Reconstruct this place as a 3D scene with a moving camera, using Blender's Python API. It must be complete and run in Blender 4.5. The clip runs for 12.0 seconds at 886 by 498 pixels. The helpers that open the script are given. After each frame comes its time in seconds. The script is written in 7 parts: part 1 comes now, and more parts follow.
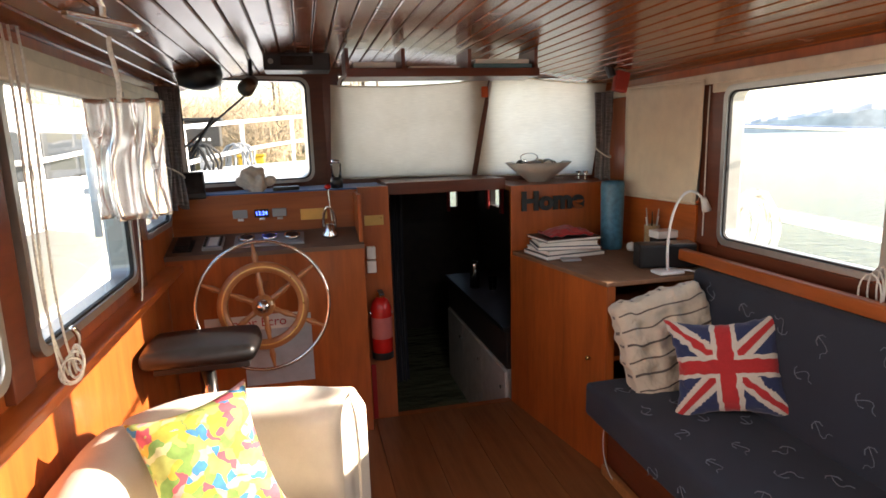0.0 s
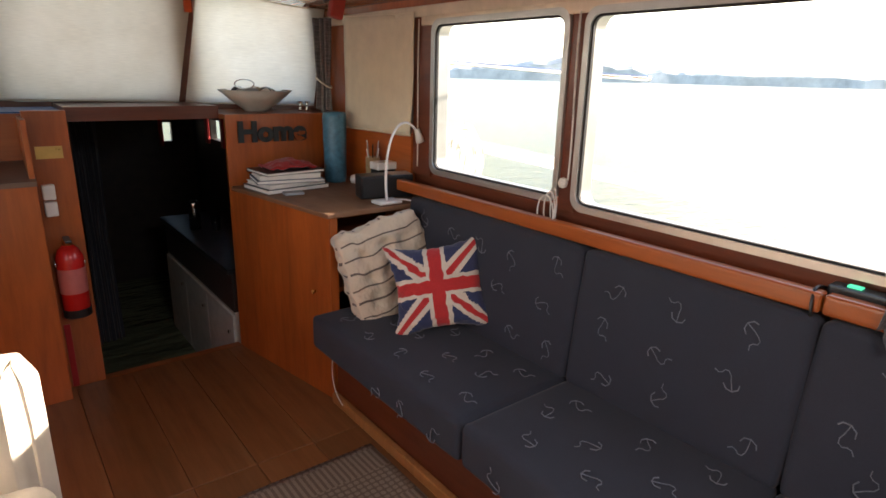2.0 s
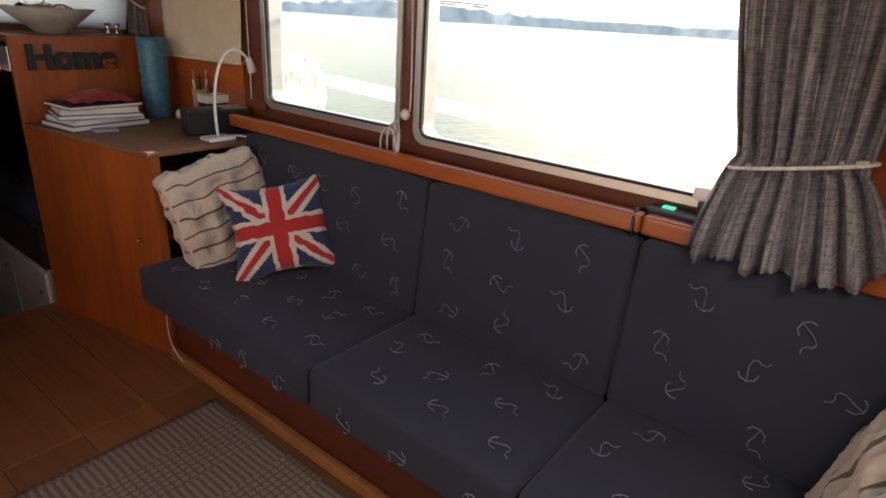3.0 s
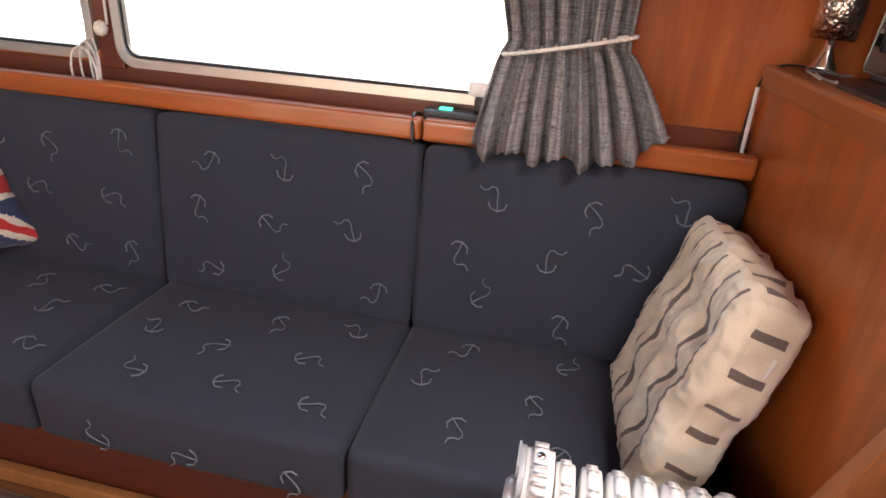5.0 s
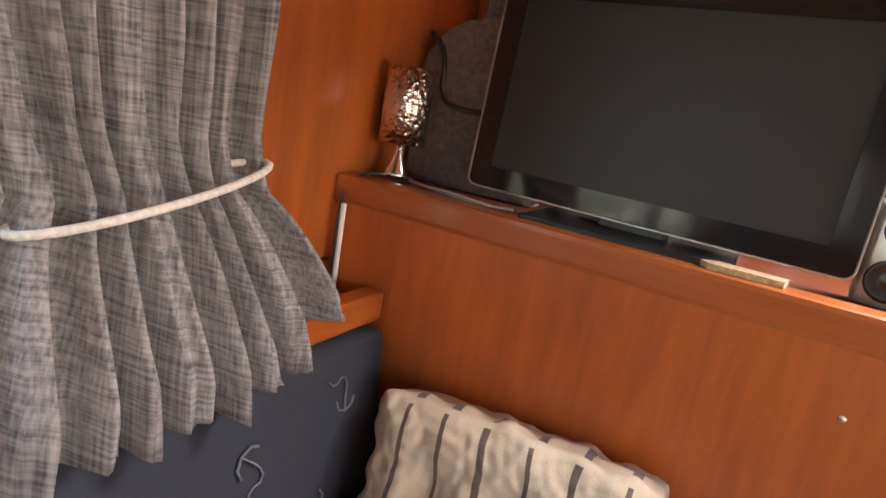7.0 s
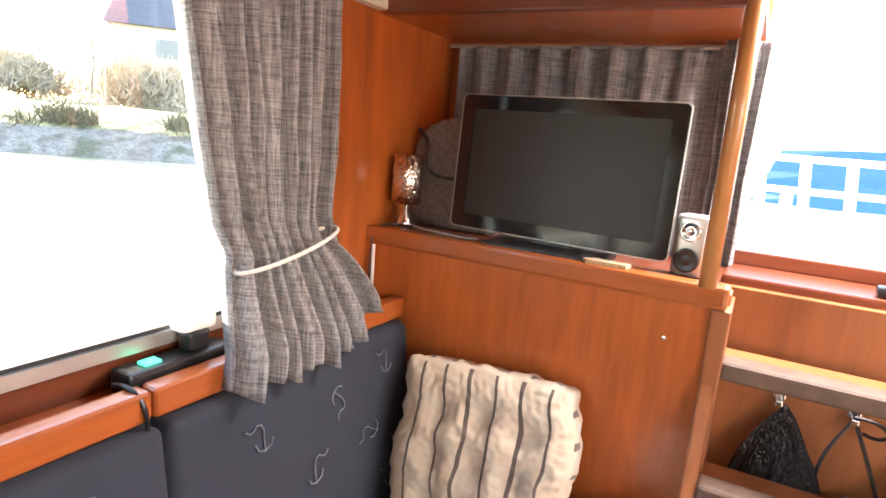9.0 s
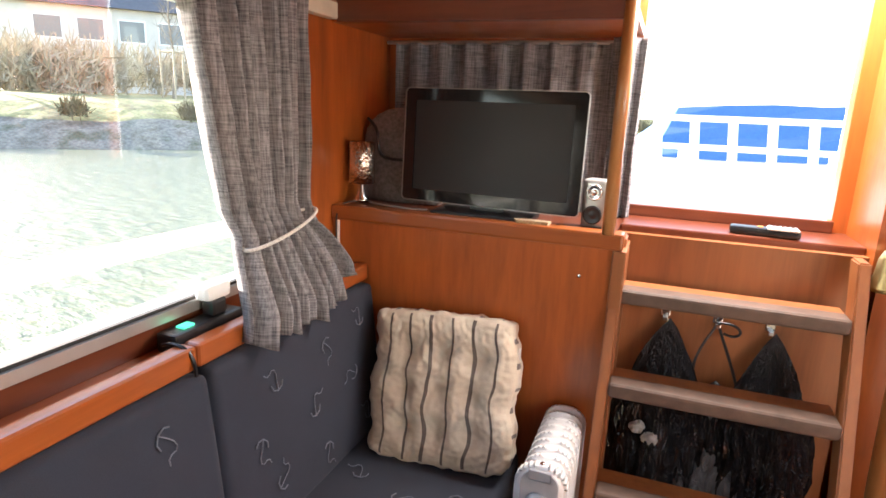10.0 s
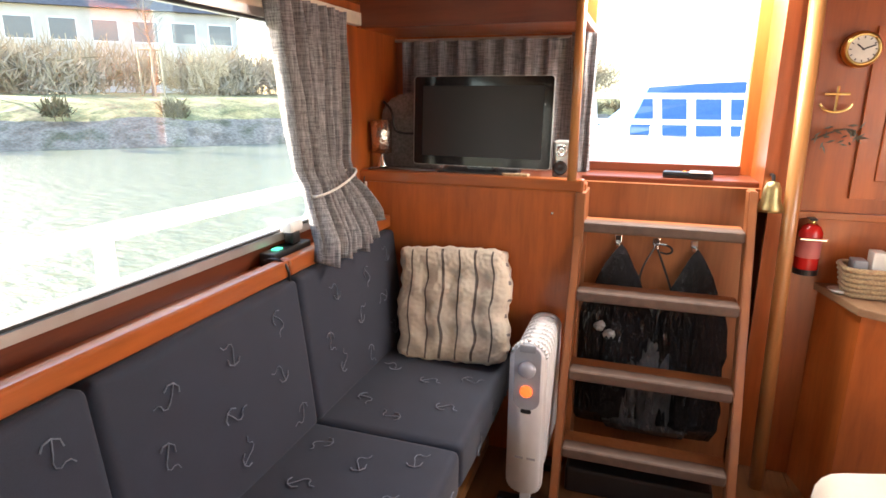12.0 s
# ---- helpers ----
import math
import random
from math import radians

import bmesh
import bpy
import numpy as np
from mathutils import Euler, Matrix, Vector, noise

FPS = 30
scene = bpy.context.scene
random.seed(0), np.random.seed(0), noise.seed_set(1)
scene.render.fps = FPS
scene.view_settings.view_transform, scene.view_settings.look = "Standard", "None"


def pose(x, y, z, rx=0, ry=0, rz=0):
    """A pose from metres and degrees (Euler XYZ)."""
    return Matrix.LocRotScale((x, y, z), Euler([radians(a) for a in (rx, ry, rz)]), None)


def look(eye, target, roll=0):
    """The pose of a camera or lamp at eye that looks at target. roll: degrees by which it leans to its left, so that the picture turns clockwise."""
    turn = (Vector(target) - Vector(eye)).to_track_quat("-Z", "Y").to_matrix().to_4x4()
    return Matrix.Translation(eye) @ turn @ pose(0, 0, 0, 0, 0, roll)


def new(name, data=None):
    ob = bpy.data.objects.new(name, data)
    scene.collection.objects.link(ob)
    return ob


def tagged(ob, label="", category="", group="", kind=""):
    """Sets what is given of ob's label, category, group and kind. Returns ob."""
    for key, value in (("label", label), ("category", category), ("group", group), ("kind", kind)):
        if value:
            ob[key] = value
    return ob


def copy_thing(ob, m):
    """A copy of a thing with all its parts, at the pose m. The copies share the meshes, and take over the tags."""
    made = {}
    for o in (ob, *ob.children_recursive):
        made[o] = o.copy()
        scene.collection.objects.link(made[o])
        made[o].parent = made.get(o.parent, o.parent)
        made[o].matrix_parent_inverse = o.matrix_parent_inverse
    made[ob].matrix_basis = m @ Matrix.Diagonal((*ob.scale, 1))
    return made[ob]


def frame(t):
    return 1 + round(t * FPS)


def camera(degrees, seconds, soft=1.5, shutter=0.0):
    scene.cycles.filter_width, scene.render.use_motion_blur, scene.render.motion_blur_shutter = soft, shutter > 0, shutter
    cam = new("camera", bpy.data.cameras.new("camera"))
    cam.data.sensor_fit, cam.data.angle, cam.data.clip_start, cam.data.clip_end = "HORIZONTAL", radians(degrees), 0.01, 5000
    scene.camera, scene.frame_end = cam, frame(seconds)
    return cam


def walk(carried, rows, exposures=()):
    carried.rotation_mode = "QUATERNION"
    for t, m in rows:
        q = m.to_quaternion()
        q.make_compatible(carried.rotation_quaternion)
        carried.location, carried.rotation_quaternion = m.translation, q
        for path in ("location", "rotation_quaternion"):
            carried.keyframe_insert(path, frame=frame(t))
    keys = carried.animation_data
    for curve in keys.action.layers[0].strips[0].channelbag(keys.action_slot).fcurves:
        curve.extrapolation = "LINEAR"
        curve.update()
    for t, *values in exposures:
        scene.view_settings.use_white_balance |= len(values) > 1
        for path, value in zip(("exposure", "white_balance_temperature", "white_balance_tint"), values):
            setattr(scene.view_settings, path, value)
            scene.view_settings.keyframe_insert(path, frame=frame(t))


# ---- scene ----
cam = camera(74.0, 12.0, soft=1.6)
PATH = [
    (0, (-0.066, 2.981, 1.437), (0.374, 4.897, 1.069), -1.7),
    (0.5, (-0.042, 2.967, 1.447), (0.44, 4.873, 1.08), -3.2),
    (1, (-0.025, 2.973, 1.444), (0.751, 4.764, 1.011), -1.9),
    (1.5, (0.035, 2.985, 1.409), (1.034, 4.631, 0.865), -1.9),
    (2, (0.037, 2.996, 1.394), (1.224, 4.502, 0.826), 1.5),
    (2.5, (0.083, 2.993, 1.364), (1.432, 4.313, 0.7), 1.6),
    (3, (0.115, 2.997, 1.354), (1.597, 4.125, 0.624), 3.7),
    (3.2, (0.097, 2.99, 1.356), (1.61, 4.052, 0.593), 4.5),
    (4.8, (0.178, 3.113, 1.258), (1.956, 3.556, 0.458), 4.4),
    (5, (0.237, 3.137, 1.224), (2.021, 3.479, 0.386), 4.2),
    (5.5, (0.512, 3.203, 1.153), (2.194, 3.15, 0.072), 3.2),
    (6, (0.647, 3.269, 1.201), (2.291, 2.676, 0.229), 7.5),
    (6.5, (0.752, 3.4, 1.238), (2.213, 2.32, 0.402), 9.1),
    (7, (1.03, 3.517, 1.242), (1.901, 1.78, 0.769), 10.5),
    (7.2, (1.037, 3.498, 1.261), (1.864, 1.722, 0.86), 10.1),
    (8.8, (0.741, 3.926, 1.345), (1.667, 2.198, 0.95), 4.5),
    (9, (0.751, 3.985, 1.349), (1.669, 2.249, 0.97), 4.9),
    (9.5, (0.795, 4.193, 1.359), (1.663, 2.469, 0.836), 4.0),
    (10, (0.703, 4.284, 1.399), (1.372, 2.457, 0.934), 2.3),
    (10.5, (0.609, 4.398, 1.404), (1.445, 2.649, 0.916), -2.4),
    (11, (0.668, 4.535, 1.384), (1.487, 2.774, 0.905), 2.8),
    (11.5, (0.696, 4.707, 1.37), (1.386, 2.906, 0.84), 3.7),
    (12, (0.593, 4.822, 1.379), (1.207, 2.986, 0.879), 0.3),
]
EXPOSURES = [
    (0.0, 2.05, 6950, 16), (1.0, 1.98, 6950, 16), (2.0, 2.05, 6900, 16), (3.0, 1.8, 6850, 16), (5.0, 2.68, 6700, 18),
    (5.5, 2.85, 6700, 18), (6.5, 3.0, 6600, 16), (7.0, 2.98, 6650, 14), (8.8, 3.58, 6700, 15), (9.0, 3.58, 6700, 15), (9.5, 3.3, 6750, 15), (10.5, 2.8, 6750, 16), (12.0, 2.98, 6850, 15),
]
walk(cam, [(t, look(eye, target, roll)) for t, eye, target, roll in PATH], EXPOSURES)

# ---- world and light ----
world = bpy.data.worlds.new("sky")
scene.world = world
world.use_nodes = True
wn = world.node_tree
sky = wn.nodes.new("ShaderNodeTexSky")
sky.sky_type = 'NISHITA'
sky.sun_disc = False
SUN = Vector((0.945, -0.095, 0.295)).normalized()
sky.sun_elevation = math.asin(SUN.z)
sky.sun_rotation = math.atan2(SUN.x, SUN.y)
wn.links.new(sky.outputs[0], wn.nodes["Background"].inputs[0])
wn.nodes["Background"].inputs[1].default_value = 0.15
sun = new("sun", bpy.data.lights.new("sun", "SUN"))
sun.data.energy, sun.data.angle, sun.data.color = 5.0, radians(0.6), (1.0, 0.93, 0.82)
sun.matrix_world = look(SUN * 30, (0, 0, 0))


def sky_window(name, place, target, w, h, power):
    """The sky's light in the opening of a window."""
    lamp = new(name, bpy.data.lights.new(name, "AREA"))
    lamp.data.shape, lamp.data.size, lamp.data.size_y = "RECTANGLE", w, h
    lamp.data.energy, lamp.data.color = power, (1.0, 0.97, 0.93)
    lamp.matrix_world = look(place, target)
    return lamp


sky_window("sky_roof_opening", (0.51, 2.52, 1.86), (0.51, 2.60, 0.0), 0.5, 0.36, 6.0)
sky_window("sky_port_window", (-0.74, 3.73, 1.29), (1.0, 3.73, 1.0), 1.0, 0.56, 1.5)

# ---- materials ----
def base(name, rough=0.5, metal=0.0):
    m = bpy.data.materials.new(name)
    m.use_nodes = True
    n = m.node_tree
    b = n.nodes["Principled BSDF"]
    b.inputs["Roughness"].default_value, b.inputs["Metallic"].default_value = rough, metal
    return m, n, b


def mapped(n, scale, turn=(0, 0, 0)):
    co = n.nodes.new("ShaderNodeTexCoord")
    mp = n.nodes.new("ShaderNodeMapping")
    mp.inputs["Scale"].default_value = scale
    mp.inputs["Rotation"].default_value = turn
    n.links.new(co.outputs["Object"], mp.inputs[0])
    return mp.outputs[0]


def noise_tex(n, vec, scale, detail=4.0, rough=0.55, twist=0.0):
    t = n.nodes.new("ShaderNodeTexNoise")
    t.inputs["Scale"].default_value, t.inputs["Detail"].default_value = scale, detail
    t.inputs["Roughness"].default_value, t.inputs["Distortion"].default_value = rough, twist
    n.links.new(vec, t.inputs["Vector"])
    return t.outputs[0]


def ramp(n, fac, stops):
    r = n.nodes.new("ShaderNodeValToRGB")
    e = r.color_ramp.elements
    while len(e) < len(stops):
        e.new(0.5)
    for k, (p, c) in zip(e, stops):
        k.position, k.color = p, (*c, 1)
    n.links.new(fac, r.inputs[0])
    return r.outputs[0]


def mix(n, a, b, fac, kind='MIX'):
    x = n.nodes.new("ShaderNodeMix")
    x.data_type, x.blend_type = 'RGBA', kind
    for s, v in ((0, fac), (6, a), (7, b)):
        if isinstance(v, (int, float)):
            x.inputs[s].default_value = v
        elif isinstance(v, tuple):
            x.inputs[s].default_value = (*v, 1)
        else:
            n.links.new(v, x.inputs[s])
    return x.outputs[2]


def bump(n, b, height, strength, distance=0.002):
    u = n.nodes.new("ShaderNodeBump")
    u.inputs["Strength"].default_value, u.inputs["Distance"].default_value = strength, distance
    n.links.new(height, u.inputs["Height"])
    n.links.new(u.outputs[0], b.inputs["Normal"])


def rough_by(n, b, fac, lo, hi):
    r = n.nodes.new("ShaderNodeMapRange")
    r.inputs[3].default_value, r.inputs[4].default_value = lo, hi
    n.links.new(fac, r.inputs[0])
    n.links.new(r.outputs[0], b.inputs["Roughness"])


def wood(name, dark, light, along=(1, 1, 1), rough=0.3, per_piece=0.0, coat=0.0):
    """Varnished wood; along: small on the axis that the grain follows."""
    m, n, b = base(name, rough)
    v = mapped(n, along)
    fine = noise_tex(n, v, 55, 6, 0.6, 0.4)
    broad = noise_tex(n, v, 7, 3, 0.5, 1.2)
    c = ramp(n, broad, [(0.25, dark), (0.75, light)])
    c = mix(n, c, ramp(n, fine, [(0.3, tuple(0.55 * x for x in dark)), (0.6, light)]), 0.24)
    if per_piece:
        o = n.nodes.new("ShaderNodeObjectInfo")
        c = mix(n, c, ramp(n, o.outputs["Random"], [(0.0, (1 - per_piece,) * 3), (1.0, (1, 1, 1))]), 1.0, 'MULTIPLY')
    n.links.new(c, b.inputs["Base Color"])
    rough_by(n, b, noise_tex(n, mapped(n, (1, 1, 1)), 9, 3), rough * 0.75, min(1, rough * 1.5))
    bump(n, b, fine, 0.12, 0.001)
    b.inputs["Coat Weight"].default_value = coat
    b.inputs["Coat Roughness"].default_value = 0.15
    return m


def plain(name, colour, rough=0.5, metal=0.0, vary=0.12, scale=14, grain=0.08, clear=0.0):
    m, n, b = base(name, rough, metal)
    v = mapped(n, (1, 1, 1))
    t = noise_tex(n, v, scale, 4)
    n.links.new(ramp(n, t, [(0.3, tuple(x * (1 - vary) for x in colour)), (0.7, tuple(min(1, x * (1 + vary)) for x in colour))]), b.inputs["Base Color"])
    f = noise_tex(n, v, scale * 14, 3)
    rough_by(n, b, t, rough * 0.85, min(1, rough * 1.2))
    if grain:
        bump(n, b, f, grain, 0.0015)
    b.inputs["Coat Weight"].default_value = clear
    return m


def cloth(name, colour, second, weave=420, mixing=0.5, rough=0.9, stretch=(1, 1, 1), bumpy=0.3):
    m, n, b = base(name, rough)
    a = noise_tex(n, mapped(n, (stretch[0], stretch[1], stretch[2])), weave, 2, 0.6)
    z = noise_tex(n, mapped(n, (1, 1, 1)), 12, 4)
    c = ramp(n, a, [(0.5 - 0.25 * mixing, second), (0.5 + 0.25 * mixing, colour)])
    c = mix(n, c, ramp(n, z, [(0.3, (0.87, 0.87, 0.87)), (0.7, (1, 1, 1))]), 1.0, 'MULTIPLY')
    n.links.new(c, b.inputs["Base Color"])
    b.inputs["Sheen Weight"].default_value = 0.25
    bump(n, b, a, bumpy, 0.002)
    return m


def tweed(name, dark, light):
    """Slubbed grey weave: threads down and across."""
    m, n, b = base(name, 0.95)
    down = noise_tex(n, mapped(n, (230, 230, 9)), 1.0, 3, 0.6)
    across = noise_tex(n, mapped(n, (16, 16, 300)), 1.0, 3, 0.6)
    c = mix(n, ramp(n, down, [(0.35, dark), (0.62, light)]), ramp(n, across, [(0.35, dark), (0.62, light)]), 0.5)
    n.links.new(c, b.inputs["Base Color"])
    bump(n, b, across, 0.35, 0.002)
    b.inputs["Transmission Weight"].default_value = 0.0
    tr = n.nodes.new("ShaderNodeBsdfTranslucent")
    n.links.new(c, tr.inputs[0])
    ms = n.nodes.new("ShaderNodeMixShader")
    ms.inputs[0].default_value = 0.22
    n.links.new(b.outputs[0], ms.inputs[1])
    n.links.new(tr.outputs[0], ms.inputs[2])
    n.links.new(ms.outputs[0], n.nodes["Material Output"].inputs[0])
    return m


def thin_cloth(name, colour, through_part):
    m, n, b = base(name, 0.9)
    w = noise_tex(n, mapped(n, (20, 20, 500)), 1.0, 2)
    z = noise_tex(n, mapped(n, (1, 1, 1)), 5, 3)
    c = mix(n, ramp(n, w, [(0.3, tuple(0.86 * x for x in colour)), (0.7, colour)]), ramp(n, z, [(0.3, (0.88, 0.86, 0.82)), (0.7, (1, 1, 1))]), 1.0, 'MULTIPLY')
    n.links.new(c, b.inputs["Base Color"])
    bump(n, b, w, 0.15, 0.001)
    tr = n.nodes.new("ShaderNodeBsdfTranslucent")
    n.links.new(c, tr.inputs[0])
    ms = n.nodes.new("ShaderNodeMixShader")
    ms.inputs[0].default_value = through_part
    n.links.new(b.outputs[0], ms.inputs[1])
    n.links.new(tr.outputs[0], ms.inputs[2])
    n.links.new(ms.outputs[0], n.nodes["Material Output"].inputs[0])
    return m


def glass(name, tint=(1, 1, 1), rough=0.0):
    m, n, b = base(name, rough)
    t = n.nodes.new("ShaderNodeBsdfTransparent")
    t.inputs[0].default_value = (*tint, 1)
    g = n.nodes.new("ShaderNodeBsdfGlossy")
    g.inputs["Roughness"].default_value = 0.02
    f = n.nodes.new("ShaderNodeFresnel")
    f.inputs[0].default_value = 1.45
    ms = n.nodes.new("ShaderNodeMixShader")
    n.links.new(f.outputs[0], ms.inputs[0])
    n.links.new(t.outputs[0], ms.inputs[1])
    n.links.new(g.outputs[0], ms.inputs[2])
    n.links.new(ms.outputs[0], n.nodes["Material Output"].inputs[0])
    return m


def glow(name, colour, strength):
    m, n, b = base(name)
    b.inputs["Base Color"].default_value = (*colour, 1)
    b.inputs["Emission Color"].default_value = (*colour, 1)
    b.inputs["Emission Strength"].default_value = strength
    return m


MAHOG = wood("mahogany_plywood", (0.235, 0.056, 0.012), (0.48, 0.118, 0.021), (1, 1, 0.12), 0.34, coat=0.25)
MAHOG_Y = wood("mahogany_fore_aft", (0.235, 0.056, 0.012), (0.48, 0.118, 0.021), (1, 0.08, 1), 0.3, coat=0.4)
MAHOG_X = wood("mahogany_athwart", (0.225, 0.052, 0.012), (0.41, 0.115, 0.024), (0.08, 1, 1), 0.3, coat=0.4)
DARKWOOD = wood("dark_red_mahogany", (0.09, 0.02, 0.009), (0.18, 0.045, 0.016), (0.1, 0.1, 1), 0.32, coat=0.3)
LADDERWOOD = wood("ladder_mahogany", (0.20, 0.062, 0.02), (0.34, 0.118, 0.036), (1, 1, 0.08), 0.4, coat=0.15)
OAKPOLE = wood("varnished_pole", (0.34, 0.14, 0.045), (0.52, 0.24, 0.08), (1, 1, 0.06), 0.3, coat=0.4)
CEILWOOD = wood("ceiling_plank", (0.20, 0.062, 0.018), (0.34, 0.115, 0.034), (1, 0.05, 1), 0.22, coat=0.6)
FLOORWOOD = wood("floor_board", (0.17, 0.065, 0.022), (0.29, 0.125, 0.045), (1, 0.07, 1), 0.38, 0.25, coat=0.15)
SOFA = cloth("navy_upholstery", (0.023, 0.029, 0.045), (0.014, 0.018, 0.030), 700, 0.8, 0.85)
SOFA.node_tree.nodes["Principled BSDF"].inputs["Sheen Weight"].default_value = 0.08
THREAD = plain("pale_thread", (0.145, 0.16, 0.19), 0.9, vary=0.3, scale=60)
PIPING = plain("navy_piping", (0.012, 0.014, 0.028), 0.9)
CREAM = cloth("cream_canvas", (0.72, 0.62, 0.47), (0.62, 0.52, 0.38), 500, 0.8, 0.9)
STRIPE = cloth("taupe_stripe", (0.17, 0.13, 0.105), (0.11, 0.085, 0.07), 500, 0.8, 0.9)
BEIGE = cloth("ivory_upholstery", (0.74, 0.66, 0.53), (0.66, 0.58, 0.45), 600, 0.7, 0.85)
NAVYKNIT = cloth("navy_knit", (0.035, 0.05, 0.125), (0.02, 0.03, 0.08), 330, 0.9, 0.95)
REDKNIT = cloth("red_knit", (0.55, 0.035, 0.035), (0.40, 0.02, 0.02), 330, 0.9, 0.95)
WHITEKNIT = cloth("ecru_knit", (0.72, 0.66, 0.55), (0.55, 0.49, 0.40), 330, 0.9, 0.95)
TWEED = tweed("grey_tweed", (0.085, 0.083, 0.090), (0.40, 0.385, 0.385))
BLIND = cloth("cream_roller_blind", (0.84, 0.76, 0.60), (0.76, 0.67, 0.50), 380, 0.9, 0.9)
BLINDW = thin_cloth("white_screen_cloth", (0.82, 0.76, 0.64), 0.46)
# lighter, more translucent copy of the screen cloth, imitating strong backlight
BLINDLIT = thin_cloth("backlit_screen_cloth", (0.95, 0.90, 0.78), 0.92)
ALU = plain("window_aluminium", (0.52, 0.51, 0.48), 0.38, 0.85, 0.08)
STEEL = plain("polished_steel", (0.78, 0.77, 0.75), 0.14, 1.0, 0.05, grain=0.02)
BRASS = plain("brass", (0.66, 0.46, 0.17), 0.28, 1.0, 0.1)
BLACKP = plain("black_plastic", (0.012, 0.012, 0.013), 0.35, vary=0.2)
BLACKL = plain("black_leather", (0.014, 0.013, 0.013), 0.34, vary=0.3, scale=40, grain=0.3)
SCREEN = plain("black_screen", (0.010, 0.010, 0.011), 0.09, vary=0.05, grain=0)
RUBBER = plain("black_rubber", (0.015, 0.015, 0.015), 0.7)
WHITEP = plain("white_plastic", (0.78, 0.77, 0.74), 0.35, vary=0.04)
WHITEPAINT = plain("white_paint", (0.82, 0.82, 0.80), 0.4, vary=0.05, scale=3)
GREYP = plain("grey_plastic", (0.30, 0.31, 0.32), 0.4, vary=0.1)
REDPAINT = plain("red_enamel", (0.50, 0.015, 0.012), 0.25, vary=0.1)
REDCLOTH = cloth("red_cloth", (0.45, 0.02, 0.02), (0.3, 0.01, 0.01), 300)
BLUEMAT = cloth("blue_mat", (0.06, 0.17, 0.42), (0.04, 0.11, 0.30), 300)
ROPE = plain("white_rope", (0.74, 0.71, 0.64), 0.9, vary=0.2, scale=160, grain=0.6)
GLASS = glass("window_glass", (0.97, 0.98, 0.97))
CLEARG = glass("clear_glass", (0.92, 0.94, 0.93))
TREADM = plain("brown_vinyl_tread", (0.105, 0.062, 0.042), 0.55, vary=0.25, scale=30, grain=0.3)
PAPER = plain("paper", (0.76, 0.73, 0.66), 0.8, vary=0.06)
FOIL = plain("silver_foil", (0.90, 0.90, 0.89), 0.26, 0.85, 0.05, scale=5, grain=0.0)
WICKER = cloth("wicker", (0.55, 0.40, 0.22), (0.30, 0.19, 0.09), 160, 0.8, 0.8)
# near-black colour standing in for the shade of unlit spaces
SHADEDARK = plain("unlit_interior", (0.035, 0.024, 0.02), 0.6, vary=0.3)


# ---- mesh helpers ----
WORLD = {}


def thing(name, at, label, category, group="", kind="", turn=0.0):
    ob = new(name)
    ob.empty_display_size = 0.05
    ob.matrix_basis = pose(*at, 0, 0, turn)
    WORLD[ob] = ob.matrix_basis.copy()
    return tagged(ob, label, category, group, kind)


def part(name, bm, material, parent=None, label="", smooth=False):
    """One bmesh, in the world's axes, as one mesh object under a thing or a part."""
    m = WORLD[parent] if parent else Matrix()
    if parent:
        bm.transform(m.inverted())
    me = bpy.data.meshes.new(name)
    bm.normal_update()
    bm.to_mesh(me)
    bm.free()
    for x in material if isinstance(material, (list, tuple)) else (material,):
        me.materials.append(x)
    if smooth:
        me.polygons.foreach_set("use_smooth", [True] * len(me.polygons))
    ob = new(name, me)
    ob.parent = parent
    WORLD[ob] = m
    return tagged(ob, label)


def single(name, bm, material, label, category, group="", kind="", smooth=False):
    """A thing that is one mesh, with its origin at its base."""
    lo = Vector([min(v.co[i] for v in bm.verts) for i in range(3)])
    hi = Vector([max(v.co[i] for v in bm.verts) for i in range(3)])
    at = Vector(((lo.x + hi.x) / 2, (lo.y + hi.y) / 2, lo.z))
    bm.transform(Matrix.Translation(-at))
    ob = part(name, bm, material, None, "", smooth)
    ob.matrix_basis = Matrix.Translation(at)
    WORLD[ob] = ob.matrix_basis.copy()
    return tagged(ob, label, category, group, kind)


def box(lo, hi, bevel=0.0, bm=None, seg=2):
    own = bmesh.new()
    bmesh.ops.create_cube(own, size=1)
    lo, hi = Vector(lo), Vector(hi)
    for v in own.verts:
        v.co = Vector([(lo[i] + hi[i]) / 2 + v.co[i] * (hi[i] - lo[i]) for i in range(3)])
    if bevel:
        bmesh.ops.bevel(own, geom=own.edges[:], offset=bevel, segments=seg, profile=0.6, affect='EDGES')
    return merge(bm, own)


def merge(bm, own):
    if bm is None:
        return own
    me = bpy.data.meshes.new("tmp")
    own.to_mesh(me)
    own.free()
    bm.from_mesh(me)
    bpy.data.meshes.remove(me)
    return bm


def turned(bm, m):
    bm.transform(m)
    return bm


def rod(a, b, r0, r1=None, seg=12, bm=None, bevel=0.0):
    a, b = Vector(a), Vector(b)
    own = bmesh.new()
    bmesh.ops.create_cone(own, cap_ends=True, segments=seg, radius1=r0, radius2=r0 if r1 is None else r1, depth=(b - a).length)
    own.transform(Matrix.Translation((a + b) / 2) @ (b - a).to_track_quat("Z", "Y").to_matrix().to_4x4())
    return merge(bm, own)


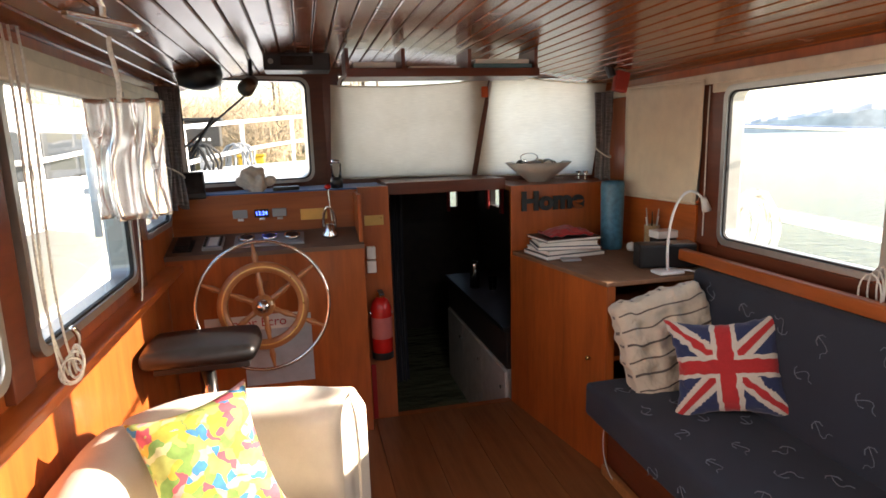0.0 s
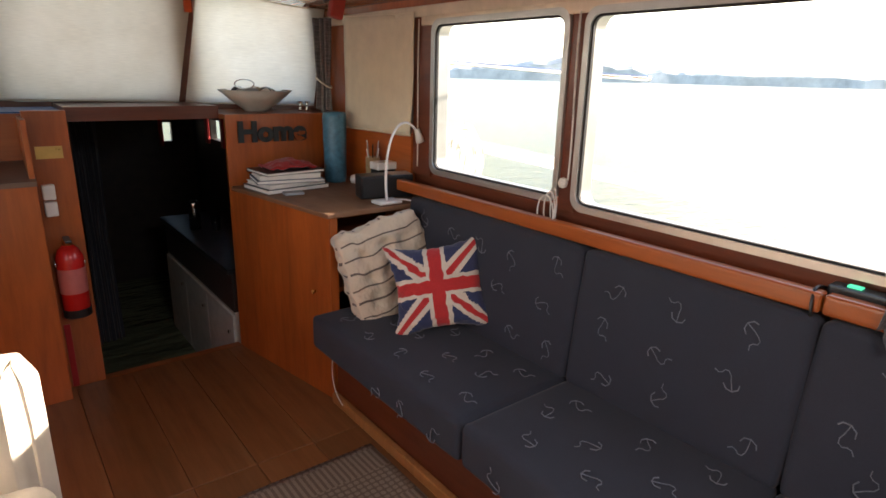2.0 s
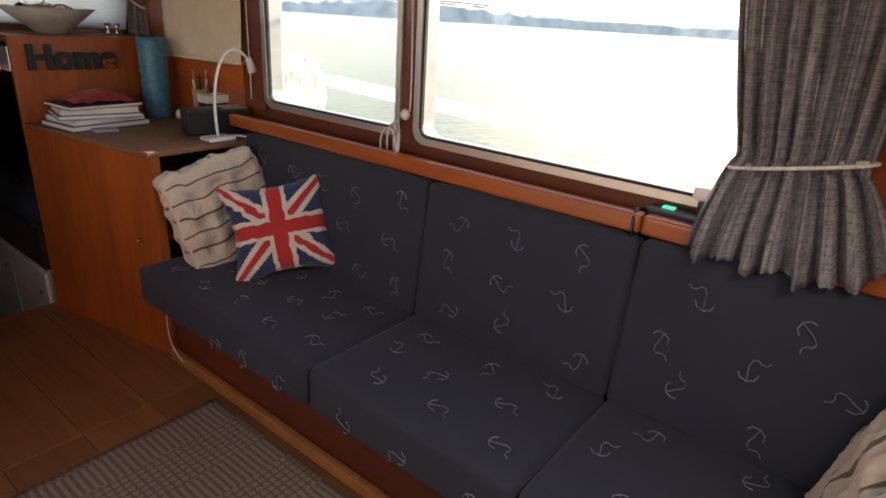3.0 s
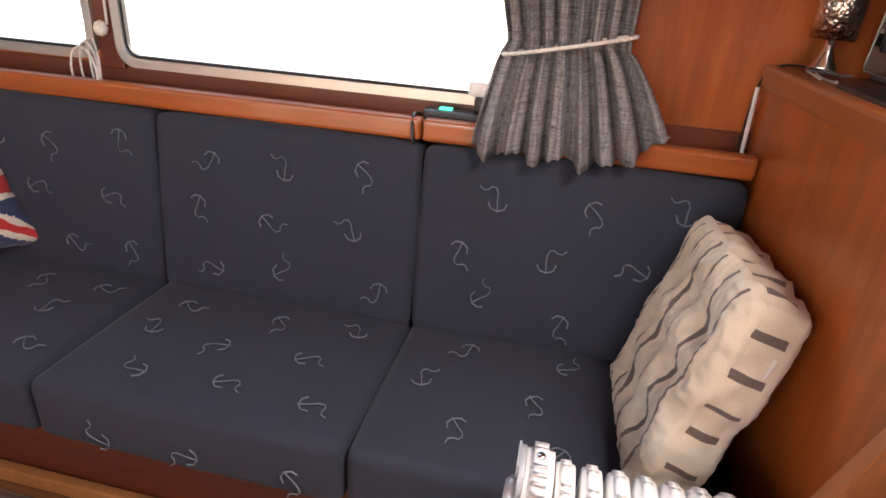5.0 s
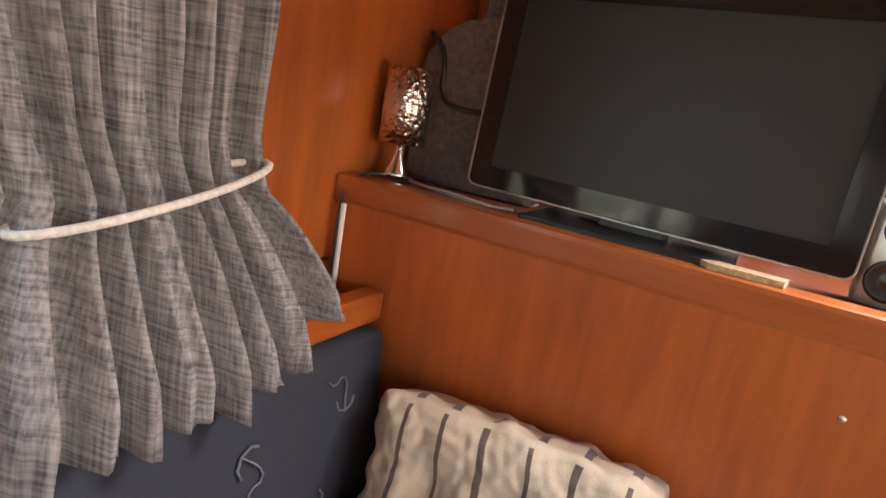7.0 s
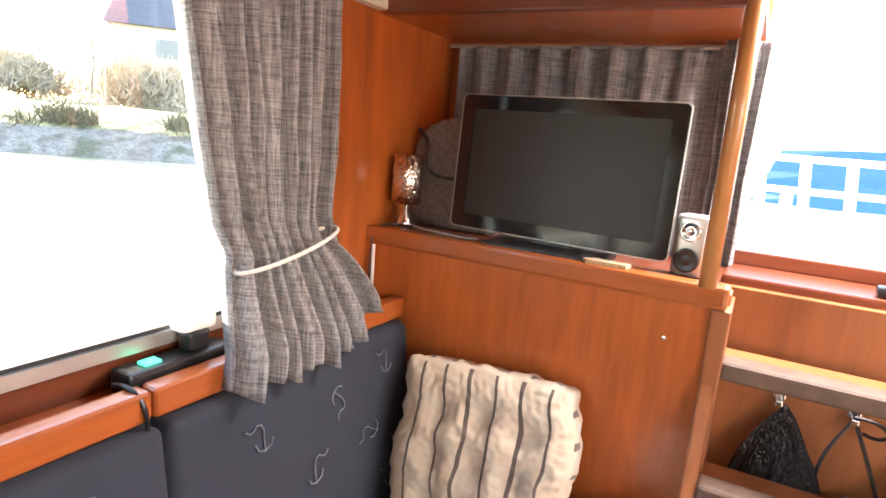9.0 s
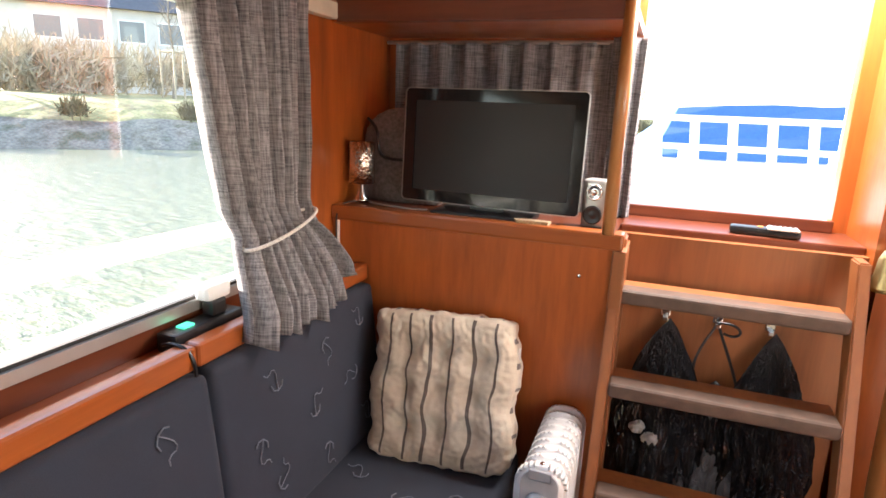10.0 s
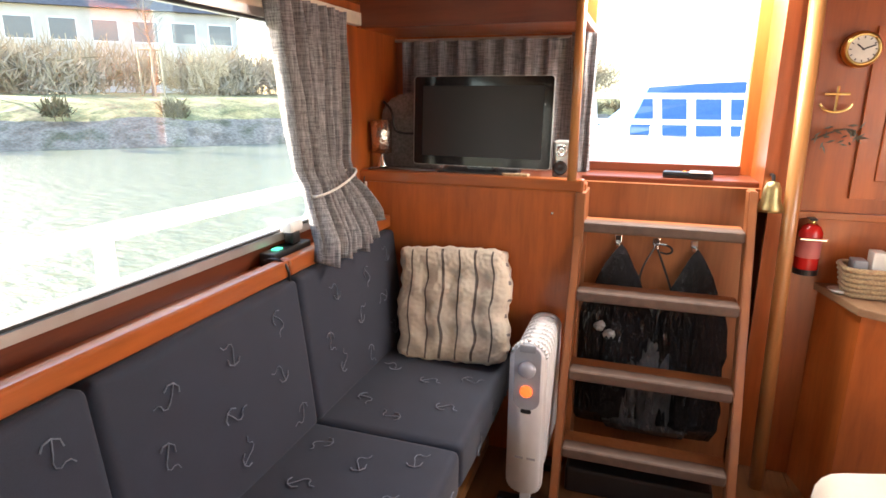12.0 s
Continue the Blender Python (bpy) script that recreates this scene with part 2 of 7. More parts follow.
def tube(points, r, seg=8, bm=None, closed=False):
    pts = [Vector(p) for p in points]
    own = bmesh.new()
    rings = []
    n = len(pts)
    ref = Vector((0.31, 0.57, 0.76)).normalized()
    for i, p in enumerate(pts):
        d = (pts[(i + 1) % n if closed else min(i + 1, n - 1)] - pts[i - 1 if closed else max(i - 1, 0)]).normalized()
        s = d.cross(ref)
        s = s.normalized() if s.length > 1e-4 else d.orthogonal().normalized()
        u = s.cross(d)
        rings.append([own.verts.new(p + r * (math.cos(2 * math.pi * k / seg) * s + math.sin(2 * math.pi * k / seg) * u)) for k in range(seg)])
    for i in range(n if closed else n - 1):
        a, b = rings[i], rings[(i + 1) % n]
        for k in range(seg):
            own.faces.new((a[k], a[(k + 1) % seg], b[(k + 1) % seg], b[k]))
    if not closed:
        own.faces.new(rings[0][::-1])
        own.faces.new(rings[-1])
    bmesh.ops.recalc_face_normals(own, faces=own.faces[:])
    return merge(bm, own)


def bezier(a, b, c, d, n=16):
    a, b, c, d = map(Vector, (a, b, c, d))
    return [a * (1 - t) ** 3 + 3 * b * t * (1 - t) ** 2 + 3 * c * t * t * (1 - t) + d * t ** 3 for t in [i / n for i in range(n + 1)]]


def lathe(profile, at=(0, 0, 0), seg=24, bm=None, axis=None, caps=True):
    own = bmesh.new()
    rings = []
    for r, z in profile:
        rings.append([own.verts.new((r * math.cos(2 * math.pi * k / seg), r * math.sin(2 * math.pi * k / seg), z)) for k in range(seg)])
    for a, b in zip(rings, rings[1:]):
        for k in range(seg):
            own.faces.new((a[k], a[(k + 1) % seg], b[(k + 1) % seg], b[k]))
    loop = profile[0] == profile[-1]
    if profile[0][0] > 1e-5 and caps and not loop:
        own.faces.new(rings[0][::-1])
    if profile[-1][0] > 1e-5 and caps and not loop:
        own.faces.new(rings[-1])
    bmesh.ops.remove_doubles(own, verts=own.verts[:], dist=1e-6)
    bmesh.ops.recalc_face_normals(own, faces=own.faces[:])
    m = Matrix.Translation(at)
    if axis is not None:
        m = m @ Vector(axis).to_track_quat("Z", "Y").to_matrix().to_4x4()
    own.transform(m)
    return merge(bm, own)


def prism(outline, z0, z1, bm=None, bevel=0.0):
    own = bmesh.new()
    f = own.faces.new([own.verts.new((x, y, z0)) for x, y in outline])
    ex = bmesh.ops.extrude_face_region(own, geom=[f])
    for v in ex["geom"]:
        if isinstance(v, bmesh.types.BMVert):
            v.co.z = z1
    bmesh.ops.recalc_face_normals(own, faces=own.faces[:])
    if bevel:
        bmesh.ops.bevel(own, geom=own.edges[:], offset=bevel, segments=2, profile=0.6, affect='EDGES')
    return merge(bm, own)


def rounded(w, h, r, n=6):
    """Outline of a rounded rectangle, centred."""
    out = []
    for cx, cy, a in ((w / 2 - r, h / 2 - r, 0), (r - w / 2, h / 2 - r, 90), (r - w / 2, r - h / 2, 180), (w / 2 - r, r - h / 2, 270)):
        for k in range(n + 1):
            q = radians(a + 90 * k / n)
            out.append((cx + r * math.cos(q), cy + r * math.sin(q)))
    return out


def slab(lo, hi, r, bulge, n=14):
    """Upholstery: a block with rounded edges, slightly swollen faces."""
    lo, hi = Vector(lo), Vector(hi)
    bm = box(lo, hi)
    bmesh.ops.bevel(bm, geom=bm.edges[:], offset=r, segments=4, profile=0.6, affect='EDGES')
    bmesh.ops.subdivide_edges(bm, edges=[e for e in bm.edges if e.calc_length() > 0.12], cuts=5, use_grid_fill=True)
    c, s = (lo + hi) / 2, (hi - lo) / 2
    for v in bm.verts:
        q = [(v.co[i] - c[i]) / s[i] for i in range(3)]
        for i in range(3):
            j, k = (i + 1) % 3, (i + 2) % 3
            v.co[i] += bulge * q[i] * max(0, 1 - q[j] ** 2) * max(0, 1 - q[k] ** 2) * (0.9 + 0.3 * noise.noise(v.co * 5))
    return bm


def wall_cells(u0, u1, z0, z1, holes, solid):
    """A wall with openings, as joined blocks; solid(ua, ub, za, zb) gives one block's corners."""
    us = sorted({u0, u1, *(h[0] for h in holes), *(h[1] for h in holes)})
    bm = bmesh.new()
    for ua, ub in zip(us, us[1:]):
        gaps = sorted((h[2], h[3]) for h in holes if h[0] <= ua and h[1] >= ub)
        z = z0
        for a, b in gaps + [(z1, z1)]:
            if a - z > 1e-4:
                lo, hi = solid(ua, ub, z, a)
                box(lo, hi, 0, bm)
            z = b
    bmesh.ops.remove_doubles(bm, verts=bm.verts[:], dist=1e-5)
    return bm


def ring(outline_out, outline_in, depth, m, bm=None):
    """A flat frame between two outlines, depth thick, laid by the pose m."""
    own = bmesh.new()
    rows = []
    for z in (0, depth):
        rows.append(([own.verts.new((x, y, z)) for x, y in outline_out], [own.verts.new((x, y, z)) for x, y in outline_in]))
    n = len(outline_out)
    for k in range(n):
        j = (k + 1) % n
        (a, b), (c, d) = rows
        own.faces.new((a[k], b[k], b[j], a[j]))
        own.faces.new((c[k], c[j], d[j], d[k]))
        own.faces.new((a[k], a[j], c[j], c[k]))
        own.faces.new((b[k], d[k], d[j], b[j]))
    bmesh.ops.recalc_face_normals(own, faces=own.faces[:])
    own.transform(m)
    return merge(bm, own)


def window(name, m, w, h, label, parent_kind="structure", r=0.05, wide=0.023, gasket=True):
    """An aluminium window; m's local x, y span the pane, z points into the room."""
    ob = thing(name, m.translation, label, "window", kind=parent_kind)
    part("window_frame", ring(rounded(w, h, r), rounded(w - 2 * wide, h - 2 * wide, r * 0.75), 0.02, m), ALU, ob)
    part("reveal", ring(rounded(w - 0.032, h - 0.032, r * 0.9), rounded(w - 0.044, h - 0.044, r * 0.85), 0.058, m @ pose(0, 0, -0.06)), ALU, ob)
    if gasket:
        part("gasket", ring(rounded(w - 2 * wide + 0.002, h - 2 * wide + 0.002, r * 0.75), rounded(w - 2 * wide - 0.014, h - 2 * wide - 0.014, r * 0.6), 0.012, m), RUBBER, ob)
    bm = bmesh.new()
    bm.faces.new([bm.verts.new((x, y, 0.004)) for x, y in rounded(w - 2 * wide, h - 2 * wide, r * 0.75)])
    bm.transform(m)
    p = part("pane", bm, GLASS, ob)
    p.visible_shadow = False
    return ob

# ---- the cabin: walls, floor, ceiling ----
XS, XP, YB, YF, YW = 1.63, -0.70, 2.74, 5.90, 6.34


def roof(x):
    return 1.835 - 0.125 * ((x - 0.46) / 1.16) ** 2


# starboard side, with three windows
W0, W1, W2 = (5.26, 5.80, 1.13, 1.63), (4.36, 5.08, 0.985, 1.60), (3.06, 4.27, 0.975, 1.595)
bm = wall_cells(2.30, 6.34, -0.4, 1.74, [W0, W1, W2], lambda a, b, c, d: ((XS, a, c), (XS + 0.05, b, d)))
tagged(part("wall_starboard", bm, MAHOG), "varnished mahogany side wall with three windows", "wall", kind="structure")
for n, w in (("window_1", W0), ("window_2", W1), ("window_3", W2)):
    m = pose(XS - 0.012, (w[0] + w[1]) / 2, (w[2] + w[3]) / 2, 90, 0, -90)
    window(n, m, w[1] - w[0] + 0.03, w[3] - w[2] + 0.03, "aluminium framed side window with rounded corners")
# port side
P1, P2, P3 = (4.42, 5.22, 0.985, 1.60), (3.2, 4.26, 0.985, 1.60), (5.40, 5.85, 1.1, 1.60)
bm = wall_cells(2.30, 6.34, -0.4, 1.74, [P1, P2, P3], lambda a, b, c, d: ((XP - 0.05, a, c), (XP, b, d)))
tagged(part("wall_port", bm, MAHOG), "varnished mahogany side wall with windows", "wall", kind="structure")
for n, w in (("window_4", P1), ("window_5", P2), ("window_6", P3)):
    m = pose(XP + 0.012, (w[0] + w[1]) / 2, (w[2] + w[3]) / 2, 90, 0, 90)
    window(n, m, w[1] - w[0] + 0.03, w[3] - w[2] + 0.03, "aluminium framed side window with rounded corners")

# windscreen: three facets
FACETS = [((XP, 6.12), (0.06, 6.34), (0.06, 0.70, 1.24, 1.77)), ((0.06, 6.34), (0.95, 6.34), (0.09, 0.82, 1.24, 1.79)), ((0.95, 6.34), (XS, 6.12), (0.06, 0.62, 1.24, 1.77))]
for i, (a, b, hole) in enumerate(FACETS):
    a, b = Vector(a), Vector(b)
    d = b - a
    bm = wall_cells(0, d.length, 1.17, 1.86, [hole], lambda p, q, c, e: ((p, 0, c), (q, 0.05, e)))
    turn = math.degrees(math.atan2(d.y, d.x))
    bm.transform(pose(a.x, a.y, 0, 0, 0, turn))
    tagged(part("wall_front_%d" % (i + 1), bm, DARKWOOD), "dark mahogany windscreen frame", "wall", kind="structure")
    c = a + d.normalized() * (hole[0] + hole[1]) / 2
    m = pose(c.x, c.y, (hole[2] + hole[3]) / 2, 90, 0, turn) @ pose(0, 0, 0.008)
    window("window_%d" % (7 + i), m, hole[1] - hole[0] + 0.02, hole[3] - hole[2] + 0.02, "windscreen pane in a black rubber and metal frame", r=0.06, wide=0.016)

# ceiling of narrow boards, with an opening above the ladder
bm = bmesh.new()
x, nb = XP - 0.05, 0
while x < XS + 0.05:
    x1 = x + 0.062
    for y0, y1 in ((2.30, 2.72), (2.72, 6.36)):
        if y0 < 2.5 and x1 > 0.22 and x < 0.80:
            continue
        za, zb = roof(x), roof(x1)
        own = box((x + 0.002, y0, 0), (x1 - 0.002, y1, 0.02))
        for v in own.verts:
            v.co.z += za + (zb - za) * (v.co.x - x) / 0.062
        bmesh.ops.bevel(own, geom=[e for e in own.edges if abs(e.verts[0].co.y - e.verts[1].co.y) > 0.1 and (e.verts[0].co.z < max(za, zb) + 0.006)], offset=0.004, segments=1, affect='EDGES')
        merge(bm, own)
    x = x1
tagged(part("ceiling", bm, CEILWOOD), "glossy varnished tongue and groove ceiling boards", "ceiling", kind="structure")
bm = bmesh.new()
for y0, y1, xa, xb in ((2.72, 6.36, XP - 0.06, XS + 0.06), (2.30, 2.72, XP - 0.06, 0.22), (2.30, 2.72, 0.80, XS + 0.06)):
    k = 10
    for i in range(k):
        p, q = xa + (xb - xa) * i / k, xa + (xb - xa) * (i + 1) / k
        own = box((p, y0, 0.022), (q, y1, 0.06))
        for v in own.verts:
            v.co.z += roof(v.co.x)
        merge(bm, own)
tagged(part("roof_deck", bm, SHADEDARK), "dark underside of the cabin roof", "roof", kind="structure")

# floor
tagged(part("floor", box((XP, 2.30, -0.05), (XS, YF, -0.006)), DARKWOOD), "wooden cabin floor of large boards", "floor", kind="structure")
FLOOR = bpy.data.objects["floor"]
floor_at = WORLD[FLOOR]

# lining boards below the windows on the port side
tagged(part("trim", box((XP, 2.9, 0.885), (XP + 0.075, 5.78, 0.915), 0.006), MAHOG_Y), "varnished window ledge", "ledge", kind="structure")
tagged(part("trim_cornice_starboard", box((XS - 0.035, 2.76, 1.628), (XS - 0.002, 6.1, 1.672), 0.005), plain("cream_trim", (0.70, 0.62, 0.48), 0.5)), "cream cornice under the ceiling", "cornice", kind="structure")
tagged(part("trim_cornice_port", box((XP + 0.002, 2.76, 1.628), (XP + 0.035, 6.05, 1.672), 0.005), bpy.data.materials["cream_trim"]), "cream cornice under the ceiling", "cornice", kind="structure")
for n, ya, yb in (("trim_mullion_1", 4.275, 4.345), ("trim_mullion_2", 5.10, 5.235)):
    tagged(part(n, box((XS - 0.022, ya, 0.95), (XS - 0.001, yb, 1.63), 0.004), DARKWOOD), "dark mahogany window mullion", "mullion", kind="structure")
for n, ya, yb in (("trim_mullion_3", 4.29, 4.39), ("trim_mullion_4", 5.25, 5.37)):
    tagged(part(n, box((XP + 0.001, ya, 0.92), (XP + 0.022, yb, 1.63), 0.004), DARKWOOD), "dark mahogany window mullion", "mullion", kind="structure")

# aft bulkhead, the ledge, the recess behind it
tagged(part("wall_aft_panel", box((0.80, YB - 0.02, 0.0), (XS, YB, 1.06)), MAHOG), "varnished plywood bulkhead panel", "bulkhead", kind="structure")
tagged(part("trim_ledge", box((0.775, YB - 0.04, 1.06), (XS, YB + 0.014, 1.105), 0.008), MAHOG_X), "rounded mahogany ledge trim", "ledge", kind="structure")
tagged(part("shelf_recess", box((0.80, 2.36, 1.03), (XS, YB - 0.04, 1.095)), DARKWOOD), "dark wooden shelf behind the bulkhead", "shelf", kind="structure")
bm = wall_cells(XP - 0.05, XS + 0.05, -0.4, 1.80, [(0.24, 0.80, 1.13, 1.80), (0.95, 1.5, 1.2, 1.58)], lambda a, b, c, d: ((a, 2.30, c), (b, 2.36, d)))
tagged(part("wall_aft", bm, MAHOG), "mahogany aft wall with the companionway opening", "wall", kind="structure")
m = pose(1.225, 2.352, 1.39, 90, 0, 180)
window("window_10", m, 0.57, 0.40, "small aft window behind a curtain")
tagged(part("trim_recess_soffit", box((0.80, 2.36, 1.625), (XS, YB, 1.65)), MAHOG_X), "mahogany soffit over the recess", "soffit", kind="structure")
tagged(part("trim_recess_beam", box((0.80, YB, 1.62), (XS - 0.03, YB + 0.03, 1.76), 0.004), DARKWOOD), "dark beam under the ceiling", "beam", kind="structure")
tagged(part("trim_hatch_sill", box((0.2, 2.36, 1.02), (0.80, 2.56, 1.10), 0.006), DARKWOOD), "dark companionway sill", "sill", kind="structure")
tagged(part("trim_hatch_face", box((0.24, 2.36, 1.10), (0.80, 2.39, 1.135), 0.004), DARKWOOD), "companionway threshold", "sill", kind="structure")
tagged(part("wall_ladder_back", box((0.2, 2.56, 0.0), (0.80, 2.59, 1.08)), LADDERWOOD), "reddish plywood board behind the ladder", "wall", kind="structure")
tagged(part("trim_panel_edge", box((0.765, YB - 0.18, 0.0), (0.80, YB + 0.012, 1.06), 0.004), LADDERWOOD), "bulkhead edge trim", "trim", kind="structure")
# port lockers beside the ladder
tagged(part("wall_aft_port", box((XP, 2.52, 0.0), (0.16, 2.55, 1.80)), MAHOG), "varnished plywood locker wall", "wall", kind="structure")
tagged(part("wall_hatch_side", box((0.16, 2.30, 1.05), (0.20, 2.62, 1.80)), MAHOG), "companionway side board", "wall", kind="structure")

# forward bulkhead with the doorway down to the front cabin
JX0, JX1 = 0.33, 0.965
tagged(part("wall_forward_port", box((0.18, YF - 0.02, -0.5), (JX0, YF + 0.03, 1.215)), MAHOG), "mahogany doorway jamb", "wall", kind="structure")
tagged(part("wall_forward_header", box((JX0, YF + 0.05, 1.165), (JX1, YW + 0.02, 1.225)), DARKWOOD), "dark header over the doorway", "wall", kind="structure")
tagged(part("trim_floor_edge", box((JX0, YF - 0.03, -0.06), (JX1, YF + 0.02, -0.001), 0.004), LADDERWOOD), "floor nosing at the doorway", "threshold", kind="structure")
# front cabin, lower; its shade is put into the dark colour
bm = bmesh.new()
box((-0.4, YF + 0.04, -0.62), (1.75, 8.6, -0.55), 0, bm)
tagged(part("floor_front_cabin", bm, SHADEDARK), "floor of the front cabin, coloured dark for shade", "floor", kind="structure")
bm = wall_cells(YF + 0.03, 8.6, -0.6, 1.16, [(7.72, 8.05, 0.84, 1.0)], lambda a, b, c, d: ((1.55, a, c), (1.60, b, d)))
tagged(part("wall_front_cabin_starboard", bm, SHADEDARK), "front cabin wall with a small window, coloured dark for shade", "wall", kind="structure")
tagged(part("wall_front_cabin_port", box((-0.3, YF + 0.03, -0.6), (-0.25, 8.6, 0.88)), SHADEDARK), "front cabin wall coloured dark for shade", "wall", kind="structure")
tagged(part("wall_front_cabin_port_upper", box((-0.3, 6.08, 0.88), (-0.25, 8.6, 1.16)), SHADEDARK), "front cabin wall coloured dark for shade", "wall", kind="structure")
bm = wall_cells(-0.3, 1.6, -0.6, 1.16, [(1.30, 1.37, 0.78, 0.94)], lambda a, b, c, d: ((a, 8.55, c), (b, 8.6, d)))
tagged(part("wall_front_cabin_bow", bm, SHADEDARK), "bow wall coloured dark for shade", "wall", kind="structure")
tagged(part("ceiling_front_cabin", box((-0.45, YW, 1.16), (1.75, 8.65, 1.20)), SHADEDARK), "front cabin deckhead", "ceiling", kind="structure")

# ---- outside: water, shores, boats ----
ZW = -0.42


def water_mat():
    m, n, b = base("river_water", 0.12)
    v = mapped(n, (1, 1, 1))
    b.inputs["Base Color"].default_value = (0.15, 0.17, 0.11, 1)
    b.inputs["IOR"].default_value = 1.33
    bump(n, b, noise_tex(n, mapped(n, (1.0, 2.6, 1), (0, 0, 0.8)), 2.2, 5, 0.6), 0.8, 0.12)
    return m


bm = bmesh.new()
bmesh.ops.create_grid(bm, x_segments=2, y_segments=2, size=3000)
bm.transform(Matrix.Translation((0, 0, ZW)))
tagged(part("water", bm, water_mat()), "rippled grey-green river water", "water", kind="structure")


def ground_mat(name, a, b2, c):
    m, n, b = base(name, 0.95)
    v = mapped(n, (1, 1, 1))
    t = noise_tex(n, v, 0.9, 6)
    n.links.new(mix(n, ramp(n, t, [(0.35, a), (0.5, b2), (0.65, c)]), ramp(n, noise_tex(n, v, 9, 4), [(0.3, (0.5, 0.5, 0.5)), (0.7, (1, 1, 1))]), 1.0, 'MULTIPLY'), b.inputs["Base Color"])
    bump(n, b, t, 0.6, 0.2)
    return m


# near bank off the starboard quarter: stones below, grass on top
BANKDIR, BANKALONG = Vector((0.70, -0.714, 0)), Vector((0.714, 0.70, 0))
STONE = ground_mat("bank_stone", (0.20, 0.17, 0.13), (0.36, 0.32, 0.26), (0.15, 0.15, 0.09))
GRASS = ground_mat("bank_grass", (0.25, 0.245, 0.10), (0.37, 0.36, 0.16), (0.20, 0.18, 0.09))
rows = [(20.5, -0.6), (21.5, 0.05), (22.6, 0.5), (24.2, 1.05), (25.5, 1.28), (31.0, 1.42), (80.0, 1.75)]
rng = random.Random(4)
for nm, r0, r1, mt, lb in (("ground_bank", 0, 2, STONE, "rough stony river bank"), ("ground_grass", 2, 7, GRASS, "grass on top of the river bank")):
    bm = bmesh.new()
    old = None
    for d, z in (rows[r0:r1 + 1] if r0 == 0 else rows[r0:r1]):
        line = []
        for k in range(121):
            s = -30 + 60 * k / 120
            jit = noise.noise(Vector((s * 0.9, d, z))) if z < 1.2 else 0.0
            line.append(bm.verts.new(BANKDIR * (d + 0.35 * jit) + BANKALONG * s + Vector((0, 0, z + 0.14 * jit))))
        if old:
            for k in range(120):
                bm.faces.new((old[k], old[k + 1], line[k + 1], line[k]))
        old = line
    tagged(part(nm, bm, mt, smooth=True), lb, "river bank", kind="structure")


def scrub(name, spots, leaf, count, mats, label, size=0.22, spread=(1, 1, 1), seed=1):
    """Bare winter scrub: twigs and small leaf clumps round each spot."""
    r = random.Random(seed)
    verts, faces = [], []
    for c, rad in spots:
        for k in range(count):
            th, u = r.uniform(0, 6.283), r.uniform(-0.6, 1)
            q = rad * (r.random() ** 0.4)
            p = Vector((c[0] + q * math.cos(th) * math.sqrt(max(0, 1 - u * u)) * spread[0], c[1] + q * math.sin(th) * math.sqrt(max(0, 1 - u * u)) * spread[1], c[2] + q * u * spread[2]))
            d = Vector((r.gauss(0, 0.5), r.gauss(0, 0.5), r.gauss(0.7, 0.5))).normalized() * size * r.uniform(0.6, 2.2)
            s = d.orthogonal().normalized() * leaf * r.uniform(0.5, 1.4)
            i = len(verts)
            verts += [p - s, p + s, p + d + s * 0.4, p + d - s * 0.4]
            faces.append((i, i + 1, i + 2, i + 3))
    me = bpy.data.meshes.new(name)
    me.from_pydata(verts, [], faces)
    me.materials.append(mats)
    return tagged(new(name, me), label, "bushes", kind="stuff")


TWIG = plain("winter_twigs", (0.40, 0.33, 0.235), 0.9, vary=0.4, scale=1.5)
TWIG2 = plain("brown_scrub", (0.13, 0.11, 0.06), 0.9, vary=0.4, scale=1.5)
spots = []
for k in range(84):
    s = rng.uniform(-26, 28)
    d = rng.uniform(31, 36)
    p = BANKDIR * d + BANKALONG * s
    spots.append(((p.x, p.y, 1.8 + rng.uniform(0, 0.7)), rng.uniform(1.1, 2.0)))
scrub("hedge", spots, 0.032, 420, TWIG, "pale leafless hedge along the bank", 0.5, (1, 1, 0.8), 2)
spots = []
for k in range(30):
    p = BANKDIR * rng.uniform(22, 24) + BANKALONG * rng.uniform(-26, 27)
    spots.append(((p.x, p.y, rng.uniform(0.2, 0.8)), rng.uniform(0.35, 0.8)))
scrub("bank_scrub", spots, 0.025, 200, TWIG2, "brown scrub on the stony bank", 0.25, (1, 1, 0.6), 3)

# houses behind the hedge
HOUSEWALL = plain("pale_render", (0.55, 0.52, 0.48), 0.9, vary=0.1, scale=1)
DARKPANE = plain("dark_pane", (0.03, 0.035, 0.04), 0.45)
# house panes lightened in colour, as if washed out by glare
HAZYPANE = plain("glare_washed_pane", (0.16, 0.17, 0.18), 0.2)
ROOFTILE = plain("slate_roof", (0.10, 0.10, 0.11), 0.7, vary=0.25, scale=4)


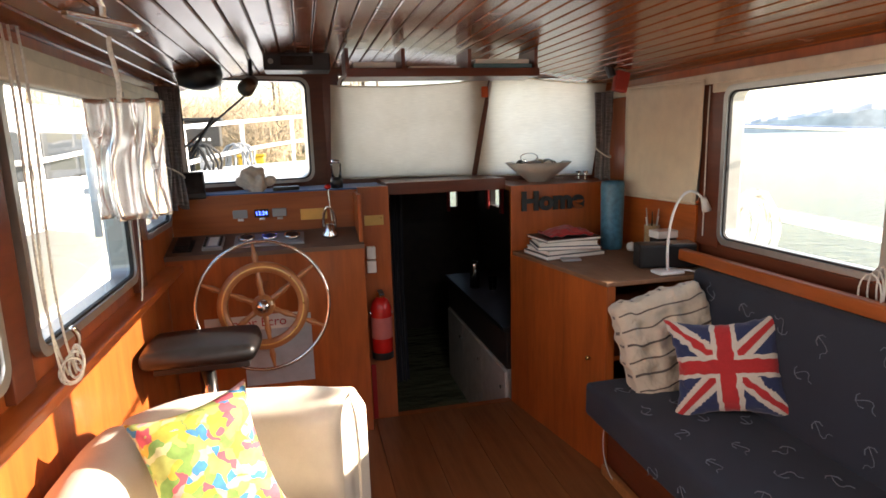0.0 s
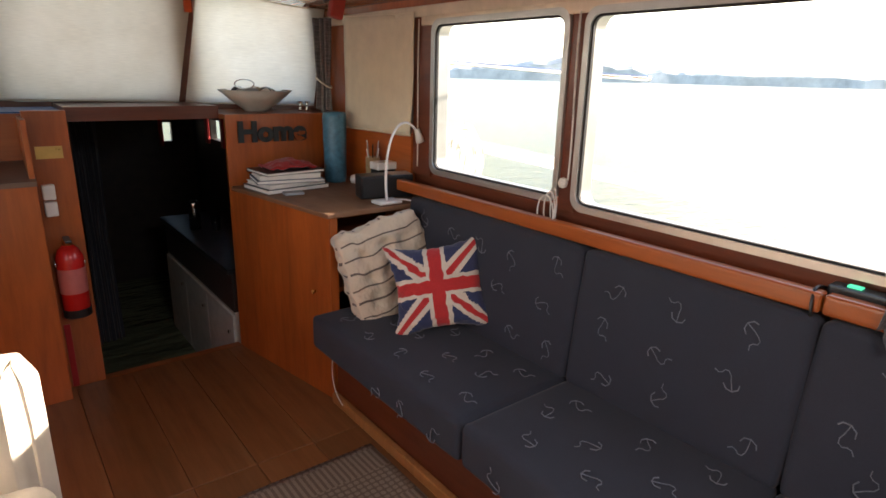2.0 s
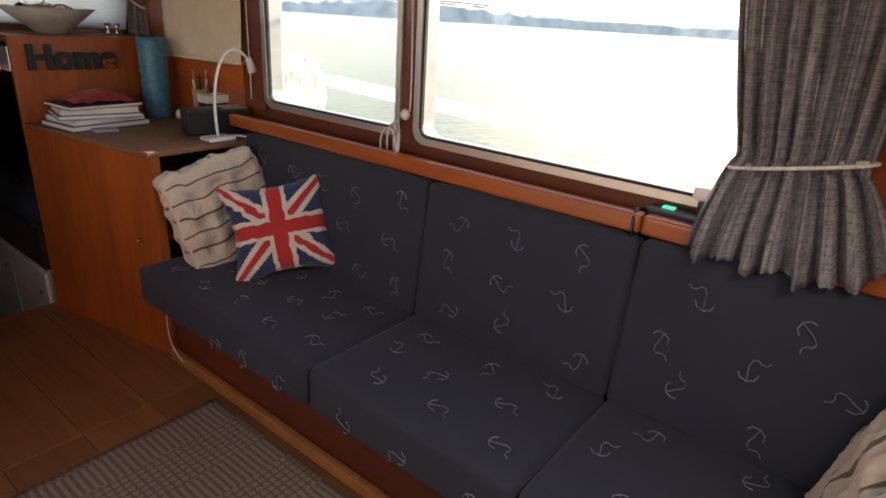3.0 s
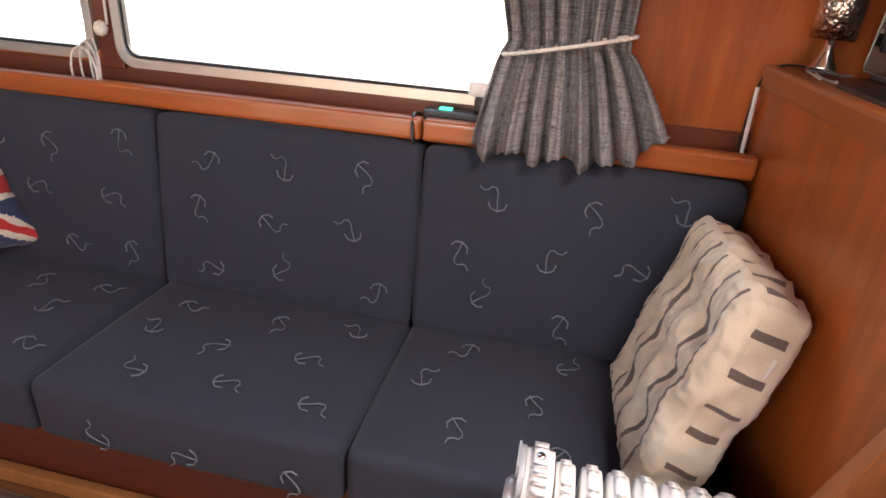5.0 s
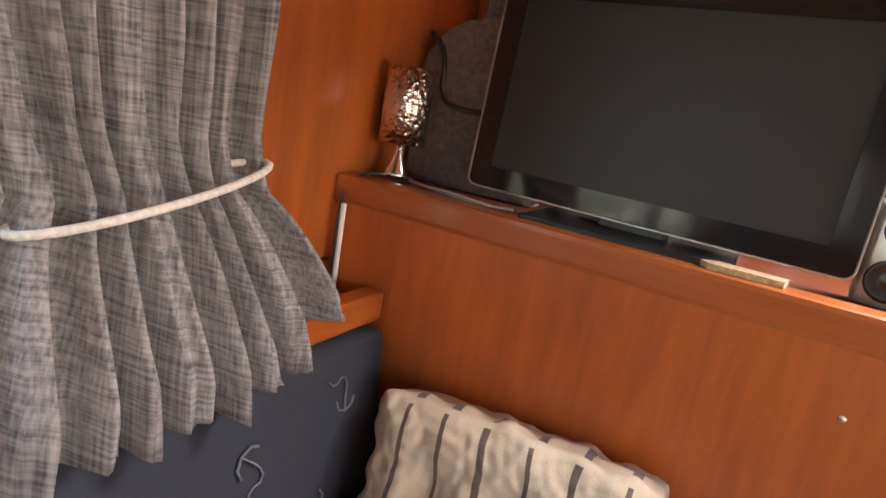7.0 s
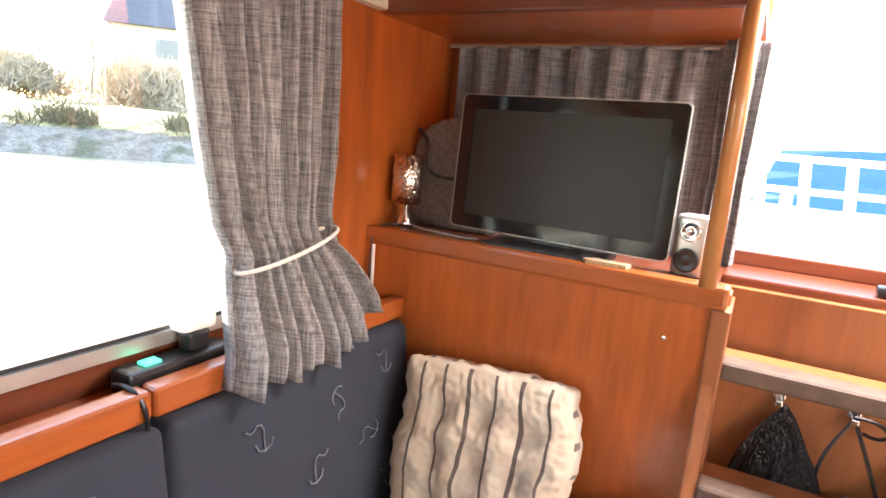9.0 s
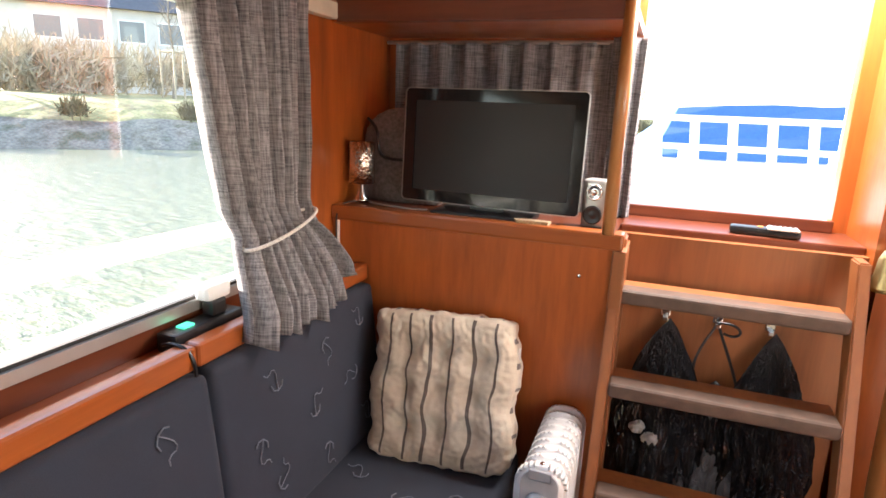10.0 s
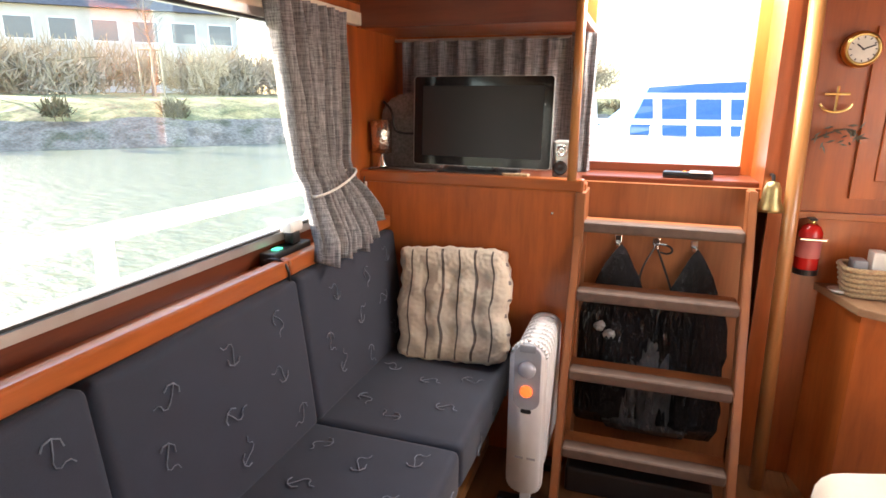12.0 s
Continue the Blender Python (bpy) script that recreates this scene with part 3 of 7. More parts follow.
def house(s, d, w, h, gable):
    p = BANKDIR * d + BANKALONG * s
    a = math.degrees(math.atan2(BANKALONG.y, BANKALONG.x))
    ob = thing("house", (p.x, p.y, 1.6), "pale rendered waterside house with large dark windows", "house", "waterside houses", turn=a)
    m = WORLD[ob]
    part("wall", turned(box((-w / 2, -4, 0), (w / 2, 4, h)), m), HOUSEWALL, ob)
    bm = bmesh.new()
    e = 0.5
    pts = [(-w / 2 - e, -4 - e, h), (w / 2 + e, -4 - e, h), (w / 2 + e, 4 + e, h), (-w / 2 - e, 4 + e, h), (-w / 2 - e, 0, h + gable), (w / 2 + e, 0, h + gable)]
    v = [bm.verts.new(q) for q in pts]
    for f in ((0, 1, 5, 4), (2, 3, 4, 5), (1, 2, 5), (3, 0, 4), (3, 2, 1, 0)):
        bm.faces.new([v[i] for i in f])
    part("roof", turned(bm, m), ROOFTILE, ob)
    for fl in range(int(h // 2.8)):
        for k in range(int(w // 2.6)):
            x = -w / 2 + 1.3 + 2.6 * k
            for side in (-4.03, 4.0):
                win = part("window", turned(box((x - 0.9, side, 0.7 + 2.8 * fl), (x + 0.9, side + 0.05, 2.3 + 2.8 * fl), 0.01), m), WHITEPAINT, ob)
                part("pane", turned(box((x - 0.8, side - 0.01, 0.8 + 2.8 * fl), (x + 0.8, side + 0.06, 2.2 + 2.8 * fl)), m), HAZYPANE, win)
    return ob


house(6, 52, 18, 5.8, 3.0)
house(-22, 50, 14, 5.6, 2.6)

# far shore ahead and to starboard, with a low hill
# woods coloured pale grey to imitate the haze of distance
FAR = plain("far_woods_hazed", (0.62, 0.61, 0.58), 1.0, vary=0.25, scale=0.1, grain=0)
bm = bmesh.new()
old = None
for k in range(161):
    a = radians(-14 + 100 * k / 160)
    dist = 420 + 40 * noise.noise(Vector((k * 0.07, 0, 0)))
    p = Vector((dist * math.cos(a), dist * math.sin(a), 0))
    h = 7.0 + 2.4 * noise.noise(Vector((k * 0.5, 3, 0))) + 1.5 * noise.noise(Vector((k * 1.7, 9, 0))) + 7.0 * math.exp(-((k - 88) / 9) ** 2)
    now = [bm.verts.new((p.x, p.y, ZW - 0.1)), bm.verts.new((p.x * 1.005, p.y * 1.005, h * 0.75)), bm.verts.new((p.x * 1.03, p.y * 1.03, h))]
    if old:
        for i in range(2):
            bm.faces.new((old[i], now[i], now[i + 1], old[i + 1]))
    old = now
tagged(part("backdrop_far_shore", bm, FAR), "far shore with woods and a low hill, haze in its colour", "shore", kind="structure")
# woods ahead and to port
bm = bmesh.new()
bmesh.ops.create_grid(bm, x_segments=24, y_segments=12, size=1)
for v in bm.verts:
    v.co = Vector((v.co.x * 55 - 30, v.co.y * 25 + 62, ZW - 0.1 + 1.3 * min(1, max(0, (v.co.y + 1) * 3)) + 0.3 * noise.noise(v.co * 7)))
tagged(part("ground_harbour", bm, GRASS), "grassy harbour shore", "shore", kind="structure")
BARK = plain("grey_bark", (0.12, 0.095, 0.07), 0.95, vary=0.3)


def bare_tree(p, h, seed):
    r = random.Random(seed)
    ob = thing("tree", p, "tall leafless winter tree on the shore", "tree", "shore trees")
    bm = bmesh.new()
    top = Vector(p) + Vector((r.uniform(-0.5, 0.5), r.uniform(-0.5, 0.5), h * 0.9))
    rod(Vector(p) - Vector((0, 0, 0.2)), top, 0.16, 0.03, 7, bm)
    part("trunk", bm, BARK, ob)
    bm = bmesh.new()
    for k in range(34):
        t = r.uniform(0.2, 0.97)
        b = Vector(p).lerp(top, t)
        d = Vector((r.gauss(0, 1), r.gauss(0, 1), r.uniform(0.5, 1.6))).normalized() * h * 0.28 * (1.15 - t)
        rod(b, b + d, 0.035, 0.008, 4, bm)
        for j in range(5):
            c = b + d * r.uniform(0.3, 1)
            rod(c, c + Vector((r.gauss(0, 1), r.gauss(0, 1), r.uniform(0.2, 1.5))).normalized() * r.uniform(0.5, 1.2), 0.014, 0.004, 3, bm)
    part("crown", bm, TWIG, ob)
    return ob


rng = random.Random(8)
first = [bare_tree((0, 0, 0), 11, 3), bare_tree((0, 0, 0), 9, 5), bare_tree((0, 0, 0), 12, 6)]
for k in range(54):
    x, y = rng.uniform(-42, 6), rng.uniform(46, 70)
    m = pose(x, y, 0.7, 0, 0, rng.uniform(0, 360))
    if k < 3:
        first[k].matrix_basis = m
    else:
        copy_thing(first[k % 3], m)
scrub("winter_woods", [((rng.uniform(-26, 1), rng.uniform(34, 46), rng.uniform(1.0, 2.4)), rng.uniform(1.6, 2.8)) for k in range(70)], 0.02, 420, plain("tan_twigs", (0.34, 0.27, 0.18), 0.9, vary=0.4, scale=0.8), "dense leafless tan woods behind the mooring", 0.5, (1, 1, 1.1), 14)
scrub("harbour_scrub", [((rng.uniform(-45, 8), rng.uniform(42, 52), 1.6), rng.uniform(1.2, 3)) for k in range(40)], 0.05, 260, TWIG, "leafless brush on the harbour shore", 0.6, (1, 1, 0.9), 9)

# staked young trees on the bank
STAKE = plain("pale_stake_wood", (0.42, 0.34, 0.24), 0.8, vary=0.2, scale=20)
BARKY = plain("young_bark", (0.22, 0.18, 0.14), 0.9, vary=0.3, scale=30)


def sapling(x, y, z, seed):
    r = random.Random(seed)
    ob = thing("young_tree", (x, y, z), "leafless young tree tied between three wooden stakes", "tree", "staked trees")
    bm = bmesh.new()
    pts = [Vector((x + 0.06 * math.sin(k * 1.3 + seed), y + 0.05 * math.cos(k * 1.1), z - 0.1 + 0.75 * k)) for k in range(9)]
    for k, (p, q) in enumerate(zip(pts, pts[1:])):
        rod(p, q, 0.065 - 0.0065 * k, None, 8, bm)
    part("trunk", bm, BARKY, ob)
    bm = bmesh.new()
    for k in range(34):
        p = pts[3] + (pts[8] - pts[3]) * r.uniform(0, 1)
        th = r.uniform(0, 6.283)
        q = p + Vector((math.cos(th), math.sin(th), r.uniform(0.7, 1.5))) * r.uniform(0.4, 1.0)
        rod(p, q, 0.014, None, 5, bm)
        for j in range(4):
            s = p.lerp(q, r.uniform(0.4, 1))
            rod(s, s + Vector((r.gauss(0, 0.25), r.gauss(0, 0.25), r.uniform(0.2, 0.5))), 0.007, None, 4, bm)
    part("crown", bm, BARKY, ob)
    feet = [(x + 0.55 * math.cos(radians(a)), y + 0.55 * math.sin(radians(a))) for a in (20, 140, 260)]
    for a, b in feet:
        part("stake", rod((a, b, z - 0.1), (a, b, z + 2.2), 0.045, None, 8), STAKE, ob)
    for (a, b), (c, d) in zip(feet, feet[1:] + feet[:1]):
        part("crossbar", rod((a, b, z + 2.1), (c, d, z + 2.1), 0.035, None, 6), STAKE, ob)


sapling(27.9, -12.35, 1.33, 1)
sapling(22.4, -17.8, 1.33, 2)

# white outer skin of the cabin
SKIN = plain("white_steel_skin", (0.78, 0.78, 0.76), 0.4, vary=0.05, scale=4)
tagged(part("wall_skin_starboard", wall_cells(2.28, 6.34, -0.4, 1.74, [W0, W1, W2], lambda a, b, c, d: ((XS + 0.051, a, c), (XS + 0.058, b, d))), SKIN), "white painted cabin side", "wall", kind="structure")
tagged(part("wall_skin_port", wall_cells(2.28, 6.34, -0.4, 1.74, [P1, P2, P3], lambda a, b, c, d: ((XP - 0.058, a, c), (XP - 0.051, b, d))), SKIN), "white painted cabin side", "wall", kind="structure")
tagged(part("wall_skin_aft", wall_cells(XP - 0.05, XS + 0.05, -0.4, 1.80, [(0.24, 0.80, 1.13, 1.80), (0.95, 1.5, 1.2, 1.58)], lambda a, b, c, d: ((a, 2.288, c), (b, 2.299, d))), SKIN), "white painted cabin back", "wall", kind="structure")

# service pillar and a small loader on the quay ahead
ob = thing("service_pillar", (-1.72, 14.0, 0.72), "dark grey shore power pillar with pale labels", "pillar")
part("cabinet", box((-2.0, 13.9, 1.42), (-1.44, 14.2, 1.86), 0.02), plain("dark_grey_metal", (0.06, 0.055, 0.05), 0.5, 0.3), ob)
part("roof_cap", box((-2.04, 13.85, 1.86), (-1.40, 14.25, 1.91), 0.015), BLACKP, ob)
part("display", box((-1.80, 13.893, 1.72), (-1.62, 13.901, 1.80)), GREYP, ob)
for x in (-1.80, -1.71, -1.62):
    part("socket", box((x - 0.025, 13.89, 1.52), (x + 0.025, 13.901, 1.57), 0.005), PAPER, ob)
part("stem", box((-1.82, 13.95, 0.719), (-1.62, 14.15, 1.42), 0.01), GREYP, ob)
YELLOW = plain("yellow_machine_paint", (0.55, 0.34, 0.02), 0.45)
ob = thing("yellow_bollard_box", (-0.95, 14.0, 0.7), "yellow steel box beside the pillar on the quay", "box")
part("body", box((-1.18, 13.9, 0.72), (-0.75, 14.2, 1.22), 0.03), YELLOW, ob)
part("lid", box((-1.2, 13.88, 1.22), (-0.73, 14.22, 1.27), 0.015), YELLOW, ob)
tagged(part("quay", box((-6.0, 13.2, -0.6), (0.4, 15.2, 0.718)), plain("quay_concrete", (0.36, 0.35, 0.33), 0.9, vary=0.2, scale=2)), "grey concrete quay", "quay", kind="structure")

# own side decks, rails and bow
DECK = plain("white_deck", (0.72, 0.72, 0.70), 0.5, vary=0.06, scale=5)
tagged(part("deck_starboard", box((XS + 0.05, -1.0, 0.30), (2.10, 6.4, 0.36)), DECK), "white side deck", "deck", kind="structure")
tagged(part("deck_port", box((-1.2, -1.0, 0.30), (XP - 0.05, 6.4, 0.36)), DECK), "white side deck", "deck", kind="structure")
tagged(part("hull", prism([(-1.2, -1.5), (2.1, -1.5), (2.1, 6.4), (1.5, 9.5), (0.46, 11.0), (-0.6, 9.5), (-1.2, 6.4)], -0.95, -0.7), DECK), "steel hull bottom", "hull", kind="structure")
bm = bmesh.new()
bm2 = prism([(-1.2, 6.42), (2.1, 6.42), (1.75, 9.0), (0.46, 11.0), (-0.85, 9.0)], 1.205, 1.235)
tagged(part("deck_bow", bm2, DECK), "white foredeck", "deck", kind="structure")


def railing(name, pts, zs, posts, r, label, mat):
    ob = thing(name, (*pts[0][:2], pts[0][2] - zs[0]), label, "railing")
    for z in (0.0,) + tuple(zs[1:]):
        part("rail", tube([(x, y, q - z) for x, y, q in pts], r, 8), mat, ob, smooth=True)
    for x, y, q, base_z in posts:
        part("post", rod((x, y, base_z), (x, y, q), r, None, 8), mat, ob, smooth=True)
    return ob


railing("side_railing", [(2.06, -1.2, 0.99), (2.06, 2.5, 0.97), (2.06, 4.1, 1.0), (2.06, 6.2, 1.08)], (0.6,), [(2.06, y, 1.0, 0.35) for y in (-0.9, 1.5, 3.56, 5.8)], 0.028, "white painted steel side railing", WHITEPAINT)
railing("grab_rail", [(2.08, 4.35, 1.40), (2.08, 4.6, 1.41), (2.08, 5.6, 1.46), (2.08, 6.3, 1.49)], (0.5,), [(2.08, y, 1.40 + 0.03 * (y - 4), 0.35) for y in (6.2,)], 0.012, "thin grey steel guard wire on stanchions", STEEL)
bx = bezier((-1.15, 6.4, 1.5), (-1.0, 8.8, 1.62), (-0.5, 10.2, 1.72), (0.46, 10.9, 1.8))
railing("bow_railing", [tuple(p) for p in bx], (0.5, 0.28), [(*bx[k][:3], 0.98) for k in (0, 4, 8, 12, 16)], 0.02, "white tubular bow railing", WHITEPAINT)
bx = bezier((2.05, 6.4, 1.5), (1.95, 8.8, 1.62), (1.45, 10.2, 1.72), (0.46, 10.92, 1.8))
railing("bow_railing", [tuple(p) for p in bx], (0.5, 0.28), [(*bx[k][:3], 0.98) for k in (0, 4, 8, 12)], 0.02, "white tubular bow railing", WHITEPAINT)
# coils of line on the bow railing
for k, (x, y) in enumerate(((-1.08, 7.4), (-0.97, 8.3), (-0.75, 9.2))):
    bm = bmesh.new()
    r = random.Random(k)
    for j in range(5):
        pts = [(x + 0.03 * j + 0.10 * math.sin(q) + r.uniform(-0.02, 0.02), y + 0.05 * r.uniform(-1, 1), 1.42 - 0.17 + 0.20 * math.cos(q)) for q in [i * 0.45 for i in range(14)]]
        tube(pts, 0.013, 5, bm, True)
    single("mooring_line", bm, [GREYP, RUBBER, GREYP][k], "coiled grey mooring line hung on the bow railing", "rope", "mooring lines", smooth=True)
# rope coil on the starboard rail
bm = bmesh.new()
r = random.Random(3)
for j in range(7):
    o = r.uniform(-0.05, 0.05)
    pts = [(2.03 - 0.012 * j, 5.36 + o + (0.10 + 0.01 * r.random()) * math.sin(q), 0.98 + 0.15 * math.cos(q) + 0.02 * math.sin(2 * q + j)) for q in [i * 0.35 for i in range(18)]]
    tube(pts, 0.013, 6, bm, True)
single("rope_coil", bm, ROPE, "coil of off-white rope hung on the side railing", "rope", smooth=True)


# neighbour boats
def cruiser(at, turn, length, label):
    ob = thing("motor_boat", at, label, "boat", turn=turn)
    m = WORLD[ob]
    half = length / 2
    bm = bmesh.new()
    secs = []
    for k in range(13):
        u = -1 + 2 * k / 12
        w = 1.5 * (1 - max(0, u) ** 2.4)
        secs.append([bm.verts.new(q) for q in ((u * half, -w, 1.0 + 0.35 * max(0, u)), (u * half, -w * 0.8, -0.2), (u * half, w * 0.8, -0.2), (u * half, w, 1.0 + 0.35 * max(0, u)))])
    for a, b in zip(secs, secs[1:]):
        for i in range(4):
            bm.faces.new((a[i], a[(i + 1) % 4], b[(i + 1) % 4], b[i]))
    bm.faces.new(secs[0][::-1])
    bmesh.ops.remove_doubles(bm, verts=bm.verts[:], dist=1e-4)
    bmesh.ops.recalc_face_normals(bm, faces=bm.faces[:])
    part("hull", turned(bm, m), WHITEPAINT, ob)
    part("cabin", turned(box((-half * 0.55, -1.15, 1.0), (half * 0.45, 1.15, 2.25), 0.12), m), WHITEPAINT, ob)
    part("wheelhouse", turned(box((-half * 0.35, -1.0, 2.2), (half * 0.2, 1.0, 3.2), 0.15), m), WHITEPAINT, ob)
    for side in (-1, 1):
        for k in range(3):
            x = -half * 0.45 + k * half * 0.3
            part("window", turned(box((x, side * 1.14 - 0.03, 1.45), (x + half * 0.22, side * 1.14 + 0.03, 1.95), 0.02), m), DARKPANE, ob)
        part("window", turned(box((-half * 0.28, side * 0.99 - 0.03, 2.5), (half * 0.12, side * 0.99 + 0.03, 2.95), 0.02), m), DARKPANE, ob)
    for side in (-1, 1):
        pts = [(u * half, side * 1.45 * (1 - max(0, u) ** 2.4), 1.65 + 0.35 * max(0, u)) for u in [-0.6 + 0.15 * i for i in range(11)]]
        part("rail", turned(tube(pts, 0.025, 6), m), STEEL, ob)
        for p in pts[::2]:
            part("stanchion", turned(rod((p[0], p[1], 1.0), p, 0.02, None, 6), m), STEEL, ob)
    part("mast", turned(rod((0, 0, 3.2), (0, 0, 5.2), 0.05, 0.03, 8), m), WHITEPAINT, ob)
    return ob


cruiser((-4.0, 9.6, ZW + 0.1), 80, 9.0, "white motor cruiser with dark windows moored alongside")
BLUETARP = cloth("blue_tarpaulin", (0.03, 0.15, 0.38), (0.02, 0.11, 0.29), 60)


def covered_boat(at, turn, label):
    ob = thing("covered_boat", at, label, "boat", "covered boats", turn=turn)
    m = WORLD[ob]
    part("hull", turned(box((-3.2, -1.1, -0.3), (3.2, 1.1, 0.85), 0.25), m), WHITEPAINT, ob)
    bm = bmesh.new()
    pts = [(-3.1, -1.12, 0.8), (3.1, -1.12, 0.8), (3.1, 1.12, 0.8), (-3.1, 1.12, 0.8), (-2.5, 0, 1.95), (2.3, 0, 1.75)]
    v = [bm.verts.new(q) for q in pts]
    for f in ((0, 1, 5, 4), (2, 3, 4, 5), (1, 2, 5), (3, 0, 4), (3, 2, 1, 0)):
        bm.faces.new([v[i] for i in f])
    bmesh.ops.subdivide_edges(bm, edges=bm.edges[:], cuts=4, use_grid_fill=True)
    for q in bm.verts:
        q.co.z += 0.06 * noise.noise(q.co * 2.5)
    part("tarpaulin", turned(bm, m), BLUETARP, ob, "bright blue tarpaulin cover")
    return ob


covered_boat((-1.6, -9.5, ZW + 0.3), 20, "small boat under a bright blue tarpaulin")
covered_boat((-6.6, -12.5, ZW + 0.3), 10, "small boat under a bright blue tarpaulin")
# aft deck with white railing
tagged(part("deck_aft", box((-1.2, -1.5, 0.86), (2.1, 2.28, 0.92)), DECK), "white aft deck", "deck", kind="structure")
ob = thing("stern_railing", (0.4, -1.3, 0.92), "white painted stern railing", "railing")
for z in (1.40, 1.16):
    part("rail", tube([(-1.1, -1.3, z), (2.0, -1.3, z)], 0.026, 8), WHITEPAINT, ob)
for x in (-1.1, -0.75, -0.45, -0.15, 0.15, 0.45, 0.75, 1.05, 1.4, 2.0):
    part("post", rod((x, -1.3, 0.9), (x + 0.05, -1.3, 1.40), 0.038, None, 8), WHITEPAINT, ob)
ob = thing("jetty", (-5, -8, ZW), "pale wooden jetty on posts", "jetty")
for k in range(24):
    part("plank", box((-9 + k * 0.42, -8.2, ZW + 0.7), (-8.62 + k * 0.42, -6.9, ZW + 0.76)), DECK, ob)
for k in range(5):
    part("post", rod((-8.8 + 2.3 * k, -7, ZW - 0.5), (-8.8 + 2.3 * k, -7, ZW + 1.3), 0.09, None, 8), DECK, ob)

# ---- sofa ----
GAPS = (YB + 0.005, 3.44, 4.12, 5.085)
ob = thing("sofa_bench", (1.3, 3.95, 0), "built-in mahogany bench base under navy cushions", "bench")
part("kick_panel", box((1.115, YB + 0.003, 0.0), (1.135, 5.085, 0.28)), DARKWOOD, ob)
part("seat_board", box((1.06, YB + 0.003, 0.272), (1.60, 5.085, 0.292)), DARKWOOD, ob)
part("floor_strip", box((1.085, YB + 0.003, 0.001), (1.113, 5.085, 0.045), 0.006), OAKPOLE, ob, "light wooden skirting strip")


def anchor(o, u, v, n, size, flip):
    """A small woven anchor with a wavy rope, lying in the plane of u, v."""
    def at(a, b):
        return o + size * (a * u + b * v) + n * 0.0015
    r = 0.0015
    s = -1 if flip else 1
    bm = tube([at(0, 0.25), at(0.02, 0), at(0, -0.42)], r, 4)
    tube([at(s * q[0], q[1]) for q in ((-0.34, -0.14), (-0.26, -0.34), (0, -0.44), (0.26, -0.34), (0.36, -0.10))], r * 1.25, 4, bm)
    tube([at(s * q[0], q[1]) for q in ((0, 0.25), (0.08, 0.44), (0.24, 0.48), (0.38, 0.36), (0.54, 0.34), (0.70, 0.48))], r, 4, bm)
    return bm


def spread_anchors(u0, u1, v0, v1, seed):
    r = random.Random(seed)
    out, k = [], 0
    nv = max(2, round((v1 - v0) / 0.15))
    nu = max(3, round((u1 - u0) / 0.185))
    for j in range(nv):
        for i in range(nu):
            out.append((u0 + (i + 0.5 + 0.3 * (j % 2) - 0.15 + r.uniform(-0.12, 0.12)) * (u1 - u0) / nu, v0 + (j + 0.5 + r.uniform(-0.15, 0.15)) * (v1 - v0) / nv, r.choice((0, 70, 140, 200, 290)) + r.uniform(-15, 15), r.random() < 0.5))
    return out


TILT = radians(6)
for k in range(3):
    y0, y1 = GAPS[k] + 0.004, GAPS[k + 1] - 0.004
    ob = thing("seat_cushion", (1.22, (y0 + y1) / 2, 0.29), "navy seat cushion woven with small pale anchors", "cushion", "bench seat cushions")
    body = part("cover", slab((1.0, y0, 0.293), (1.52, y1, 0.435), 0.025, 0.012), SOFA, ob, smooth=True)
    marks = []
    for y, x, a, f in spread_anchors(y0 + 0.03, y1 - 0.03, 1.03, 1.42, 10 + k):
        q = radians(a)
        qx, qy = (x - 1.26) / 0.26, (y - (y0 + y1) / 2) / ((y1 - y0) / 2)
        z = 0.436 + 0.0135 * max(0, 1 - qx * qx) * max(0, 1 - qy * qy)
        marks.append(anchor(Vector((x, y, z)), Vector((math.cos(q), math.sin(q), 0)), Vector((-math.sin(q), math.cos(q), 0)), Vector((0, 0, 1)), 0.06, f))
    for y, z, a, f in spread_anchors(y0 + 0.04, y1 - 0.04, 0.31, 0.42, 20 + k)[:3]:
        q = radians(a)
        marks.append(anchor(Vector((0.993, y, z)), Vector((0, math.cos(q), math.sin(q))), Vector((0, -math.sin(q), math.cos(q))), Vector((-1, 0, 0)), 0.06, f))
    for bm in marks:
        part("woven_anchor", bm, THREAD, body)
    ob = thing("back_cushion", (1.50, (y0 + y1) / 2, 0.43), "navy back cushion woven with small pale anchors", "cushion", "bench back cushions")
    mt = Matrix.Translation((1.44, 0, 0.43)) @ Matrix.Rotation(TILT, 4, 'Y')
    body = part("cover", turned(slab((0.0, y0, 0.0), (0.10, y1, 0.452), 0.022, 0.012), mt), SOFA, ob, smooth=True)
    marks = []
    for y, z, a, f in spread_anchors(y0 + 0.03, y1 - 0.03, 0.03, 0.43, 30 + k):
        q = radians(a)
        qz, qy = (z - 0.226) / 0.226, (y - (y0 + y1) / 2) / ((y1 - y0) / 2)
        marks.append(anchor(Vector((-0.0005 - 0.0135 * max(0, 1 - qz * qz) * max(0, 1 - qy * qy), y, z)), Vector((0, math.cos(q), math.sin(q))), Vector((0, -math.sin(q), math.cos(q))), Vector((-1, 0, 0)), 0.06, f))
    for bm in marks:
        part("woven_anchor", turned(bm, mt), THREAD, body)
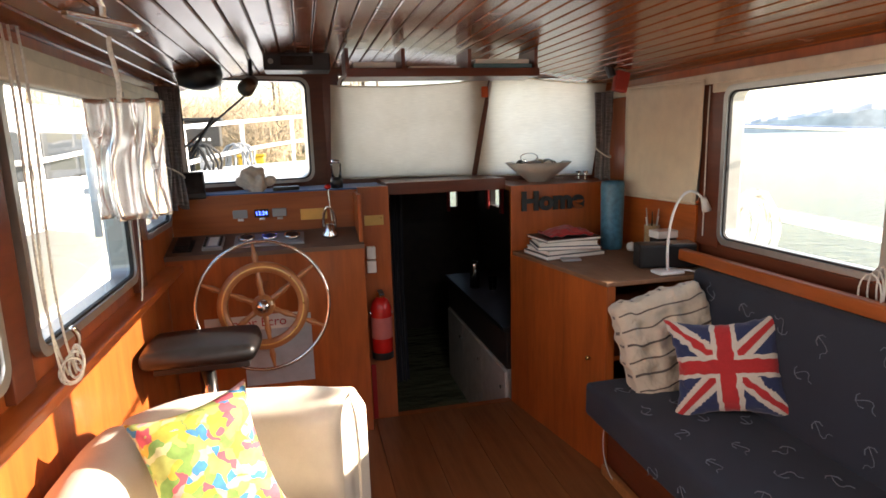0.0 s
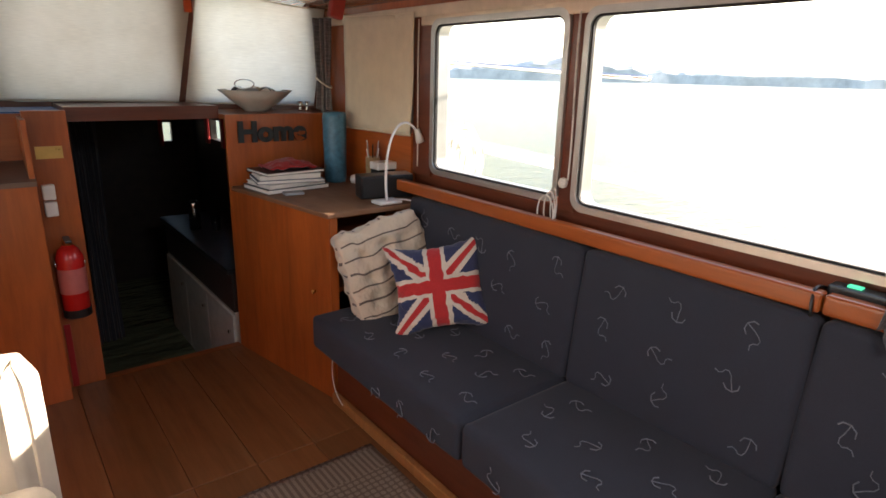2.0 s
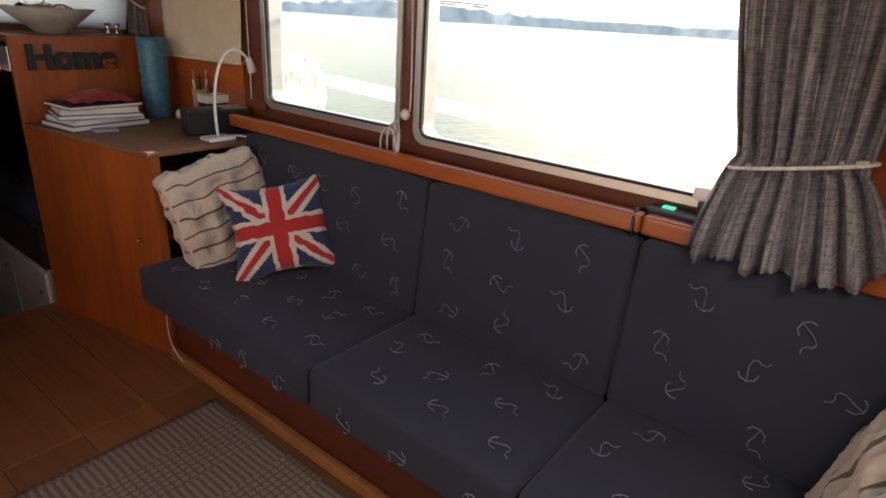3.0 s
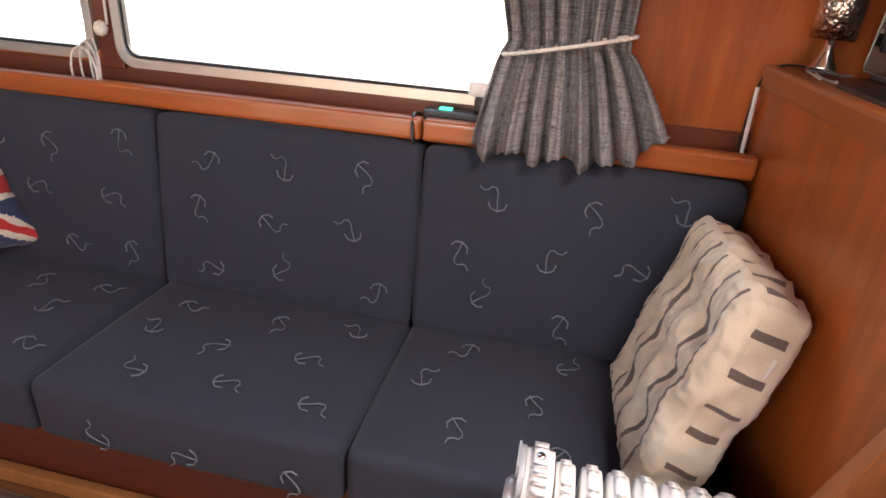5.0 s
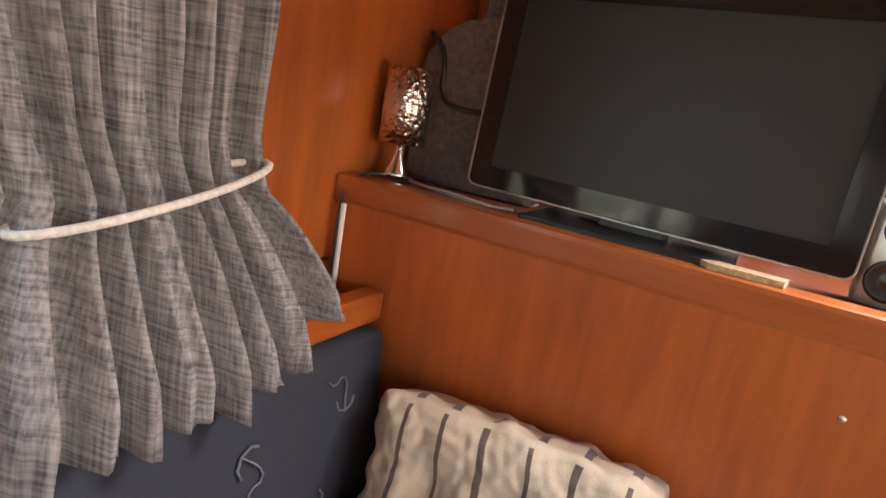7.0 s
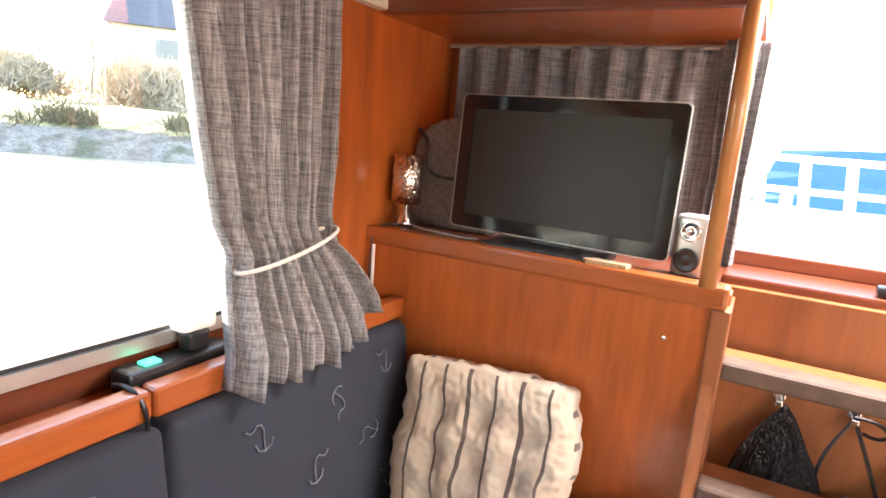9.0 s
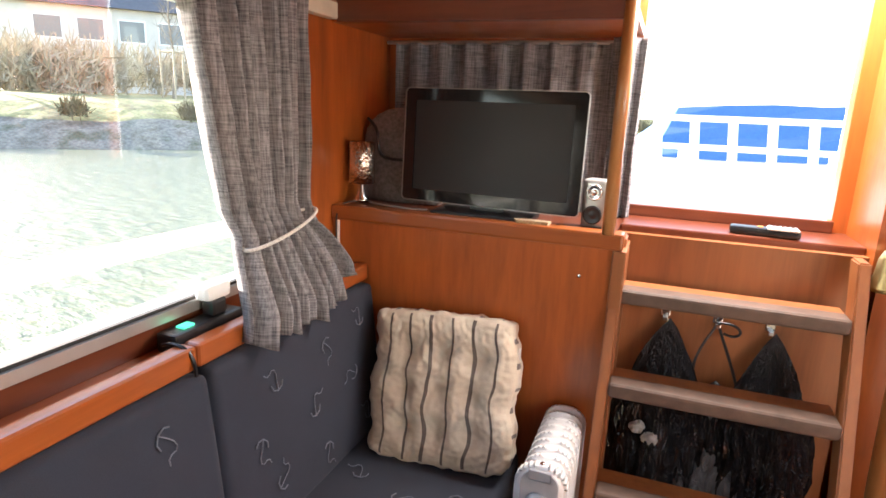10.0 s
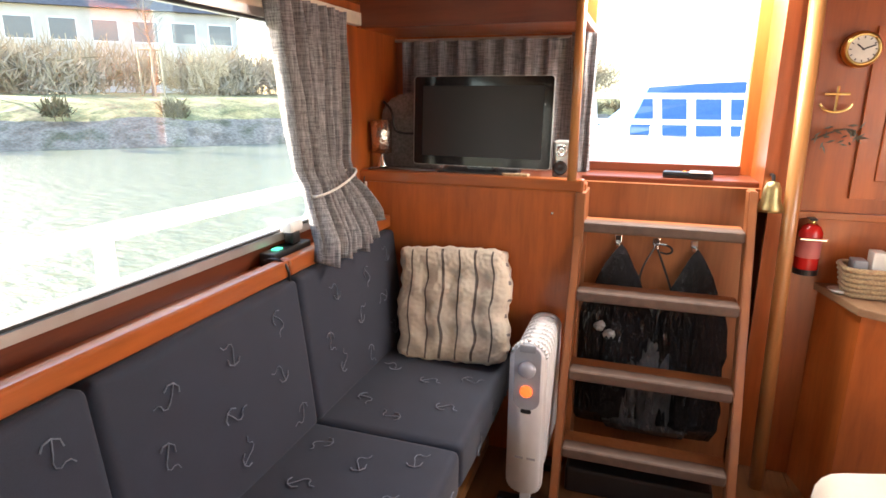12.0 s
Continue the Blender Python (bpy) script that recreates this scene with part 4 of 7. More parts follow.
# rail and shelf above the backs
for y0, y1 in ((YB + 0.003, 3.448), (3.452, 5.22)):
    single("back_rail", box((1.505, y0, 0.885), (1.545, y1, 0.935), 0.010, seg=3), MAHOG_Y, "rounded varnished mahogany rail above the seat backs", "rail", "bench rails")
tagged(part("trim_window_shelf", box((1.545, YB + 0.003, 0.885), (XS - 0.001, 5.22, 0.905)), MAHOG_Y), "narrow wooden shelf under the windows", "shelf", kind="structure")
tagged(part("trim_window_base", box((XS - 0.015, YB + 0.003, 0.906), (XS - 0.001, 5.22, 0.96)), DARKWOOD), "dark board under the windows", "board", kind="structure")


# ---- loose cushions ----
def pad(w, h, t, mats, pick, n=56, tufts=(), edge=2.6, ruffle=0.0, pinch=0.11):
    """A stuffed cushion in its own axes: x across, z up, y through; pick(u, v, front) names the material of a face."""
    bm = bmesh.new()
    def shape(u, v, s):
        k = max(0.0, 1 - abs(u) ** edge) * max(0.0, 1 - abs(v) ** edge)
        d = t / 2 * k ** 0.42
        for a, b in tufts:
            q = ((u - a) * w / 2) ** 2 + ((v - b) * h / 2) ** 2
            d -= 0.30 * t * math.exp(-q / 0.0009)
        c = 1 - pinch * (abs(v) ** 2) * (1 - abs(u) ** 2)
        e = 1 - pinch * (abs(u) ** 2) * (1 - abs(v) ** 2)
        wig = ruffle * noise.noise(Vector((u * 7, v * 7, s * 3)))
        return Vector((u * w / 2 * e + wig, s * d + 0.4 * wig, v * h / 2 * c + wig))
    grid = {}
    for s in (-1, 1):
        for i in range(n + 1):
            for j in range(n + 1):
                rim = i in (0, n) or j in (0, n)
                key = (i, j, 0 if rim else s)
                if key not in grid:
                    grid[key] = bm.verts.new(shape(-1 + 2 * i / n, -1 + 2 * j / n, s))
    for s in (-1, 1):
        for i in range(n):
            for j in range(n):
                q = [grid.get((a, b, s)) or grid[(a, b, 0)] for a, b in ((i, j), (i + 1, j), (i + 1, j + 1), (i, j + 1))]
                f = bm.faces.new(q if s < 0 else q[::-1])
                f.material_index = pick(-1 + 2 * (i + 0.5) / n, -1 + 2 * (j + 0.5) / n, s)
                f.smooth = True
    return bm


def union(u, v, s):
    au, av = abs(u), abs(v)
    if au < 0.115 or av < 0.115:
        return 1
    if au < 0.20 or av < 0.20:
        return 2
    d = (u - v) if u * v > 0 else (u + v)
    if abs(d) < 0.085:
        return 1
    return 2 if abs(d) < 0.25 else 0


ob = thing("union_flag_cushion", (1.36, 4.70, 0.44), "knitted cushion with a red, white and navy flag pattern", "cushion")
m = pose(1.345, 4.675, 0.612, 0, 0, 0) @ Matrix.Rotation(radians(-42), 4, 'Z') @ Matrix.Rotation(radians(-22), 4, 'X') @ Matrix.Rotation(radians(-11), 4, 'Y')
part("cover", turned(pad(0.40, 0.37, 0.13, None, union, 96, ruffle=0.006, pinch=0.19), m), [NAVYKNIT, REDKNIT, WHITEKNIT], ob)


def box_pad(w, h, t, stripes, across, seed):
    """A tufted box cushion with ticking stripes and a rolled seam."""
    bm = bmesh.new()
    n, k = 120, 10
    tuft = [(a, b) for a in (-0.5, 0.0, 0.5) for b in (-0.5, 0.0, 0.5)]
    def face(u, v, s):
        d = t / 2 * (1 + 0.22 * (1 - u * u) * (1 - v * v)) * (1 - 0.25 * max(abs(u), abs(v)) ** 8)
        for a, b in tuft:
            q = ((u - a) * w / 2) ** 2 + ((v - b) * h / 2) ** 2
            d -= 0.026 * math.exp(-q / 0.0011)
        d += 0.006 * noise.noise(Vector((u * 4 + seed, v * 4, s))) + 0.003 * noise.noise(Vector((u * 14 + seed, v * 14, s)))
        wav = 0.009 * noise.noise(Vector((u * 3.2 + seed, v * 3.2, 1))) + 0.005 * math.sin(6.3 * (v if across else u) + seed)
        c = 1 - 0.05 * (abs(u * v)) ** 6
        return Vector((u * w / 2 * c + wav, s * d, v * h / 2 * c + (wav if not across else 0.5 * wav)))
    def stripe(u, v):
        q = u if across else v
        for c in stripes:
            if abs(q - c) < 0.021:
                return 1
        return 0
    rows = {}
    for s in (-1, 1):
        for i in range(n + 1):
            for j in range(n + 1):
                rows[(i, j, s)] = bm.verts.new(face(-1 + 2 * i / n, -1 + 2 * j / n, s))
        for i in range(n):
            for j in range(n):
                q = [rows[(a, b, s)] for a, b in ((i, j), (i + 1, j), (i + 1, j + 1), (i, j + 1))]
                f = bm.faces.new(q if s < 0 else q[::-1])
                f.material_index = stripe(-1 + 2 * (i + 0.5) / n, -1 + 2 * (j + 0.5) / n)
                f.smooth = True
    rim = [(i, 0) for i in range(n)] + [(n, j) for j in range(n)] + [(n - i, n) for i in range(n)] + [(0, n - j) for j in range(n)]
    old = None
    loops = []
    for (i, j) in rim:
        a, b = rows[(i, j, -1)].co, rows[(i, j, 1)].co
        out = Vector((-1 + 2 * i / n, 0, -1 + 2 * j / n))
        out = Vector((math.copysign(max(0, abs(out.x) - 0.93) / 0.07, out.x), 0, math.copysign(max(0, abs(out.z) - 0.93) / 0.07, out.z))).normalized()
        col = [rows[(i, j, -1)]]
        for q in range(1, k):
            f = q / k
            p = a.lerp(b, f)
            seam = 0.007 * (math.exp(-((f - 0.08) / 0.06) ** 2) + math.exp(-((f - 0.92) / 0.06) ** 2))
            p = p + out * (0.008 * math.sin(math.pi * f) + seam + 0.009 * noise.noise(p * 30 + Vector((seed, 0, 0))))
            col.append(bm.verts.new(p))
        col.append(rows[(i, j, 1)])
        loops.append((col, (i, j)))
    for (ca, (i, j)), (cb, _) in zip(loops, loops[1:] + loops[:1]):
        for q in range(k):
            f = bm.faces.new((ca[q], cb[q], cb[q + 1], ca[q + 1]))
            f.material_index = (1 if any(abs(-1 + 2 * ((i if j in (0, n) else j) + 0.5) / n - c) < 0.03 for c in stripes) else 0) if 1 < q < k - 2 else 0
            f.smooth = True
    bmesh.ops.recalc_face_normals(bm, faces=bm.faces[:])
    return bm


S6 = (-0.78, -0.46, -0.15, 0.16, 0.47, 0.78)
ob = thing("striped_cushion", (1.20, 4.93, 0.44), "cream tufted box cushion with grey stripes leaning on the desk", "cushion", "striped cushions")
m = pose(1.295, 4.965, 0.615, 0, 0, 0) @ Matrix.Rotation(radians(-6), 4, 'Z') @ Matrix.Rotation(radians(-12), 4, 'X') @ Matrix.Rotation(radians(-13), 4, 'Y')
part("cover", turned(box_pad(0.37, 0.39, 0.10, S6, False, 1), m), [CREAM, STRIPE], ob)
ob = thing("striped_cushion", (1.2, 2.86, 0.44), "cream tufted box cushion with grey stripes leaning on the bulkhead", "cushion", "striped cushions")
m = pose(1.205, 2.858, 0.636, 0, 0, 0) @ Matrix.Rotation(radians(16), 4, 'X') @ Matrix.Rotation(radians(3), 4, 'Y')
body = part("cover", turned(box_pad(0.395, 0.40, 0.115, S6, True, 2), m), [CREAM, STRIPE], ob)
part("care_label", turned(box((-0.205, -0.02, 0.10), (-0.17, -0.018, 0.135)), m), WHITEP, body, "white sewn label")


# ---- curtains ----
def drape(name, base_at, top_w, tie_w, low_w, z0, zt, z1, axis, out, mat, label, folds=7, tie=True, depth=0.03, group="", lean=0.0, shift=0.0, push=0.0, rise=0.0):
    """A gathered curtain with a tieback; axis: along its width, out: into the room."""
    a, o = Vector(axis), Vector(out)
    bm = bmesh.new()
    nu, nv = folds * 10, 40
    old = None
    for j in range(nv + 1):
        z = z1 + (z0 - z1) * j / nv
        if z > zt:
            f = (z - zt) / (z1 - zt)
            w = tie_w + (top_w - tie_w) * f ** 0.75
            off = lean * (1 - f) ** 1.2
        else:
            f = (zt - z) / max(1e-4, zt - z0)
            w = tie_w + (low_w - tie_w) * f ** 0.7
            off = lean + shift * f
        line = []
        for i in range(nu + 1):
            u = i / nu
            ph = 2 * math.pi * folds * u
            d = depth * (0.45 + 0.55 * min(1, w / max(top_w, 1e-3))) * (math.sin(ph + 1.3 * noise.noise(Vector((u * 6, z * 1.5, 2)))) + 0.4 * math.sin(2.3 * ph + z * 4))
            p = Vector(base_at) + a * ((u - 0.5) * w + off) + o * (push * min(1, max(0, (zt + 0.05 - z) / (zt + 0.05 - 0.95))) + d + 0.01 * noise.noise(Vector((u * 9, z * 7, 0)))) + Vector((0, 0, z + (0.012 * math.sin(ph * 0.5 + 1) if j == nv else 0) + rise * max(0.0, 1 - u / 0.25) * max(0.0, (zt - z) / (zt - z0))))
            line.append(bm.verts.new(p))
        if old:
            for i in range(nu):
                bm.faces.new((old[i], old[i + 1], line[i + 1], line[i]))
        old = line
    bm.normal_update()
    bmesh.ops.solidify(bm, geom=bm.faces[:], thickness=0.0012)
    ob = thing(name, (base_at[0], base_at[1], z0), label, "curtain", group)
    cl = part("cloth", bm, mat, ob, smooth=True)
    if tie:
        c = Vector(base_at) + a * lean + Vector((0, 0, zt))
        pts = [c + a * (tie_w / 2 + 0.008) * math.cos(q) + o * (depth * 0.9 + 0.012) * math.sin(q) + Vector((0, 0, -0.028 * math.cos(q))) + o * push * 0.4 for q in [2 * math.pi * k / 28 for k in range(28)]]
        part("tieback", tube(pts, 0.0042, 8, None, True), ROPE, ob, "white cord tieback", smooth=True)
    return ob


drape("window_curtain", (1.55, 3.20, 0), 0.36, 0.245, 0.40, 0.887, 1.115, 1.64, (0, 1, 0), (-1, 0, 0), TWEED, "grey tweed curtain gathered with a white cord", 8, True, 0.030, "tied curtains", lean=-0.045, shift=-0.025, push=0.085, rise=0.07)
drape("window_curtain", (1.535, 5.96, 0), 0.10, 0.07, 0.09, 1.19, 1.34, 1.66, (0.55, -0.8, 0), (-0.8, -0.55, 0), TWEED, "grey curtain gathered in the windscreen corner", 3, True, 0.02, "tied curtains")
drape("window_curtain", (-0.645, 5.90, 0), 0.12, 0.08, 0.12, 1.16, 1.32, 1.70, (0.6, 0.75, 0), (0.75, -0.6, 0), TWEED, "grey curtain gathered in the windscreen corner", 4, True, 0.02, "tied curtains")
drape("aft_curtain", (1.215, 2.40, 0), 0.74, 0.74, 0.74, 1.10, 1.11, 1.605, (1, 0, 0), (0, 1, 0), TWEED, "pleated grey tweed curtain closed over the aft window", 8, False, 0.016)
single("curtain_rod", rod((0.83, 2.40, 1.607), (1.62, 2.40, 1.607), 0.006, None, 8), ALU, "thin metal curtain rod", "curtain rod")
ob = drape("aft_curtain", (0.83, 2.43, 0), 0.10, 0.08, 0.09, 1.09, 1.3, 1.62, (1, 0, 0), (0, 1, 0), TWEED, "narrow grey curtain beside the companionway", 3, False, 0.015)

# ---- things on the aft shelf ----
ob = thing("television", (1.17, 2.63, 1.095), "black flat television with a glossy bezel", "television")
m = pose(1.175, 2.645, 1.29, 0, 0, -4) @ Matrix.Rotation(radians(3), 4, 'X')
part("casing", turned(box((-0.268, -0.035, -0.162), (0.268, 0.0, 0.162), 0.008), m), BLACKP, ob)
part("bezel", turned(ring(rounded(0.54, 0.328, 0.012), rounded(0.475, 0.262, 0.004), 0.006, pose(0, 0.0, 0, 90, 0, 180) @ pose(0, 0, 0.0005)), m), SCREEN, ob, "glossy black bezel")
part("screen", turned(box((-0.238, -0.004, -0.132), (0.238, 0.002, 0.132)), m), plain("matte_screen", (0.020, 0.020, 0.021), 0.45, vary=0.05, grain=0), ob, "dark matte screen")
part("edge_trim", turned(ring(rounded(0.546, 0.334, 0.014), rounded(0.5425, 0.3305, 0.013), 0.008, pose(0, 0.0, 0, 90, 0, 180)), m), ALU, ob, "thin silver edge")
part("stand", turned(box((-0.05, -0.03, -0.19), (0.05, -0.008, -0.15), 0.004), m), BLACKP, ob)
part("foot", box((1.03, 2.57, 1.096), (1.32, 2.725, 1.112), 0.005), BLACKP, ob)
# quilted round bag
ob = thing("round_bag", (1.53, 2.55, 1.095), "grey quilted bag with a rounded top and a dark strap", "bag")
bm = bmesh.new()
q = [(-0.15, 0.0), (0.12, 0.0), (0.12, 0.20)] + [(0.12 * math.cos(radians(a)) * 1.1 - 0.012, 0.20 + 0.10 * math.sin(radians(a))) for a in range(10, 171, 16)] + [(-0.15, 0.18)]
f = bm.faces.new([bm.verts.new((x, 0, z)) for x, z in q])
ex = bmesh.ops.extrude_face_region(bm, geom=[f])
for v in ex["geom"]:
    if isinstance(v, bmesh.types.BMVert):
        v.co.y = 0.07
bmesh.ops.recalc_face_normals(bm, faces=bm.faces[:])
bmesh.ops.bevel(bm, geom=bm.edges[:], offset=0.012, segments=3, affect='EDGES')
bm.transform(pose(1.50, 2.50, 1.097))
part("body", bm, cloth("quilted_grey", (0.30, 0.27, 0.26), (0.14, 0.125, 0.12), 90, 0.9), ob, smooth=True)
part("strap", tube(bezier((1.60, 2.575, 1.36), (1.50, 2.60, 1.30), (1.62, 2.60, 1.22), (1.44, 2.60, 1.24), 14), 0.005, 6), BLACKP, ob)
# table lamp of beaten silver
ob = thing("table_lamp", (1.575, 2.66, 1.105), "small silver lamp with a beaten metal cylinder shade", "lamp")
HAMMER = plain("beaten_silver", (0.72, 0.66, 0.58), 0.18, 1.0, 0.15, scale=60)
bump(HAMMER.node_tree, HAMMER.node_tree.nodes["Principled BSDF"], noise_tex(HAMMER.node_tree, mapped(HAMMER.node_tree, (1, 1, 1)), 110, 1), 0.9, 0.006)
part("base", lathe([(0.026, 0), (0.022, 0.01), (0.008, 0.04), (0.006, 0.08), (0.006, 0.10)], (1.575, 2.66, 1.106)), STEEL, ob, smooth=True)
part("shade", lathe([(0.040, 0.0), (0.040, 0.125), (0.037, 0.125), (0.037, 0.0), (0.040, 0.0)], (1.575, 2.66, 1.165), 28), HAMMER, ob, smooth=True)
part("cord", tube(bezier((1.575, 2.69, 1.11), (1.63, 2.77, 1.12), (1.60, 2.76, 1.05), (1.605, 2.765, 0.93)), 0.0025, 6), BLACKP, ob)
single("white_tube", rod((1.602, 2.755, 0.915), (1.60, 2.76, 1.06), 0.0045, None, 8), WHITEP, "thin white conduit up the corner", "conduit")
# small silver speaker with round drivers
ob = thing("speaker", (0.868, 2.64, 1.095), "small silver speaker with two round drivers", "speaker")
m = pose(0.868, 2.66, 1.155, 0, 0, -12)
part("cabinet", turned(box((-0.036, -0.05, -0.058), (0.036, 0.0, 0.075), 0.012), m), plain("silver_plastic", (0.50, 0.49, 0.46), 0.3, 0.6), ob, smooth=True)
for z, r in ((0.04, 0.022), (-0.022, 0.026)):
    part("driver", turned(lathe([(r, 0), (r, 0.006), (r * 0.8, 0.007), (r * 0.55, 0.002), (r * 0.3, 0.004), (0.0, 0.007)], (0, 0.001, z), 20, None, (0, 1, 0)), m), [STEEL, BLACKP][z < 0], ob, smooth=True)
bm = tube(bezier((1.56, 2.62, 1.10), (1.50, 2.74, 1.12), (1.42, 2.70, 1.10), (1.33, 2.72, 1.112)), 0.0025, 6)
tube(bezier((1.58, 2.60, 1.10), (1.52, 2.72, 1.11), (1.46, 2.74, 1.12), (1.36, 2.735, 1.112)), 0.0022, 6, bm)
single("cable", bm, GREYP, "loose grey cables lying on the ledge", "cable")
single("wood_scrap", turned(prism([(-0.05, -0.015), (0.03, -0.018), (0.05, 0.0), (0.04, 0.016), (-0.045, 0.012)], 0, 0.008), pose(1.02, 2.725, 1.1055)), WICKER, "torn piece of cardboard on the ledge", "cardboard")
single("panel_screw", lathe([(0.0045, 0), (0.0045, 0.002), (0.0, 0.003)], (0.879, 2.74, 0.979), 10, None, (0, 1, 0)), STEEL, "small steel screw head in the panel", "screw")
single("grab_pole", rod((0.815, 2.765, 1.104), (0.815, 2.765, 1.80), 0.0165, None, 16), OAKPOLE, "round varnished wooden grab pole", "pole", "grab poles", smooth=True)
single("grab_pole", rod((0.095, 2.68, 0.0), (0.125, 2.64, 1.70), 0.024, None, 16), OAKPOLE, "round varnished wooden grab pole", "pole", "grab poles", smooth=True)

# power strip with plug
ob = thing("power_strip", (1.575, 3.39, 0.905), "black power strip with a green light and a white plug", "power strip")
part("body", box((1.55, 3.26, 0.906), (1.60, 3.46, 0.948), 0.006), BLACKP, ob)
part("switch", box((1.562, 3.395, 0.948), (1.584, 3.425, 0.953), 0.002), glow("green_light", (0.05, 0.75, 0.40), 0.25), ob, "lit green switch")
part("plug", box((1.56, 3.30, 0.948), (1.592, 3.345, 0.985), 0.008), BLACKP, ob)
part("white_plug", box((1.555, 3.29, 0.985), (1.595, 3.36, 1.02), 0.01), WHITEP, ob, "white adapter")
part("cord", tube(bezier((1.575, 3.47, 0.93), (1.53, 3.48, 0.95), (1.49, 3.47, 0.94), (1.50, 3.465, 0.875)), 0.004, 6), BLACKP, ob)

# ---- ladder ----
ob = thing("ladder", (0.5, 2.8, 0), "mahogany companionway ladder with brown covered treads", "ladder")
LT, LB = (2.655, 1.085), (3.03, 0.0)
for x in (0.235, 0.785):
    bm = bmesh.new()
    d = 0.035
    v = [bm.verts.new((xx, y + s * d, z)) for xx in (x - 0.014, x + 0.014) for (y, z) in (LT, LB) for s in (-1, 1)]
    for f in ((0, 1, 3, 2), (4, 6, 7, 5), (0, 4, 5, 1), (2, 3, 7, 6), (0, 2, 6, 4), (1, 5, 7, 3)):
        bm.faces.new([v[i] for i in f])
    bmesh.ops.recalc_face_normals(bm, faces=bm.faces[:])
    bmesh.ops.bevel(bm, geom=bm.edges[:], offset=0.004, segments=2, affect='EDGES')
    part("stringer", bm, LADDERWOOD, ob)
for z in (0.945, 0.715, 0.455, 0.205):
    y = LT[0] + (LB[0] - LT[0]) * (LT[1] - z) / LT[1]
    tr = part("tread", box((0.249, y - 0.085, z - 0.02), (0.771, y + 0.02, z + 0.008), 0.003), LADDERWOOD, ob)
    part("tread_cover", box((0.2495, y - 0.02, z - 0.026), (0.7705, y + 0.042, z + 0.014), 0.012, seg=3), TREADM, tr, "rounded brown vinyl nosing")
for x in (0.649, 0.515, 0.387):
    ob = thing("wall_hook", (x, 2.60, 0.86), "small square chrome hook", "hook", "chrome hooks")
    part("plate", box((x - 0.012, 2.59, 0.858), (x + 0.012, 2.596, 0.885), 0.002), STEEL, ob)
    part("peg", box((x - 0.007, 2.596, 0.85), (x + 0.007, 2.618, 0.862), 0.002), STEEL, ob)
POLY = plain("black_bin_liner", (0.010, 0.010, 0.011), 0.12, vary=0.2, grain=0.0)
bump(POLY.node_tree, POLY.node_tree.nodes["Principled BSDF"], noise_tex(POLY.node_tree, mapped(POLY.node_tree, (1, 1, 0.4)), 34, 3, 0.6, 2.5), 1.0, 0.05)


def sack(x, w, z0, z1, seed, label, mat):
    """A crumpled bag hanging from a hook."""
    bm = bmesh.new()
    rings = []
    for j in range(31):
        f = j / 30
        z = z1 + (z0 - z1) * f
        half = w / 2 * min(1, (f * 2.6) ** 0.8) * (1 - 0.15 * max(0, f - 0.8) * 5)
        dep = 0.05 * min(1, f * 2.2) * (1 - 0.8 * max(0, f - 0.9) * 10 if f > 0.9 else 1)
        line = []
        for i in range(150):
            q = 2 * math.pi * i / 150
            wob = 1 + 0.28 * noise.noise(Vector((3 * math.cos(q) + seed, 3 * math.sin(q), z * 7))) + 0.22 * noise.noise(Vector((8 * math.cos(q) + seed, 8 * math.sin(q), z * 3))) + 0.22 * (0.5 - abs(noise.noise(Vector((13 * math.cos(q) + seed, 13 * math.sin(q), z * 5 + 3)))) * 2)
            line.append(bm.verts.new((x + half * math.cos(q) * wob, 2.615 + dep + dep * 0.8 * math.sin(q) * wob + 0.02 * f, z)))
        rings.append(line)
    for a, b in zip(rings, rings[1:]):
        for i in range(150):
            bm.faces.new((a[i], a[(i + 1) % 150], b[(i + 1) % 150], b[i]))
    bm.faces.new(rings[0])
    bm.faces.new(rings[-1][::-1])
    bmesh.ops.recalc_face_normals(bm, faces=bm.faces[:])
    return single("hanging_bag", bm, mat, label, "bag", "hanging bags", smooth=True)


CLEARBAG = plain("grey_bin_liner", (0.13, 0.13, 0.13), 0.10, vary=0.3, grain=0)
bump(CLEARBAG.node_tree, CLEARBAG.node_tree.nodes["Principled BSDF"], noise_tex(CLEARBAG.node_tree, mapped(CLEARBAG.node_tree, (1, 1, 0.4)), 30, 3, 0.6, 3.0), 1.0, 0.06)
sack(0.635, 0.24, 0.14, 0.86, 1.0, "shiny black plastic bag hanging from a hook", POLY)
sack(0.50, 0.30, 0.12, 0.70, 4.0, "crumpled dark plastic bag hanging behind the ladder", CLEARBAG)
sack(0.375, 0.22, 0.13, 0.86, 7.0, "shiny black plastic bag hanging from a hook", POLY)
bm = tube(bezier((0.515, 2.61, 0.862), (0.55, 2.63, 0.80), (0.57, 2.63, 0.76), (0.56, 2.635, 0.70)), 0.004, 6)
tube(bezier((0.515, 2.61, 0.862), (0.49, 2.63, 0.80), (0.47, 2.63, 0.76), (0.45, 2.635, 0.70)), 0.004, 6, bm)
tube(bezier((0.515, 2.612, 0.865), (0.44, 2.63, 0.88), (0.45, 2.63, 0.82), (0.50, 2.62, 0.84)), 0.004, 6, bm)
single("bag_strap", bm, BLACKP, "thin black strap looped over a hook", "strap")
TISSUE = plain("grey_white_tissue", (0.30, 0.29, 0.27), 0.7, vary=0.3, scale=60, grain=0.4)
